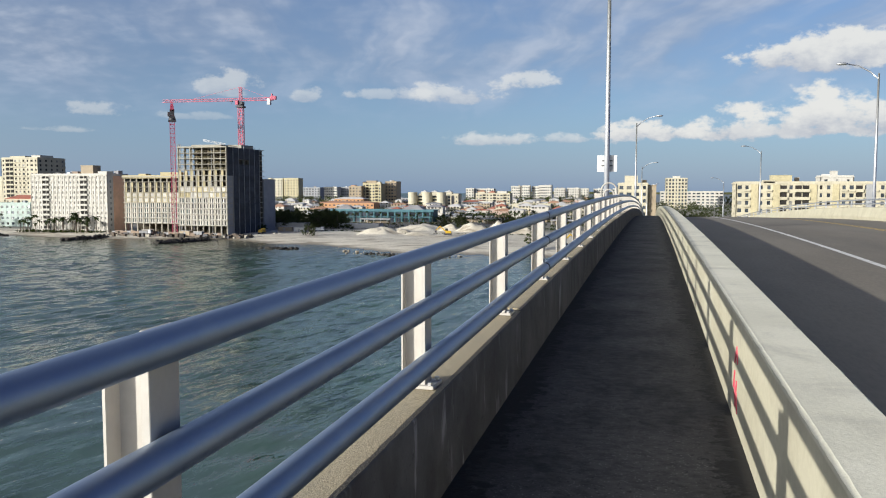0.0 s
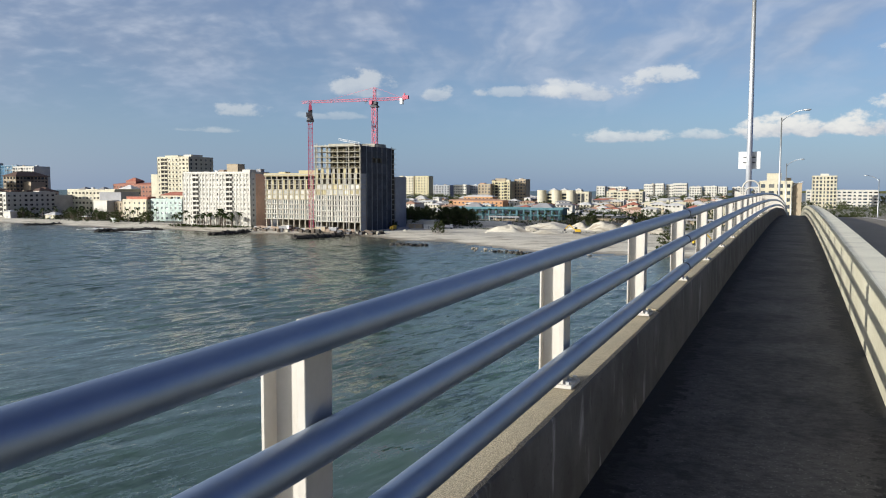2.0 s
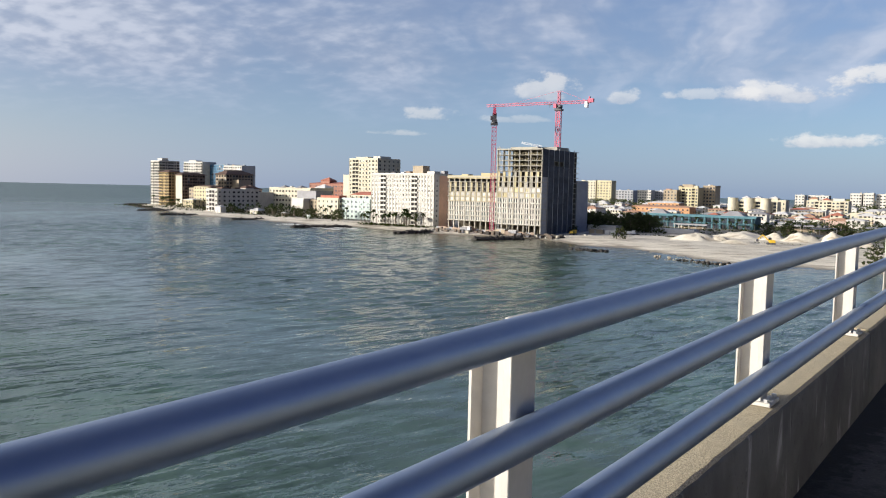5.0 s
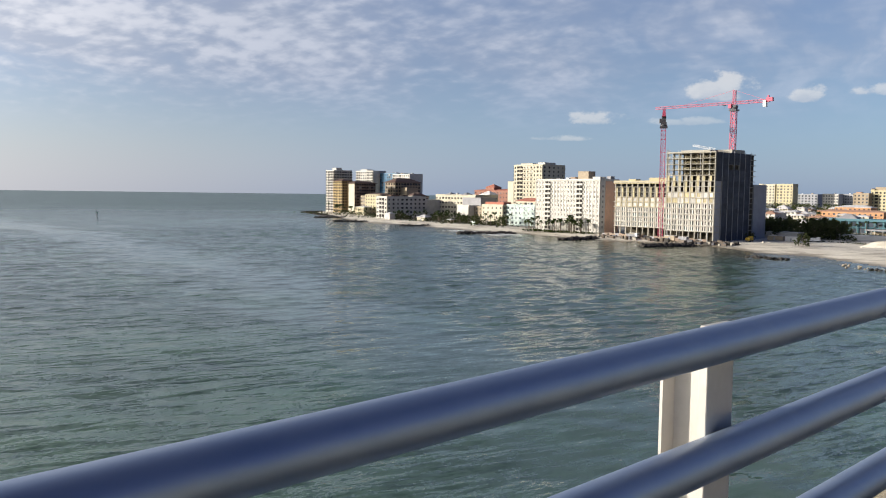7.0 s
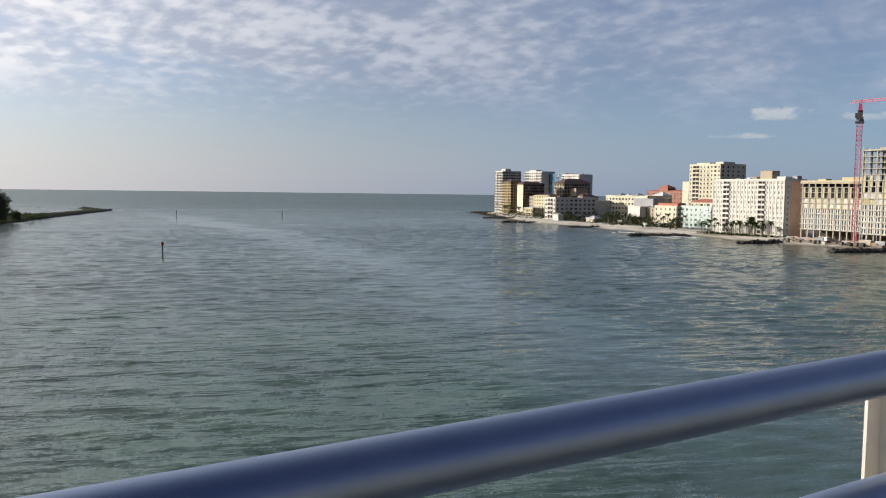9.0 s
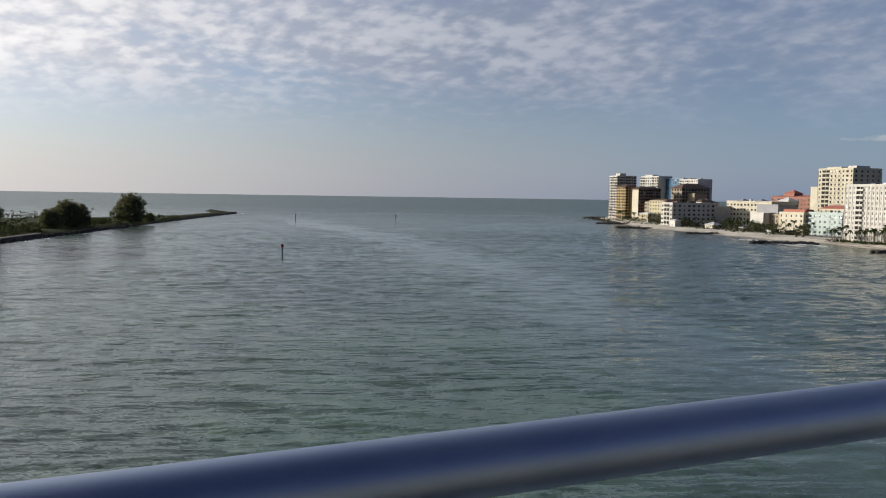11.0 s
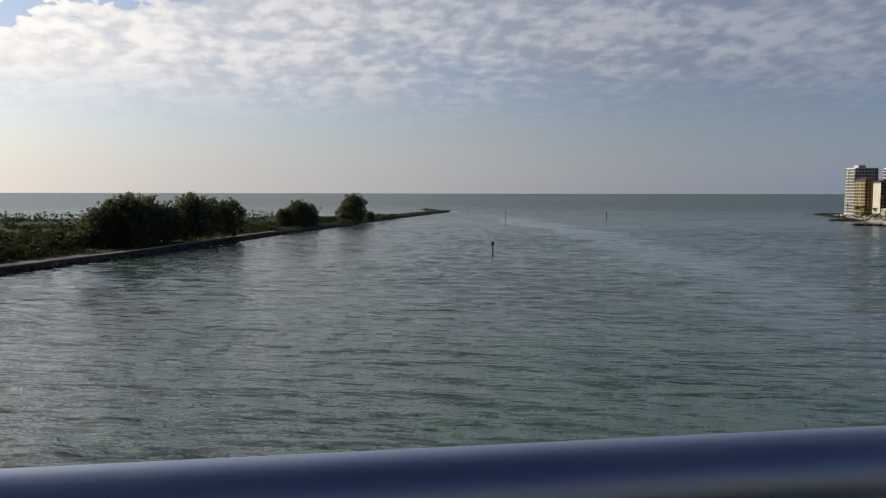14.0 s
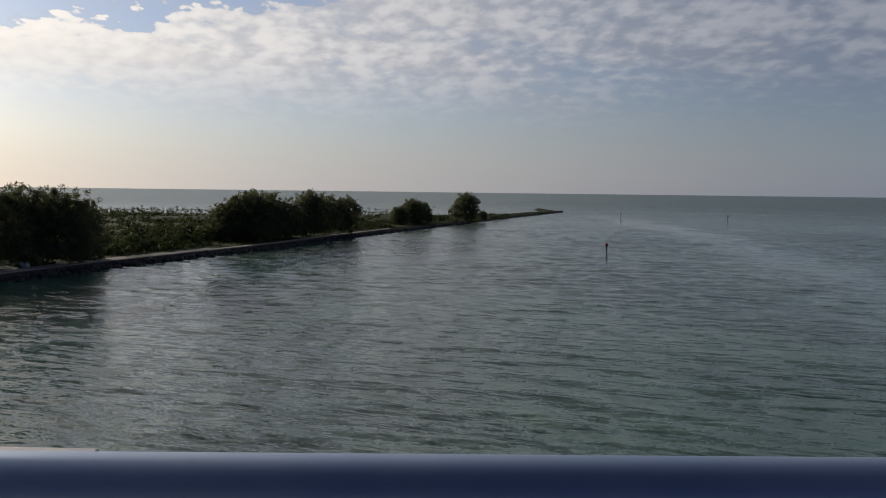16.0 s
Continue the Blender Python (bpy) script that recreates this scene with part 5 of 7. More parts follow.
for n, hp in enumerate(((-146, 424, 15, 4.2), (-135, 427, 8, 3.2), (-121, 415, 13, 2.2), (-136, 466, 20, 4.2), (-114, 452, 9, 4.6), (-98, 446, 11, 6.2), (-84, 452, 12, 6.8), (-70, 440, 10, 5.6), (-192, 480, 9, 2.2))):
    sand_heap(*hp, n + 0.5)
for n in range(40):
    sand_heap(rng.uniform(-215, -55), rng.uniform(400, 520), rng.uniform(1.5, 4), rng.uniform(0.4, 1.1), n + 9.5)

rock_line("shore_rubble", [(-128, 318), (-112, 306), (-84, 296), (-70, 303)], 4.5, 0.55, 1.6, "pale and dark concrete rubble at the water's edge", mat=PATH, top=0.6)


def foam(x, y, r, k):
    """One thin ragged patch of surf."""
    ring = []
    for i in range(26):
        a = 2 * math.pi * i / 26
        q = r * (1 + 0.55 * noise.noise((math.cos(a) * 1.6 + k, math.sin(a) * 1.6, k)))
        ring.append((x + q * math.cos(a) * 2.4, y + q * math.sin(a) * 0.55, 0.10))
    return ring


surf = Geo()
fr = random.Random(8)
for k in range(70):
    f = fr.random()
    ring = foam(-402 + 64 * f + fr.uniform(-3, 3), 373 - 9 * f - fr.uniform(0, 20), fr.uniform(0.6, 2.6), k * 3.1)
    n = len(surf.v)
    surf.add(ring + [(sum(p[0] for p in ring) / 26, sum(p[1] for p in ring) / 26, 0.22)], [(i, (i + 1) % 26, 26) for i in range(26)])
whole("surf", surf, FOAM, "white broken surf running onto the beach", "surf", kind="stuff")
surf = Geo()
for k in range(60):
    f = fr.random()
    if k < 26:
        ring = foam(-935 - 110 * f, 116 - 16 * f + fr.uniform(0, 9), fr.uniform(0.5, 1.5), k * 2.3)
    elif k < 40:
        ring = foam(-620 + 250 * f, 8 - 78 * f + fr.uniform(0, 3), fr.uniform(0.3, 0.9), k * 2.3)
    else:
        ring = foam(fr.uniform(-1500, -900), fr.uniform(120, 420), fr.uniform(0.4, 1.1), k * 2.3)
    n = len(surf.v)
    surf.add(ring + [(sum(p[0] for p in ring) / 26, sum(p[1] for p in ring) / 26, 0.22)], [(i, (i + 1) % 26, 26) for i in range(26)])
whole("whitecaps", surf, FOAM, "white foam breaking round the jetty and on the far chop", "foam", kind="stuff")


# ---- buildings ----
PANES = {}


def pane_mesh(w, h, mat, name="window"):
    key = (round(w, 2), round(h, 2), mat.name, name)
    if key not in PANES:
        PANES[key] = Geo().box(-w / 2, -0.04, 0, w / 2, 0.04, h).mesh(name, mat)
    return PANES[key]


FACES = {"S": (0, 0), "W": (1, -90), "E": (2, 90)}


def facade(owner, wall, side, w, d, z0, z1, floors, bays, pw, ph, glass, depth=0.35, balcony=(), sill=0.9, mixed=True):
    """Piers and spandrels standing proud of a set-back core, a pane in every opening. The building's front is y = 0 .. d, x = 0 .. w."""
    length = w if side == "S" else d
    fh, bw = (z1 - z0) / floors, length / bays
    ph, sill = min(ph, fh * 0.8), min(sill, fh * 0.32)

    def put(u, v):
        # u along the face, v into the building
        return (u, v) if side == "S" else ((v, length - u) if side == "W" else (w - v, u))

    def slab(u0, u1, za, zb, v0=0.0, v1=depth):
        (xa, ya), (xb, yb) = put(u0, v0), put(u1, v1)
        wall.box(min(xa, xb), min(ya, yb), za, max(xa, xb), max(ya, yb), zb)

    vr = random.Random(int(length * 10) + bays * 7 + floors)
    wide = [pw * vr.choice([0.75, 1.0, 1.0, 1.25]) for _ in range(bays)]
    ledge = [vr.random() < 0.3 for _ in range(bays)]
    slab(0, length, z1 - 0.3, z1)
    for f in range(floors):
        zf = z0 + f * fh
        if f:
            slab(-0.1 if side == "S" else 0, length, zf - 0.16, zf + 0.06, -0.16, -0.002)      # string course
        za, ztop = zf + sill, min(zf + fh, z1 - 0.3)
        for b in range(bays):
            u, e0, e1 = (b + 0.5) * bw, b * bw, (b + 1) * bw
            x, y = put(u, depth - 0.06)
            if b in balcony:
                # loggia: full-height pane coloured as shade, slab and low rail before it
                slab(e0, e1, ztop - 0.3, ztop)
                slab(e0, e1, zf - 0.1, zf + 0.12, -0.9, depth)
                slab(e0, e1, zf + 0.12, zf + 1.0, -0.9, -0.8)
                slab(e0, e0 + bw * 0.05, zf, ztop)
                slab(e1 - bw * 0.05, e1, zf, ztop)
                p = part("balcony", pane_mesh(bw * 0.9, fh - 0.45, SHADE_PANE, "balcony"), SHADE_PANE, owner)
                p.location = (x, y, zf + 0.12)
            else:
                pw = min(wide[b], bw * 0.86)
                pane = glass if vr.random() < (0.7 if mixed else 0.93) else vr.choice([GLASS, SHADE_PANE, GLASS_PALE])
                if ledge[b] and f and mixed:
                    slab(u - bw * 0.42, u + bw * 0.42, zf + 0.08, zf + 0.2, -0.85, -0.162)
                    slab(u - bw * 0.42, u + bw * 0.42, zf + 0.2, zf + 0.85, -0.85, -0.78)
                slab(e0, e1, zf, za)
                slab(e0, e1, za + ph, max(ztop, za + ph + 0.05))
                slab(e0, u - pw / 2, za, za + ph)
                slab(u + pw / 2, e1, za, za + ph)
                p = part("window", pane_mesh(pw, ph, pane), pane, owner)
                p.location = (x, y, za)
            p.rotation_euler = (0, 0, radians(FACES[side][1]))


def building(name, label, x, y, w, d, z1, floors, bays, sides, wall_mat, glass=None, z0=1.2, turn=0, pw=1.5, ph=1.5, roof_mat=None, hip=0.0, extra=(),
             balcony=(), side_balcony=(), base=0.6, category="building", group="", mixed=True, over=0.4):
    """A block with real openings on the sides that are seen. x, y: its front left corner; bays: (front, sides)."""
    glass = glass or GLASS
    ob = thing(name, label, category, (x, y, 0), turn, group)
    wall = Geo()
    dp = 0.35
    wall.box(dp, dp, z0, w - dp, d - dp, z1)
    for s in "SWE":
        n = bays[0] if s == "S" else bays[1]
        if s in sides:
            facade(ob, wall, s, w, d, z0 + base, z1, floors, n, pw, ph, glass, dp, balcony=balcony if s == "S" else side_balcony, mixed=mixed)
        else:
            wall.box(*{"S": (0, 0, z0, w, dp, z1), "W": (0, 0, z0, dp, d, z1), "E": (w - dp, 0, z0, w, d, z1)}[s])
    wall.box(0, 0, z0 - 1.2, w, d, z0 + base)
    wall.box(0, d - dp, z0, w, d, z1)
    part("wall", wall, wall_mat, ob)
    g = Geo()
    if hip:
        g.hip(0, 0, w, d, z1, hip, over)
    else:
        g.box(-0.25, -0.25, z1, w + 0.25, d + 0.25, z1 + 0.35).box(0.2, 0.2, z1 + 0.35, w - 0.2, 0.5, z1 + 0.95).box(0.2, d - 0.5, z1 + 0.35, w - 0.2, d - 0.2, z1 + 0.95)
        g.box(0.2, 0.5, z1 + 0.35, 0.5, d - 0.5, z1 + 0.95).box(w - 0.5, 0.5, z1 + 0.35, w - 0.2, d - 0.5, z1 + 0.95)
    part("roof", g, roof_mat or wall_mat, ob)
    if floors >= 4 and not hip:
        rr = random.Random(int(w * 3 + d * 5 + z1))
        for _ in range(2):
            a, b, c = rr.uniform(0.1, 0.8) * w, rr.uniform(0.1, 0.7) * d, rr.uniform(1.2, 3.0)
            part("rooftop_unit", Geo().box(a, b, z1 + 0.35, min(a + c, w - 0.6), min(b + c, d - 0.6), z1 + rr.uniform(1.2, 2.6)), rr.choice([W_GREY, R_WHITE, W_TAN]), ob)
    for kind, a, b, c, e, h, m in extra:
        q = Geo()
        if kind == "tower":
            q.hip(a, b, a + c, b + e, z1 + h, min(c, e) * 0.32)
            part("turret", Geo().box(a, b, z1, a + c, b + e, z1 + h), wall_mat, ob)
            part("turret_roof", q, m, ob)
        elif kind == "unit":
            part("roof_unit", q.box(a, b, z1 + 0.35, a + c, b + e, z1 + h).box(a - 0.15, b - 0.15, z1 + h, a + c + 0.15, b + e + 0.15, z1 + h + 0.2), m, ob)
        elif kind == "wing":
            part("wing", q.box(a, b, 0, a + c, b + e, h).box(a - 0.2, b - 0.2, h, a + c + 0.2, b + e + 0.2, h + 0.3), m, ob)
        elif kind == "panel":
            part("coloured_panel", q.box(a, b, z0, a + c, b + e, h), m, ob)
    return ob


def lattice(geo, a, b, w, step, bar):
    """A square lattice boom from a to b."""
    a, b = Vector(a), Vector(b)
    d = (b - a).normalized()
    s = d.cross(Vector((0, 0, 1)))
    s = s.normalized() if s.length > 1e-3 else Vector((1, 0, 0))
    u = s.cross(d)
    cor = [s * (i * w / 2) + u * (j * w / 2) for i, j in ((-1, -1), (1, -1), (1, 1), (-1, 1))]
    for c in cor:
        geo.beam(a + c, b + c, bar)
    n = max(1, int((b - a).length / step))
    for i in range(n):
        p, q = a.lerp(b, i / n), a.lerp(b, (i + 1) / n)
        for k in range(4):
            c0, c1 = cor[k], cor[(k + 1) % 4]
            geo.beam(p + c0, q + c1, bar * 0.6) if i % 2 else geo.beam(p + c1, q + c0, bar * 0.6)
            geo.beam(p + c0, p + c1, bar * 0.6)


def crane(x, y, mast_top, jib_z, apex, jib, counter, heading, label, load=CRANE_WHITE):
    ob = thing("tower_crane", label, "crane", (x, y, 0), heading)
    m = Geo()
    lattice(m, (0, 0, 1.2), (0, 0, mast_top), 2.5, 2.4, 0.30)
    part("mast", m, CRANE_RED, ob)
    part("footing", Geo().box(-3, -3, 0.2, 3, 3, 1.5), BARE_CONC, ob)
    part("slewing_ring", Geo().tube([(0, 0, mast_top), (0, 0, mast_top + 0.9)], 1.9, 16).box(-2.1, -2.1, mast_top - 1.0, 2.1, 2.1, mast_top - 0.1).box(-1.6, -1.6, mast_top + 0.9, 1.6, 1.6, mast_top + 2.2), CRANE_DARK, ob)
    t = Geo()
    lattice(t, (0, 0, mast_top + 0.9), (0, 0, apex), 1.3, 1.6, 0.2)
    part("tower_head", t, CRANE_RED, ob)
    j = Geo()
    lattice(j, (-1, 0, jib_z), (-jib, 0, jib_z), 1.3, 2.2, 0.17)
    part("jib", j, CRANE_RED, ob)
    c = Geo()
    lattice(c, (1, 0, jib_z), (counter, 0, jib_z), 1.4, 2.2, 0.2)
    part("counter_jib", c, CRANE_RED, ob)
    part("counterweight", Geo().box(counter - 3.2, -1.2, jib_z - 3.2, counter - 1.6, 1.2, jib_z + 0.2), load, ob, "concrete counterweight")
    part("winch", Geo().box(counter - 1.6, -0.9, jib_z - 0.4, counter + 1.8, 0.9, jib_z + 1.6).box(counter - 1.0, -0.6, jib_z + 1.6, counter - 0.4, 0.6, jib_z + 2.9), CRANE_RED, ob)
    part("cab", Geo().soft_box(-2.4, -2.4, jib_z - 3.0, -0.6, -0.8, jib_z - 0.6, 0.15), CRANE_RED if load is CRANE_WHITE else load, ob, "driver's cab")
    part("pendant", Geo().beam((0, 0, apex), (-jib * 0.62, 0, jib_z + 0.7), 0.12).beam((0, 0, apex), (counter * 0.85, 0, jib_z + 0.7), 0.12), CRANE_RED, ob)
    part("trolley", Geo().box(-jib * 0.12 - 0.8, -0.7, jib_z - 1.1, -jib * 0.12 + 0.8, 0.7, jib_z - 0.7).beam((-jib * 0.12, 0, jib_z - 1.0), (-jib * 0.12, 0, jib_z - 2.6), 0.12), CRANE_DARK, ob)
    return ob


def frame_tower():
    """The concrete high-rise under construction: open frame above, white infill below, netting on the shaded side."""
    x0, x1, y0, y1 = -252.0, -222.0, 388.0, 431.0
    ob = thing("unfinished_tower", "unfinished concrete high-rise with open upper floors and partly closed facade", "building", (x0, y0, 0))
    w, d = x1 - x0, y1 - y0
    levels = [1.4, 6.6] + [6.6 + 3.04 * k for k in range(1, 15)]
    back = Geo().box(0.8, 9.0, 1.4, w - 1.0, d - 0.4, levels[9]).box(5.0, 9.0, levels[9], w - 1.0, d - 0.4, levels[-1] - 0.4)
    for z in levels[1:]:
        part("floor_slab", Geo().box(-0.4, -0.5, z - 0.22, w + 0.2, d, z + 0.10), BARE_CONC, ob)
    part("ground_slab", Geo().box(-0.4, -0.4, 0.2, w + 0.4, d, 1.45), BARE_CONC, ob)
    us = [0.1 + 3.65 * k for k in range(9)]
    for u in us:
        for v in (0.2, 6.5):
            part("column", Geo().box(u, v, 1.4, u + 0.55, v + 0.9, levels[-1] if us.index(u) % 2 == 0 else levels[10]), BARE_CONC, ob)
    for v in range(7, int(d), 6):
        part("column", Geo().box(w - 0.9, v, 1.4, w - 0.1, v + 0.7, levels[-1]), BARE_CONC, ob)
        part("column", Geo().box(0.0, v, 1.4, 0.7, v + 0.7, levels[-1]), BARE_CONC, ob)
    part("core_wall", back, DARK_ROOM, ob, "unlit inner walls")
    part("roof_edge", Geo().box(0, 0, levels[-1], w, 0.25, levels[-1] + 0.5).box(4, 8, levels[-1], 22, 16, levels[-1] + 1.8).box(16, 20, levels[-1], 28, 34, levels[-1] + 2.2), BARE_CONC, ob)
    rnd = random.Random(3)
    bays = [(us[i] + 0.55, us[i + 1]) for i in range(8)]
    for f in range(1, 15):
        za, zb = levels[f] + 0.10, levels[f + 1] - 0.22
        for i, (a, b) in enumerate(bays):
            if f <= 7:
                # closed floors: a white framed panel round a dark window
                q = (b - a) * 0.15
                m = WHITE_PANEL if f < 6 or rnd.random() < 0.5 else TAN_PANEL
                part("panel", Geo().box(a, 0.25, za, a + q, 0.45, zb).box(b - q, 0.25, za, b, 0.45, zb).box(a + q, 0.3, zb - 0.25, b - q, 0.44, zb).box(a + q, 0.3, za, b - q, 0.44, za + 0.3), m, ob)
                part("window", Geo().box(a + q, 0.45, za + 0.3, b - q, 0.5, zb - 0.25), (GLASS_TEAL if rnd.random() < 0.45 else SHADE_PANE) if f < 6 else (WHITE_PANEL if rnd.random() < 0.6 else TAN_PANEL), ob)
                if f < 6:
                    c = (a + b) / 2 + (b - a) * rnd.uniform(-0.05, 0.05)
                    part("mullion", Geo().box(c - (b - a) * 0.12, 0.27, za + 0.3, c + (b - a) * 0.12, 0.45, zb - 0.25), WHITE_PANEL, ob)
            elif f <= 10 and rnd.random() < 0.9:
                q = (b - a) * rnd.uniform(0.35, 0.55)
                part("panel", Geo().box(a, 0.35, za, a + q, 0.5, zb), TAN_PANEL if rnd.random() < 0.5 else BARE_CONC, ob)
            elif f > 10:
                part("guard_rail", Geo().beam((a, -0.35, za + 1.0), (b, -0.35, za + 1.0), 0.09).beam((a, -0.35, za + 0.5), (b, -0.35, za + 0.5), 0.09), TAN_PANEL, ob)
    # shaded side: netting, hoist mast and standing poles
    for f in range(0, 15):
        za, zb = levels[f] + 0.10, levels[f + 1] - 0.22
        for k, v in enumerate(range(1, int(d) - 6, 6)):
            if k == 0 and f < 10:
                part("panel", Geo().box(w - 0.15, v - 0.6, za, w + 0.05, v + 5.2, zb), W_GREY, ob)
            elif rnd.random() < (1.0 if f < 11 else 0.8):
                part("netting", Geo().box(w + 0.25, v - 0.5, za - 0.3, w + 0.32, v + 5.4, zb + 0.3), NETTING, ob, "dark debris netting")
    for v in (6.3, 12.5, 18.5, 24.5, 30.5, 36.5):
        part("scaffold_pole", Geo().box(w + 0.3, v - 0.12, 1.4, w + 0.55, v + 0.12, levels[-1] + 1.0), STEEL_GREY, ob)
    for u in (-0.9, 4.7, 10.4, 16.0, 21.8, 27.4):
        part("scaffold_pole", Geo().box(u - 0.07, -1.5, 1.4, u + 0.07, -1.36, levels[-1] + 1.1), STEEL_GREY, ob)
    for k in range(9):
        part("roof_post", Geo().box(k * 3.6, 0.1, levels[-1], k * 3.6 + 0.14, 0.24, levels[-1] + 1.5), STEEL_GREY, ob)
    h = Geo()
    lattice(h, (-0.9, 3.4, 1.4), (-0.9, 3.4, levels[-1] + 2), 1.2, 1.6, 0.16)
    part("hoist_mast", h, STEEL_GREY, ob, "grey hoist mast on the corner")
    b = Geo()
    lattice(b, (9, 12, levels[-1] + 4.6), (21, 15, levels[-1] + 2.2), 1.0, 1.4, 0.14)
    part("boom", b, CRANE_WHITE, ob, "pale lattice boom lying over the roof")
    # lower annex behind
    part("annex", Geo().box(4, d + 0.1, 0.5, w - 0.5, d + 15, 32.5), W_GREY, ob, "grey lower block behind")


def frame_wing():
    """The lower wing beside the tower, closed in white up to its eighth floor."""
    x0, w, y0, d = -295.0, 36.5, 400.0, 22.0
    ob = thing("unfinished_wing", "unfinished lower hotel wing with white infill panels and open ground floor", "building", (x0, y0, 0))
    levels = [1.4, 7.0] + [7.0 + 2.95 * k for k in range(1, 10)]
    top = levels[-1]
    g = Geo().box(-0.4, -0.4, 0.2, w + 0.4, d, 1.45)
    for z in levels[1:]:
        g.box(-0.4, -0.9, z - 0.2, w + 0.4, d, z + 0.08)
    g.box(-0.6, -1.2, top - 0.4, w + 0.6, d, top + 0.2)
    n = 9
    for k in range(n + 1):
        u = k * (w - 0.6) / n
        g.box(u, 0.0, 1.4, u + 0.6, 0.7, top)
    part("frame", g, BARE_CONC, ob)
    part("inner_wall", Geo().box(0.6, 12.0, 1.4, w - 0.6, d - 0.2, top - 0.4), DARK_ROOM, ob)
    part("end_wall", Geo().box(-0.15, 0.4, 7, 0.2, d - 0.2, top), W_GREY, ob)
    part("roof_band", Geo().box(-0.4, -0.8, top - 1.0, w + 0.4, -0.3, top + 0.8), TAN_PANEL, ob, "tan sheathed band under the roof")
    part("roof_unit", Geo().box(20, 6, top, 33, 14, top + 2.6).box(4, 8, top, 9, 13, top + 1.8), TAN_PANEL, ob)
    for f in range(1, 9):
        za, zb = levels[f] + 0.08, levels[f + 1] - 0.2
        for k in range(n):
            a, b = k * (w - 0.6) / n + 0.6, (k + 1) * (w - 0.6) / n
            if f <= 6:
                q = (b - a) * 0.17
                m = WHITE_PANEL if f < 5 else TAN_PANEL
                part("panel", Geo().box(a, 0.2, za, a + q, 0.4, zb).box(b - q, 0.2, za, b, 0.4, zb).box(a + q, 0.25, za, b - q, 0.39, za + 0.3).box(a + q, 0.25, zb - 0.25, b - q, 0.39, zb), m, ob)
                part("window", Geo().box(a + q, 0.40, za + 0.3, b - q, 0.46, zb - 0.25), GLASS_TEAL if f < 5 else WHITE_PANEL, ob)
                if f < 5:
                    c = (a + b) / 2
                    part("mullion", Geo().box(c - (b - a) * 0.1, 0.22, za + 0.3, c + (b - a) * 0.1, 0.40, zb - 0.25), WHITE_PANEL, ob)
            else:
                q = (b - a) * 0.36
                part("panel", Geo().box(a, 0.2, za, a + q, 0.4, zb), TAN_PANEL, ob)
                # dark sheet in place of the shade behind the panel gap
                part("opening", Geo().box(a + q, 0.8, za, b, 0.86, zb), SHADE_PANE, ob)
            if f > 0:
                part("guard_rail", Geo().beam((a, -0.8, za + 1.0), (b, -0.8, za + 1.0), 0.07), STEEL_GREY, ob)


frame_tower()
frame_wing()
crane(-256.5, 391.0, 64.5, 69.5, 75.5, 30.0, 10.0, -56.6, "red lattice tower crane with dark slewing gear beside the wing", CRANE_DARK)
crane(-226.0, 412.0, 73.5, 77.0, 84.0, 48.0, 19.5, 4.0, "red lattice tower crane rising behind the unfinished tower")

# white beach hotel with two stacks of dark balconies and an orange end wall
hotel = building("beach_hotel", "white ten-storey beach hotel with stacked dark balconies and orange end wall", -361, 402, 53, 20, 34.6, 11, (20, 6), "S", W_WHITE, pw=0.95, ph=1.5, balcony=(3, 4, 13, 14), glass=BLINDS, mixed=False,
                 extra=(("unit", 29, 8, 8.5, 7, 5.8, W_TAN), ("unit", 22, 9, 4, 5, 2.2, W_BROWN), ("unit", 41, 8, 6, 6, 2.2, W_WHITE), ("unit", 10, 9, 3, 4, 1.6, CRANE_DARK), ("unit", 49, 12, 3, 4, 2.6, R_GREY), ("panel", 53.02, 5.5, 0.12, 14.4, 34.2, W_APRICOT)))
for k in range(21):
    if k not in (4, 14):
        part("pilaster", Geo().box(k * 2.65 - 0.13, -0.24, 1.8, k * 2.65 + 0.13, -0.17, 34.3), W_WHITE, hotel)
for k in range(9):
    part("window", Geo().box(53.0, 2.4, 4.6 + k * 3.2, 53.08, 3.8, 6.0 + k * 3.2), GLASS_PALE, hotel)
building("hotel_tower", "tall pale yellow hotel tower behind the beach hotel", -494, 520, 34, 30, 50.0, 14, (9, 5), "SE", W_CREAM, SHADE_PANE, pw=1.8, ph=1.6, balcony=(1, 2),
         extra=(("unit", 3, 6, 14, 8, 2.0, W_CREAM), ("unit", 25, 4, 8, 14, 2.4, W_WHITE), ("wing", -8, 1, 8, 20, 36.0, W_CREAM)))
building("turquoise_hotel", "low turquoise and white hotel behind the dunes", -425, 440, 29, 14, 16.5, 4, (7, 3), "SE", W_TURQ, pw=1.7, ph=1.6)
building("red_roof_house", "cream house with a red tiled hip roof", -432, 457, 24, 12, 19.6, 5, (6, 2), "SE", W_CREAM, roof_mat=R_RED, hip=2.6, pw=1.6, ph=1.5)
building("tan_hotel", "tan low hotel with a white parapet", -449, 437, 23, 14, 16.0, 4, (5, 3), "SE", W_CREAM, pw=1.7, ph=1.6, extra=(("unit", 1, 3, 20, 8, 2.6, R_RED),))
building("white_block", "plain white stair block beside the dunes", -488, 446, 14.5, 12, 14.6, 3, (1, 1), "", W_WHITE)
building("tan_block", "tan low guest house among palms", -473, 452, 22, 12, 13.8, 4, (5, 3), "S", W_TAN, pw=1.5, ph=1.6)
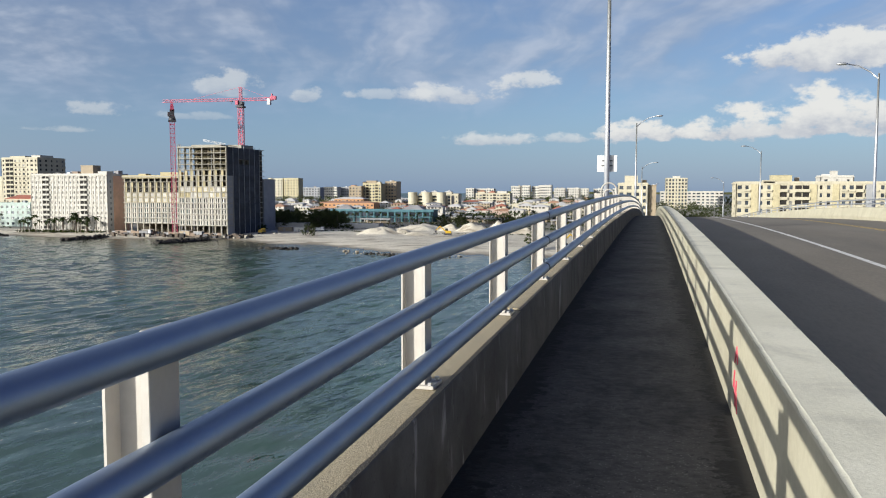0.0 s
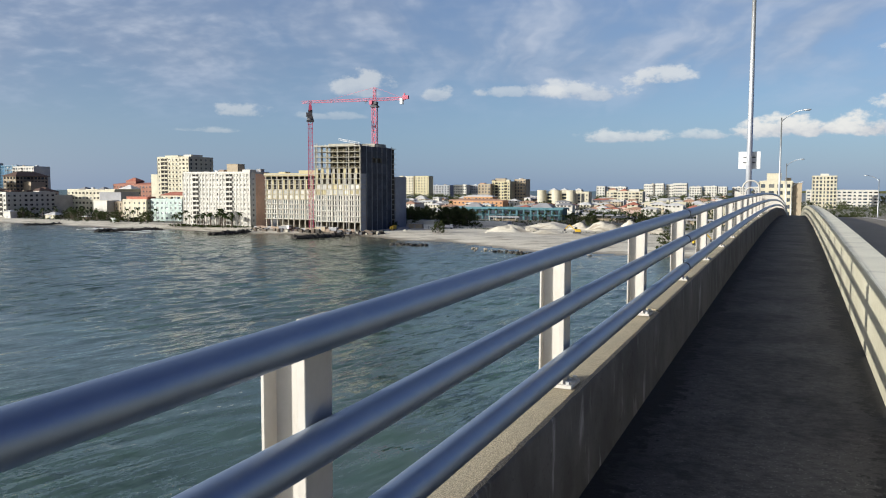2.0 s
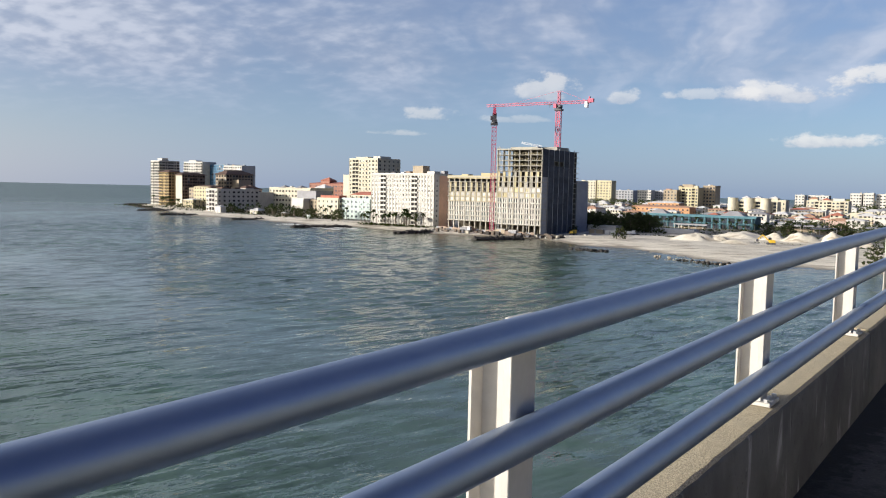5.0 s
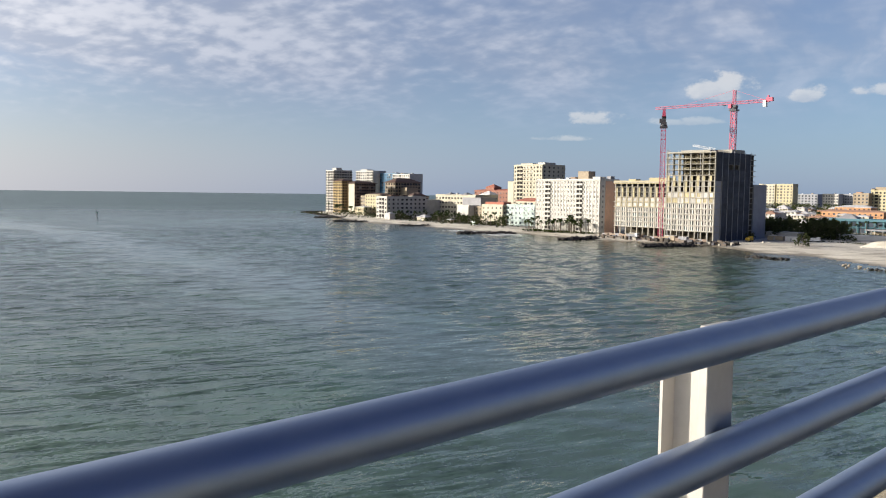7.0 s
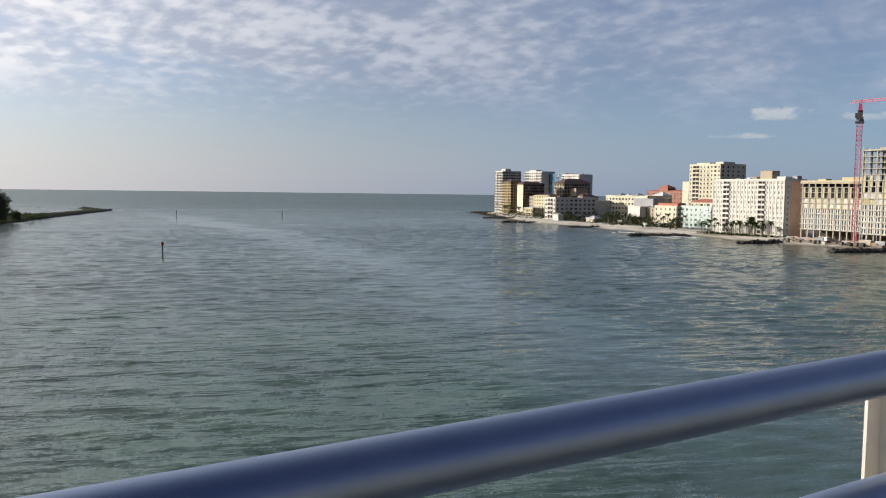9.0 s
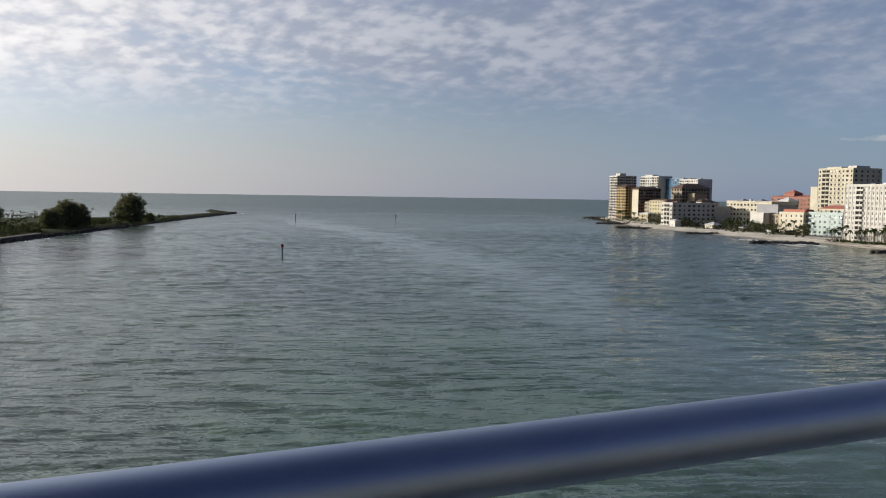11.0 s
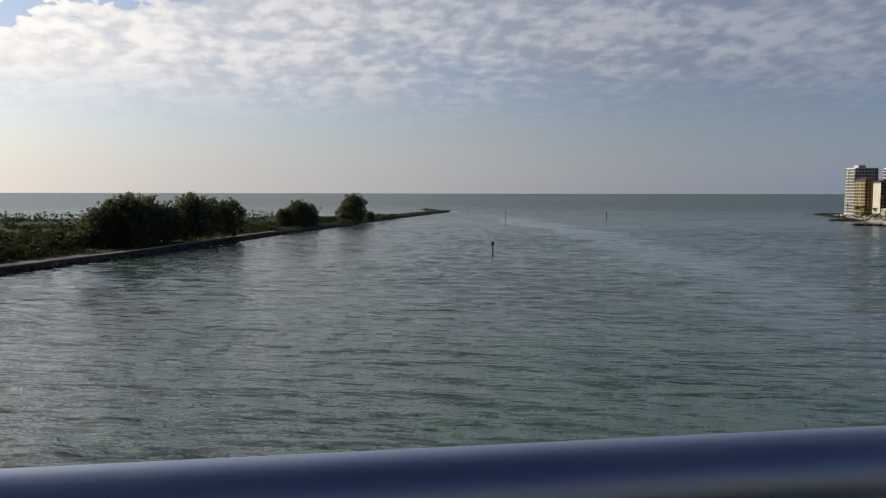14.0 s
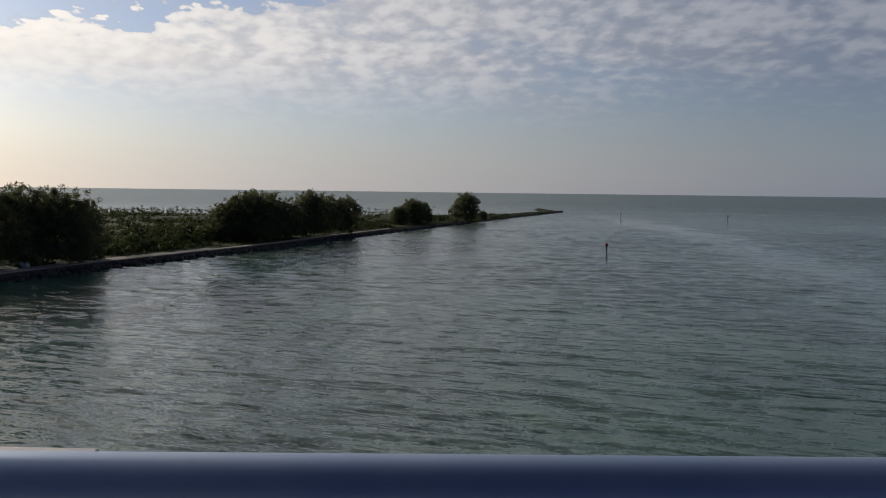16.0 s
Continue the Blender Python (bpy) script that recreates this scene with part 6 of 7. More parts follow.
building("white_hotel", "white five-storey hotel with dark slate corner roofs", -577, 500, 55, 29, 22.8, 5, (13, 8), "SE", W_CREAM, SHADE_PANE, pw=2.2, ph=1.7,
         extra=(("tower", 14, 0, 7, 8, 0.6, R_GREY), ("tower", 36, 0, 7, 8, 0.6, R_GREY), ("wing", 41, -3, 24, 20, 21.0, R_GREY), ("tower", 42, 18, 13, 11, 1.0, R_WHITE)))
building("red_hotel", "red-brown hotel with a tiled turret behind", -628, 600, 50, 20, 28.0, 6, (12, 3), "S", W_RED, roof_mat=R_RED, hip=1.8, pw=1.8, ph=1.5,
         extra=(("tower", 15, 2, 13, 11, 3.2, R_RED),))
# the point
building("white_tower", "white slender apartment tower at the point", -806, 525, 17, 26, 49.0, 15, (5, 7), "SE", W_WHITE, SHADE_PANE, pw=2.4, ph=1.9, balcony=(1, 3), side_balcony=(1, 3, 4, 6), extra=(("unit", 8, 4, 8, 8, 3.5, W_WHITE),))
building("ochre_hotel", "ochre hotel block with a brown tiled roof at the point", -763, 507, 18, 14, 36.5, 11, (5, 4), "SE", W_OCHRE, SHADE_PANE, pw=2.6, ph=2.2, over=1.5, roof_mat=R_BROWN, hip=3.0, balcony=(1, 3))
# cream panel puts the sunlit south end into colour, brown the shaded side
building("brown_hotel", "brown hotel block with dark balconies and one end coloured sunlit", -718, 497, 11, 28, 34.0, 10, (2, 9), "E", W_BROWN, SHADE_PANE, pw=2.5, ph=2.3, over=1.5, roof_mat=R_BROWN, hip=2.6, side_balcony=(1, 3, 5, 7),
         extra=(("panel", -0.1, -0.14, 11.1, 0.12, 33.0, W_CREAM),))
building("terrace_hotel", "shaded tan terrace block between the hotels", -700, 500, 16, 12, 20.0, 5, (4, 3), "SE", W_TAN, pw=2.2, ph=1.8)
building("white_tower", "white high-rise with stepped roof behind the point", -850, 600, 37, 20, 50.5, 14, (8, 4), "S", W_WHITE, pw=2.8, ph=1.9, balcony=(0, 1, 5, 7), extra=(("unit", 6, 3, 14, 9, 2.5, W_WHITE),))
building("glass_tower", "blue glass high-rise behind the point", -812, 610, 34, 20, 47.5, 14, (10, 5), "S", W_BLUE, GLASS_BLUE, pw=2.6, ph=2.4)
building("white_tower", "white high-rise behind the brown-roofed hotel", -773, 600, 33, 20, 46.0, 13, (8, 4), "S", W_WHITE, pw=2.6, ph=1.8, balcony=(0, 3))
building("brown_roof_hotel", "tan hotel with a deep brown tiled hip roof", -709, 540, 18, 36, 35.5, 9, (4, 9), "SE", W_TAN, SHADE_PANE, pw=2.9, ph=2.3, over=1.5, roof_mat=R_BROWN, hip=5.0,
         extra=(("wing", 18.2, 8, 10, 16, 30.0, W_TAN),))
building("low_white_hotel", "long low white hotel on the shore, its long side shaded", -586, 436, 16, 46, 20.5, 5, (4, 9), "SE", W_WHITE, SHADE_PANE, pw=2.2, ph=1.6, balcony=(1, 2),
         extra=(("unit", 3, 8, 9, 20, 2.0, R_BROWN), ("tower", 4, 33, 9, 10, 1.6, R_BROWN), ("wing", 3, 46.2, 12, 20, 18.5, W_WHITE), ("tower", 1, 1, 5, 6, 1.2, R_BROWN)))
building("brown_gable_house", "small house with a brown hip roof behind the hotel", -612, 490, 20, 14, 21.0, 5, (4, 3), "SE", W_PINK, pw=1.8, ph=1.6, roof_mat=R_BROWN, hip=4.0)
building("cream_hotel", "cream hotel with small balconies near the point", -678, 490, 26, 14, 22.5, 6, (6, 3), "SE", W_YELLOW, pw=1.9, ph=1.5, roof_mat=R_BROWN, hip=1.6)
building("yellow_villa", "small pale yellow villa on the rocks", -676, 476, 16, 10, 9.3, 2, (4, 2), "SE", W_YELLOW, pw=1.8, ph=1.7, roof_mat=R_WHITE, hip=1.2)

# inland skyline
FAR = "far apartment blocks"
building("apartment_tower", "pale yellow far apartment tower", -641, 1250, 15, 18, 42.5, 9, (3, 3), "S", W_CREAM, pw=2.6, ph=2.2, group=FAR, extra=(("unit", 3, 3, 6, 6, 2.5, W_CREAM),))
building("apartment_tower", "pale yellow far apartment tower", -625, 1250, 16, 18, 43.5, 9, (3, 3), "S", W_CREAM, pw=2.6, ph=2.2, group=FAR)
building("apartment_tower", "yellow far apartment tower", -607, 1250, 27, 18, 44.0, 9, (5, 3), "S", W_YELLOW, pw=2.6, ph=2.2, group=FAR)
building("office_block", "dark blue-grey far block", -618, 1350, 34, 20, 28.5, 6, (6, 3), "S", W_GREY, pw=3, ph=2.4, group=FAR)
building("apartment_block", "stepped tan apartment block", -391, 1000, 18, 20, 29.5, 7, (4, 3), "S", W_TAN, pw=2.2, ph=2.0, group=FAR, extra=(("unit", 2, 3, 6, 6, 2, R_ORANGE),))
building("apartment_block", "stepped tan apartment block", -375, 1010, 26, 20, 33.0, 8, (6, 3), "S", W_YELLOW, pw=2.2, ph=2.0, balcony=(1, 4), group=FAR, extra=(("unit", 4, 3, 14, 8, 4.6, W_TAN), ("unit", 19, 2, 5, 6, 3.0, W_CREAM), ("tower", 0, 0, 4, 5, 2.2, R_BROWN)))
building("apartment_block", "tan far apartment block", -350, 1030, 16, 20, 36.0, 8, (4, 3), "S", W_TAN, pw=2.2, ph=2.0, group=FAR)
building("apartment_block", "white far apartment block", -555, 1300, 25, 18, 29.2, 6, (6, 3), "S", W_WHITE, pw=2.4, ph=2.0, group=FAR)
building("apartment_block", "white far apartment block", -534, 1322, 20, 18, 29.0, 6, (5, 3), "S", W_GREY, pw=2.4, ph=2.0, group=FAR)
for x, y, w, z in ((-300, 1300, 14, 27), (-284, 1310, 30, 26.5), (-258, 1500, 18, 31.5), (-238, 1500, 16, 32.5), (-220, 1510, 15, 31), (-205, 1500, 24, 33), (-165, 1400, 20, 27), (-143, 1405, 22, 28),
                   (-119, 1400, 14, 27), (-98, 1420, 26, 26.5), (-66, 1430, 22, 27), (-40, 1440, 18, 26)):
    building("apartment_block", "white far waterside apartment block", x, y, w, 16, z, 6, (max(3, int(w / 4)), 2), "S", W_WHITE, pw=2.4, ph=2.2, group=FAR)
building("pink_condos", "pink and white terraced condominium", -218, 1000, 45, 18, 20.5, 5, (10, 3), "S", W_CREAM, pw=2.2, ph=1.8, balcony=(2, 5, 8), group=FAR, extra=(("tower", 3, 1, 9, 9, 2.6, R_ORANGE), ("tower", 17, 1, 8, 9, 1.6, R_RED), ("unit", 28, 3, 12, 8, 3.4, W_WHITE)))
building("white_house", "white three-storey house with a red roof", -200, 850, 16.5, 12, 12.6, 3, (4, 2), "SE", W_WHITE, roof_mat=R_RED, hip=2, pw=1.8, ph=1.6)
building("white_house", "white three-storey house near the water", -182, 850, 15.5, 12, 12.3, 3, (4, 2), "SE", W_WHITE, pw=1.8, ph=1.6)
building("cream_motel", "long low cream motel", -137, 800, 40, 14, 11.0, 2, (8, 3), "S", W_CREAM, pw=2.2, ph=1.6, extra=(("unit", 10, 3, 8, 6, 2.0, W_CREAM),))
building("orange_hotel", "long low orange stucco hotel with tiled roof", -312, 720, 56, 16, 13.0, 3, (13, 3), "S", W_ORANGE, roof_mat=R_ORANGE, hip=1.8, pw=1.7, ph=1.5)
building("orange_hotel", "orange stucco hotel with a white gallery", -314, 762, 32, 14, 16.5, 4, (8, 3), "S", W_ORANGE, roof_mat=R_WHITE, hip=2.0, pw=1.7, ph=1.5)
building("tan_apartments", "tan apartments with a row of turrets", -255, 870, 46, 14, 20.5, 4, (10, 3), "S", W_CREAM, pw=1.8, ph=1.6,
         extra=(("tower", 2, 0, 7, 7, 2.5, R_WHITE), ("tower", 14, 0, 7, 7, 2.5, R_WHITE), ("tower", 30, 0, 8, 7, 2.5, R_WHITE)))


def silo_block():
    """Cream condominium with three rounded stair towers."""
    ob = thing("condominium", "cream condominium with three rounded stair towers", "building", (-249, 800, 0))
    part("wall", Geo().box(0, 12, 0.5, 46, 26, 19.8), W_CREAM, ob)
    for x, r in ((4.6, 4.8), (20.5, 5.2), (36.0, 4.9)):
        part("stair_tower", Geo().tube([(x, 9, 0.5), (x, 9, 22.6)], r, 20), W_CREAM, ob, smooth=False)
        part("tower_cap", Geo().tube([(x, 9, 22.6), (x, 9, 23.2)], r + 0.4, 20), W_CREAM, ob)
    for f in range(5):
        for x in (12.5, 28.3):
            part("gallery", Geo().box(x - 3.2, 10.5, 3.2 + f * 3.3, x + 3.2, 12.2, 4.3 + f * 3.3), W_CREAM, ob)
            part("window", Geo().box(x - 2.6, 11.9, 4.4 + f * 3.3, x + 2.6, 12.04, 6.2 + f * 3.3), GLASS, ob)
        part("window", Geo().box(42.5, 11.9, 4.0 + f * 3.3, 45, 12.04, 5.8 + f * 3.3), GLASS, ob)


def pavilion():
    """Long teal shop row with palms before it."""
    ob = thing("beach_pavilion", "long low teal beach pavilion with a flat blue-grey roof", "building", (-239, 575, 0))
    part("wall", Geo().box(0, 1.5, 0.5, 63, 16, 8.4), W_TEAL, ob)
    part("roof", Geo().box(-1, -0.6, 8.4, 64, 17, 9.1).box(-1, -0.6, 7.8, 64, -0.3, 8.5), R_TEAL, ob)
    for k in range(15):
        part("column", Geo().box(0.4 + k * 4.35, 0.0, 0.5, 0.9 + k * 4.35, 0.5, 8.4), R_TEAL, ob)
        if k < 14:
            part("window", Geo().box(1.4 + k * 4.35, 1.40, 1.4, 4.2 + k * 4.35, 1.54, 3.6), GLASS, ob)
            part("window", Geo().box(1.4 + k * 4.35, 1.40, 5.0, 4.2 + k * 4.35, 1.54, 7.2), GLASS, ob)
    part("gallery", Geo().box(0, -0.2, 4.2, 63, 1.5, 4.5), R_TEAL, ob)
    for x, w in ((2, 10), (44, 12)):
        part("gable", Geo().hip(x, 4, x + w, 12, 9.1, 2.8), R_GREY, ob)
    ob.scale = (1.28, 1.0, 1.22)


silo_block()
pavilion()

# beyond the crest
building("cream_apartments", "cream six-storey apartment block beyond the bridge", -17, 425, 15.5, 18, 29.0, 8, (4, 4), "SE", W_CREAM, pw=2.0, ph=1.8,
         extra=(("unit", 3.5, 1, 6.5, 8, 4.4, W_CREAM), ("wing", 15.5, 2, 4, 14, 28.6, W_TAN)))
building("white_tower", "white and brown far high-rise slab", 17, 1050, 27, 18, 40.0, 9, (7, 3), "S", W_CREAM, pw=1.8, ph=2.6, extra=(("unit", 9, 3, 9, 8, 3.0, W_WHITE),))
building("white_terminal", "long low white building with curved bays", 12, 1150, 84, 26, 23.0, 5, (14, 3), "S", W_WHITE, pw=3.6, ph=1.9, extra=(("unit", 10, 4, 28, 14, 3.0, R_TEAL),))
# the grey panel is a shaded stretch of the front, done in colour
building("yellow_condominium", "pale yellow eight-storey condominium with dark recessed balconies", 32, 330, 53, 16, 28.7, 9, (20, 5), "SW", W_CREAM, pw=1.2, ph=1.5, balcony=(6, 8, 9, 16),
         extra=(("unit", 13.5, 3, 7, 8, 3.2, W_YELLOW), ("unit", 10, 0.2, 4, 5, 1.2, W_CREAM), ("panel", 5.4, -0.3, 2.6, 0.35, 28.5, W_YELLOW), ("panel", 13.3, -0.3, 2.6, 0.35, 28.5, W_YELLOW), ("panel", 26.6, -0.3, 2.4, 0.35, 28.5, W_YELLOW), ("panel", 34.4, -0.3, 2.4, 0.35, 28.5, W_YELLOW), ("panel", 46.0, -0.3, 2.4, 0.35, 28.5, W_GREY)))
building("yellow_condominium", "pale condominium behind the yellow one", 86, 335, 34, 16, 28.5, 9, (9, 3), "S", W_CREAM, pw=1.7, ph=1.6)
building("roof_house", "white block with a stepped roof behind", 80, 425, 15, 12, 32.5, 9, (3, 2), "S", W_WHITE, extra=(("unit", 5, 2, 3, 3, 3.0, W_WHITE),))

# ---- town: low houses, drawn once each in four kinds and copied ----
hr = random.Random(9)
TOWN = []


def house_kind(wall_mat, roof_mat, w, d, h, hip, label):
    ob = building("town_house", label, 0, 0, w, d, h, max(1, int(h / 3.2)), (max(2, int(w / 3.5)), 2), "S", wall_mat, pw=1.4, ph=1.3, roof_mat=roof_mat, hip=hip, category="house", group="houses of the town")
    return ob


HOUSES = [house_kind(W_WHITE, R_WHITE, 11, 9, 6.4, 2.2, "white low house with a pale hip roof"), house_kind(W_CREAM, R_ORANGE, 13, 10, 7.0, 2.4, "cream house with an orange tiled roof"),
          house_kind(W_PINK, R_RED, 10, 9, 9.4, 2.2, "pink house with a red tiled roof"), house_kind(W_WHITE, R_GREY, 15, 10, 6.4, 0.0, "white flat-roofed low building"),
          house_kind(W_TAN, R_BROWN, 12, 10, 6.6, 2.6, "tan house with a brown hip roof")]
TAKEN = [(-239, 575, 82, 20), (-249, 800, 48, 30), (-312, 715, 60, 65), (-255, 865, 48, 25), (-218, 995, 48, 25), (-200, 845, 36, 22), (-137, 795, 44, 20), (-392, 995, 70, 60)]
first = [True] * len(HOUSES)
tries = 0
while len(TOWN) < 88 and tries < 4000:
    tries += 1
    az, dist = hr.uniform(2.5, 27.5), hr.uniform(610, 1240)
    x, y = -dist * math.sin(radians(az)), dist * math.cos(radians(az))
    if any(a - 14 < x < a + c + 3 and b - 12 < y < b + e + 3 for a, b, c, e in TAKEN) or x > -45:
        continue
    if dist < 700 and az > 20:
        continue
    k = hr.choices(range(5), (6, 2, 1, 4, 2))[0]
    TAKEN.append((x, y, 14, 11))
    m = pose(x, y, 0, 0, 0, hr.uniform(-9, 9))
    if first[k]:
        HOUSES[k].matrix_basis = m
        first[k] = False
    else:
        copy_thing(HOUSES[k], m)
    TOWN.append((x, y))

def far_houses(count):
    """The rest of the town: small hip-roofed houses with dark windows, too many and too far to tell apart."""
    geos = {m.name: (Geo(), m) for m in (W_WHITE, W_CREAM, W_TAN, W_PINK, R_WHITE, R_GREY, R_ORANGE, R_RED, SHADE_PANE)}
    made = k = 0
    while made < count and k < 6000:
        k += 1
        az, dist = hr.uniform(2.0, 28.0), hr.uniform(640, 1330)
        x, y = -dist * math.sin(radians(az)), dist * math.cos(radians(az))
        if any(a - 10 < x < a + c + 2 and b - 9 < y < b + e + 2 for a, b, c, e in TAKEN):
            continue
        w, d, h = hr.uniform(8, 15), hr.uniform(8, 11), hr.choice([5.5, 6.5, 8.5, 9.5, 12.0])
        TAKEN.append((x, y, w, d))
        geos[hr.choices([W_WHITE, W_CREAM, W_TAN, W_PINK], (5, 4, 2, 1))[0].name][0].box(x, y, 0.8, x + w, y + d, h)
        geos[hr.choices([R_WHITE, R_GREY, R_ORANGE, R_RED], (6, 3, 1.5, 0.7))[0].name][0].hip(x - 0.3, y - 0.3, x + w + 0.3, y + d + 0.3, h, hr.uniform(1.4, 2.6))
        for f in range(int(h / 3)):
            for j in range(int(w / 3)):
                if hr.random() < 0.85:
                    u = x + 0.9 + j * 3 + hr.uniform(-0.2, 0.2)
                    geos["shade_pane"][0].box(u, y - 0.05, 1.8 + f * 3, u + hr.choice([1.2, 1.4, 2.0]), y + 0.05, 3.4 + f * 3)
        made += 1
    v, f, idx, mats = [], [], [], []
    for g, m in geos.values():
        k = len(v)
        v += g.v
        f += [tuple(i + k for i in q) for q in g.f]
        idx += [len(mats)] * len(g.f)
        mats.append(m)
    me = bpy.data.meshes.new("far_houses")
    me.from_pydata(v, [], f)
    for m in mats:
        me.materials.append(m)
    me.polygons.foreach_set("material_index", idx)
    tagged(new("far_houses", me), "crowded low white and tan houses of the beach town", "houses", kind="stuff")


far_houses(380)

# trees of the town
G_T = "trees of the town"
for _ in range(46):
    az, dist = hr.uniform(22.0, 27.5), hr.uniform(500, 560)
    tree("broad", -dist * math.sin(radians(az)), dist * math.cos(radians(az)), 1.4, hr.uniform(1.0, 1.45), hr.uniform(0, 360), hr.randrange(2), G_T)
for _ in range(50):
    az, dist = hr.uniform(3, 27), hr.uniform(600, 1250)
    x, y = -dist * math.sin(radians(az)), dist * math.cos(radians(az))
    tree("broad" if hr.random() < 0.6 else "palm", x, y, 1.4, hr.uniform(0.8, 1.4), hr.uniform(0, 360), hr.randrange(3), G_T)
for _ in range(26):
    az, dist = hr.uniform(-9, 9), hr.uniform(900, 1600)
    tree("broad", -dist * math.sin(radians(az)), dist * math.cos(radians(az)), 1.4, hr.uniform(1.2, 1.9), hr.uniform(0, 360), hr.randrange(2), G_T)
for _ in range(26):
    tree("broad", hr.uniform(6, 34), hr.uniform(470, 560), 1.4, hr.uniform(0.8, 1.3), hr.uniform(0, 360), hr.randrange(2), G_T)
# palms along the beach front
for _ in range(34):
    tree("palm", hr.uniform(-360, -310), hr.uniform(388, 399), 1.5, hr.uniform(0.7, 1.15), hr.uniform(0, 360), hr.randrange(3), G_T)
for _ in range(90):
    x = hr.uniform(-565, -400)
    y = 400 + (-x - 400) * 0.14 + hr.uniform(6, 30)
    tree("palm" if hr.random() < 0.5 else ("bush" if hr.random() < 0.6 else "broad"), x, y, 1.4, hr.uniform(0.6, 1.05), hr.uniform(0, 360), hr.randrange(3), G_T)
for _ in range(40):
    f = hr.random()
    tree("palm" if hr.random() < 0.5 else "bush", -560 - 200 * f, 425 + 66 * f + hr.uniform(6, 20), 1.4, hr.uniform(0.7, 1.2), hr.uniform(0, 360), hr.randrange(3), G_T)
for k in range(20):
    tree("palm", -236 + 3.9 * k + hr.uniform(-1, 1), 569 + hr.uniform(-2, 2), 1.5, hr.uniform(0.62, 0.9), hr.uniform(0, 360), hr.randrange(3), G_T)
for _ in range(26):
    tree("palm" if hr.random() < 0.7 else "bush", hr.uniform(-150, -60), hr.uniform(540, 600), 1.5, hr.uniform(0.7, 1.0), hr.uniform(0, 360), hr.randrange(3), G_T)
tree("broad", -177, 394, 1.2, 0.78, 30, 0, G_T)
tree("broad", -47, 332, 1.0, 0.95, 200, 1, G_T)
tree("bush", -178, 455, 1.3, 1.2, 70, 1, G_T)
tree("bush", -220, 424, 1.3, 1.3, 10, 1, G_T)


# ---- open shelters behind the building site ----
def shelter(x, y, w, d, h, label):
    ob = thing("open_shelter", label, "shelter", (x, y, 1.3), group="shelters behind the site")
    part("roof", Geo().box(-0.6, -0.6, h, w + 0.6, d + 0.6, h + 0.5).box(-0.7, -0.7, h - 0.35, w + 0.7, -0.6, h + 0.5), R_GREY, ob)
    for k in range(int(w / 5) + 1):
        for v in (0, d):
            part("post", Geo().box(k * 5.0 - 0.15, v - 0.15, 0, k * 5.0 + 0.15, v + 0.15, h), W_WHITE, ob)
    part("counter", Geo().box(2.0, d * 0.6, 0, w - 2.0, d * 0.8, 2.4), W_TAN, ob)


for sx, sy, sw, sd, sh in ((-156, 588, 40, 12, 4.4), (-118, 560, 30, 9, 4.0), (-92, 596, 34, 12, 4.6), (-66, 548, 26, 9, 3.8), (-204, 545, 22, 8, 3.6)):
    shelter(sx, sy, sw, sd, sh, "grey flat-roofed open shelter on thin posts")
for _ in range(46):
    tree("palm" if hr.random() < 0.65 else "broad", hr.uniform(-160, -25), hr.uniform(480, 640), 1.4, hr.uniform(0.55, 0.95), hr.uniform(0, 360), hr.randrange(3), G_T)


# ---- channel markers and boats ----
def marker(x, y, h, mat, label):
    ob = thing("channel_marker", label, "channel marker", (x, y, 0), group="channel markers")
    part("pile", Geo().tube([(0, 0, -3), (0, 0, h)], [0.32, 0.27], 10), BARK, ob, smooth=True)
    part("board", Geo().box(-0.6, -0.26, h - 1.35, 0.6, -0.20, h - 0.25), mat, ob)
    part("board", Geo().box(0.20, -0.6, h - 1.35, 0.26, 0.6, h - 0.25), mat, ob)
    part("light", Geo().tube([(0, 0, h), (0, 0, h + 0.35)], 0.09, 8), CRANE_DARK, ob)
    part("ladder", Geo().beam((0.3, 0, 0), (0.3, 0, h - 1.5), 0.06).beam((0.3, 0.3, 0), (0.3, 0.3, h - 1.5), 0.06), GALV, ob)


marker(-326, 57, 5.0, MARK_RED, "wooden channel marker with red boards")
marker(-725, 235, 5.0, MARK_GREEN, "wooden channel marker with green boards")
marker(-740, 142, 5.0, MARK_RED, "far wooden channel marker")


def digger(x, y, turn):
    ob = thing("excavator", "yellow tracked excavator on the sand", "excavator", (x, y, 2.4), turn)
    for s in (-1.1, 1.1):
        part("track", Geo().soft_box(-2.0, s - 0.35, 0, 2.0, s + 0.35, 0.9, 0.2), CRANE_DARK, ob)
    part("body", Geo().soft_box(-1.9, -1.3, 0.9, 1.0, 1.3, 2.2, 0.15), DIGGER, ob)
    part("cab", Geo().soft_box(-0.2, -1.2, 2.2, 1.2, 0.0, 3.4, 0.12), GLASS, ob)
    part("boom", Geo().beam((1.0, 0.3, 1.8), (4.0, 0.3, 4.6), 0.5).beam((4.0, 0.3, 4.6), (6.2, 0.3, 2.4), 0.4), DIGGER, ob)
    part("bucket", Geo().soft_box(5.8, -0.3, 1.3, 6.9, 0.9, 2.5, 0.15), CRANE_DARK, ob)


digger(-104, 408, 200)
digger(-37, 347, 30)


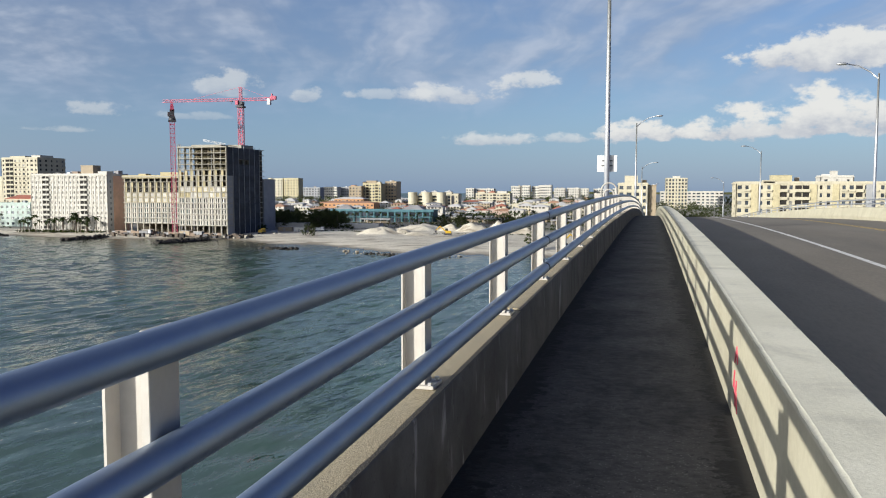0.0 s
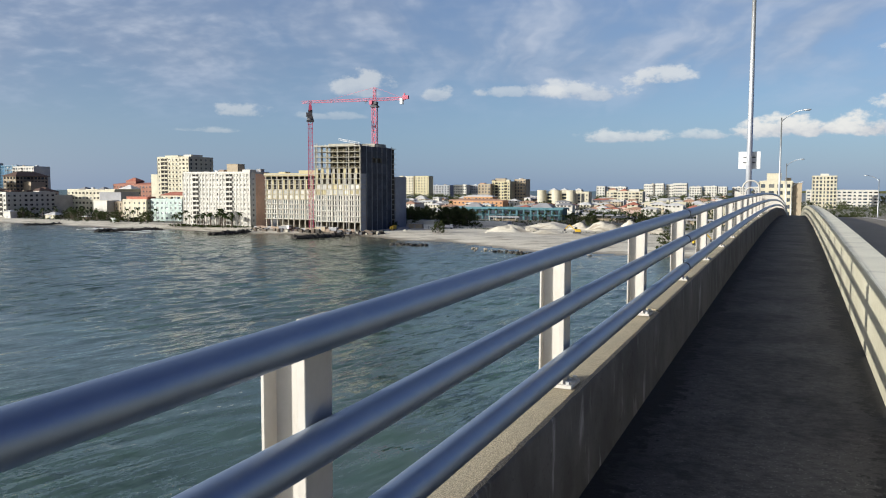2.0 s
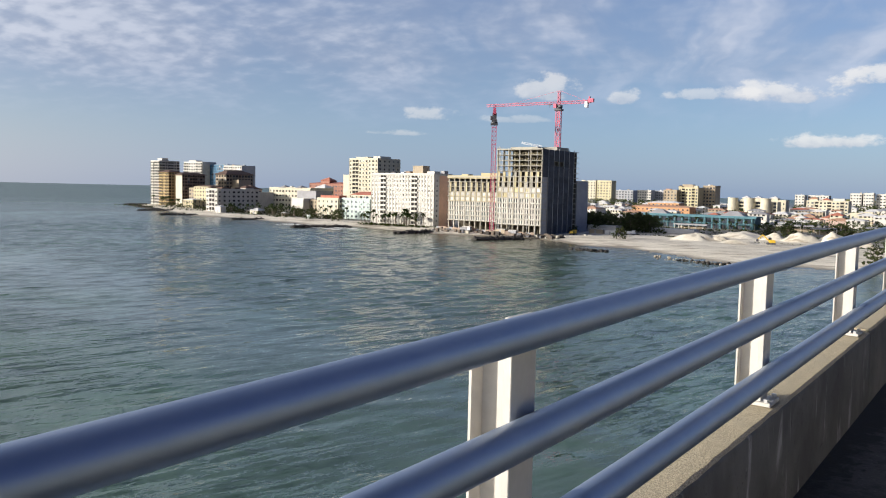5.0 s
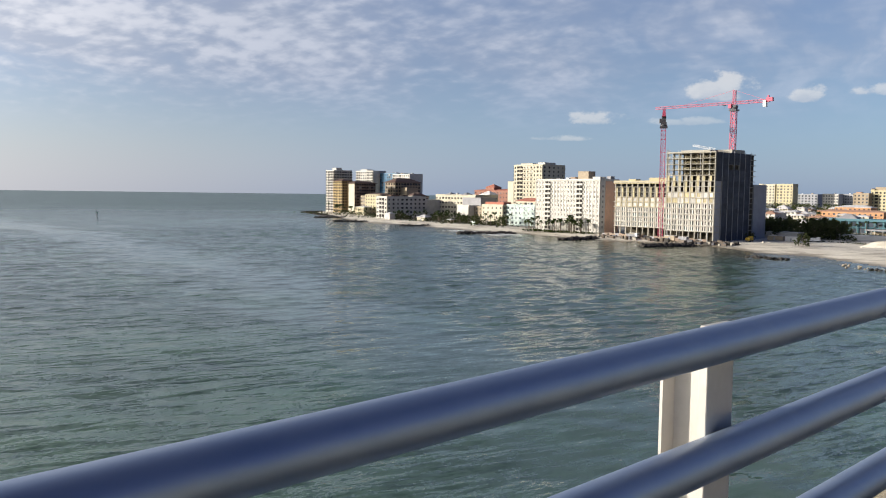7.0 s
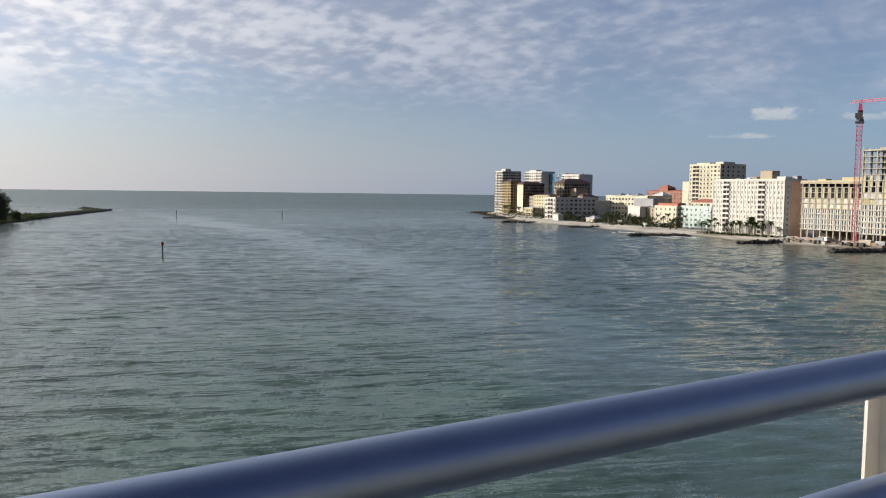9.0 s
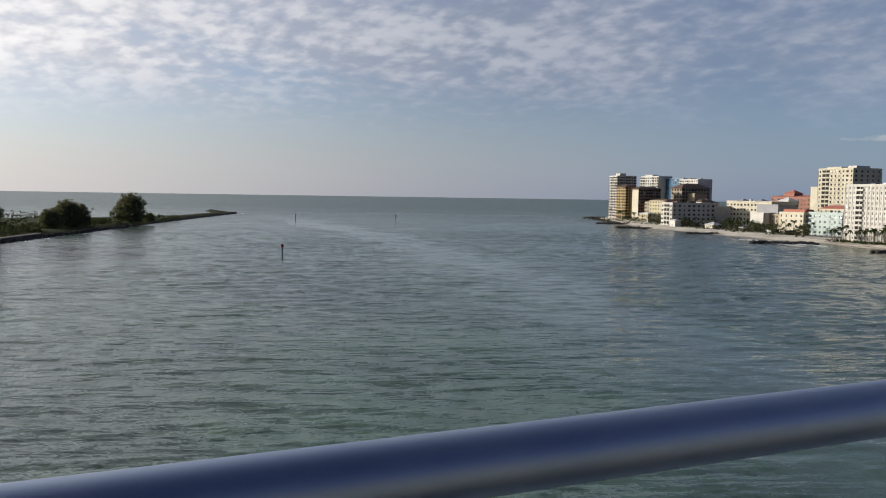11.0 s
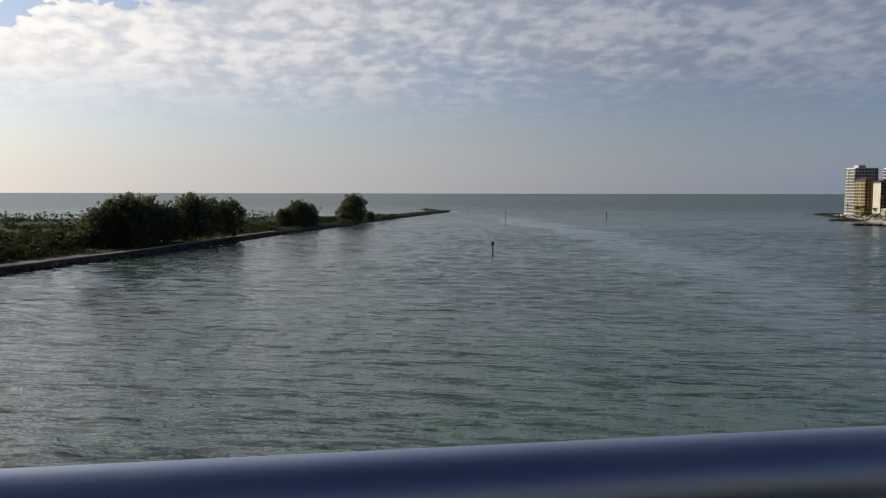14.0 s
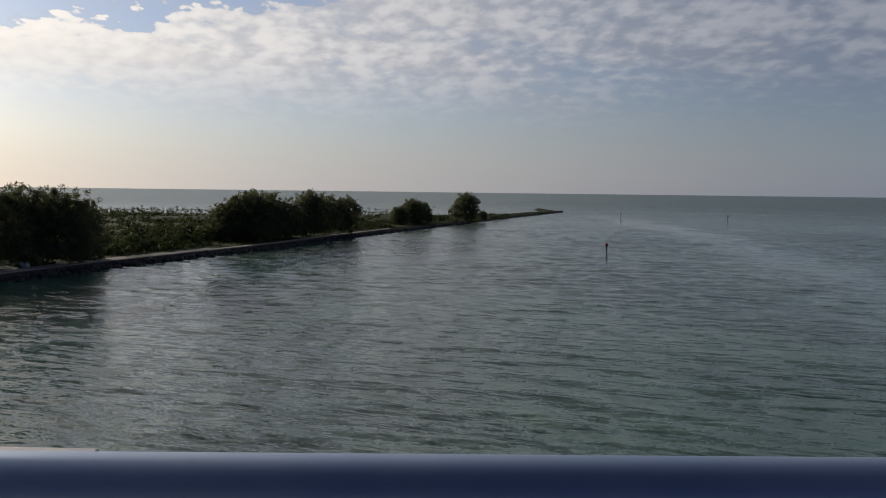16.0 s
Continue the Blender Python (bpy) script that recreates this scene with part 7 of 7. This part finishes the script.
def site_box(x, y, w, d, h, mat, label, name="site_container"):
    ob = thing(name, label, "container", (x, y, 1.2))
    part("body", Geo().soft_box(0, 0, 0.15, w, d, h, 0.05), mat, ob)
    part("roof", Geo().box(-0.1, -0.1, h, w + 0.1, d + 0.1, h + 0.15), R_WHITE, ob)
    part("door", Geo().box(w * 0.4, -0.05, 0.3, w * 0.4 + 1.0, 0.0, 2.2), W_GREY, ob)


site_box(-236, 452, 30, 10, 4.2, W_WHITE, "long white site shed by the beach", "site_shed")
site_box(-214, 432, 9, 3, 2.9, W_TAN, "tan steel site container on sand")
site_box(-202, 428, 7, 3, 2.9, R_WHITE, "white steel site container on sand")
site_box(-247, 381, 6, 2.5, 2.6, W_TAN, "tan steel site container on sand")
site_box(-238, 380, 5, 2.5, 2.4, R_GREY, "grey steel site container on sand")
site_box(-274, 386, 6, 2.5, 2.6, W_TAN, "tan steel site container on sand")
site_box(-200, 470, 36, 8, 3.4, R_WHITE, "low white site tent on the sand", "site_tent")


def beach_hut(x, y, w, h, mat, label):
    ob = thing("beach_hut", label, "hut", (x, y, 1.3), group="huts on the beach")
    part("wall", Geo().box(0, 0, 0, w, w * 0.8, h), mat, ob)
    part("roof", Geo().hip(-0.3, -0.3, w + 0.3, w * 0.8 + 0.3, h, w * 0.22), R_WHITE, ob)
    part("door", Geo().box(w * 0.35, -0.05, 0.1, w * 0.6, 0.0, min(2.1, h - 0.2)), W_GREY, ob)


beach_hut(-556, 423, 7.0, 5.0, W_WHITE, "white square hut on the sand before the hotel")
beach_hut(-520, 430, 10.0, 3.2, W_CREAM, "low pale beach bar among the palms")
beach_hut(-470, 420, 4.0, 2.8, W_TAN, "small tan hut on the sand")
beach_hut(-436, 414, 3.5, 2.6, W_TURQ, "small turquoise hut on the sand")


# ---- clutter at the foot of the site ----
cr = random.Random(15)
fence = thing("site_fence", "brown hoarding along the front of the building site", "fence", (0, 0, 0))
for k in range(30):
    x = -298 + 2.55 * k
    if 12 < k < 16:
        continue
    y = 384 - 0.12 * k + (8 if k < 14 else 0)
    part("fence_panel", Geo().box(x, y, 1.0, x + 2.5, y + 0.08, 2.7 + 0.2 * (k % 3)), W_BROWN if k % 4 else R_GREY, fence)
for k in range(84):
    x, y = cr.uniform(-300, -205), cr.uniform(372, 387)
    w, h = cr.uniform(0.7, 3.2), cr.uniform(0.3, 1.6)
    m = cr.choice([BARE_CONC, BARK, WOOD, BARK, CRANE_DARK, CRANE_DARK, ROCK, ROCK])
    whole("pallet_load", Geo().soft_box(x, y, 0.7, x + w, y + cr.uniform(1, 2), 1.2 + h, 0.05), m, "wrapped load of building material on the sand", "pallet load", "loads on the site")


def truck(x, y, turn, cab_mat, load_mat, label):
    ob = thing("site_truck", label, "truck", (x, y, 1.4), turn, "site trucks")
    part("chassis", Geo().box(-3.4, -1.0, 0.6, 3.2, 1.0, 0.9), CRANE_DARK, ob)
    part("cab", Geo().soft_box(1.6, -1.1, 0.9, 3.4, 1.1, 2.9, 0.2), cab_mat, ob)
    part("windscreen", Geo().box(3.38, -0.9, 1.9, 3.44, 0.9, 2.6), GLASS, ob)
    part("bed", Geo().soft_box(-3.4, -1.1, 0.9, 1.4, 1.1, 2.4, 0.08), load_mat, ob)
    for wx in (-2.6, -1.4, 2.4):
        for wy in (-1.05, 1.05):
            part("wheel", Geo().tube([(wx, wy - 0.15, 0.5), (wx, wy + 0.15, 0.5)], 0.5, 12), RUBBER, ob)


truck(-268, 381, 8, CRANE_WHITE, R_GREY, "white tipper truck parked on the site")
truck(-212, 408, 100, DIGGER, DIGGER, "yellow tipper truck parked on the site")
truck(-190, 436, 10, CRANE_WHITE, CRANE_WHITE, "white box truck parked on the sand")
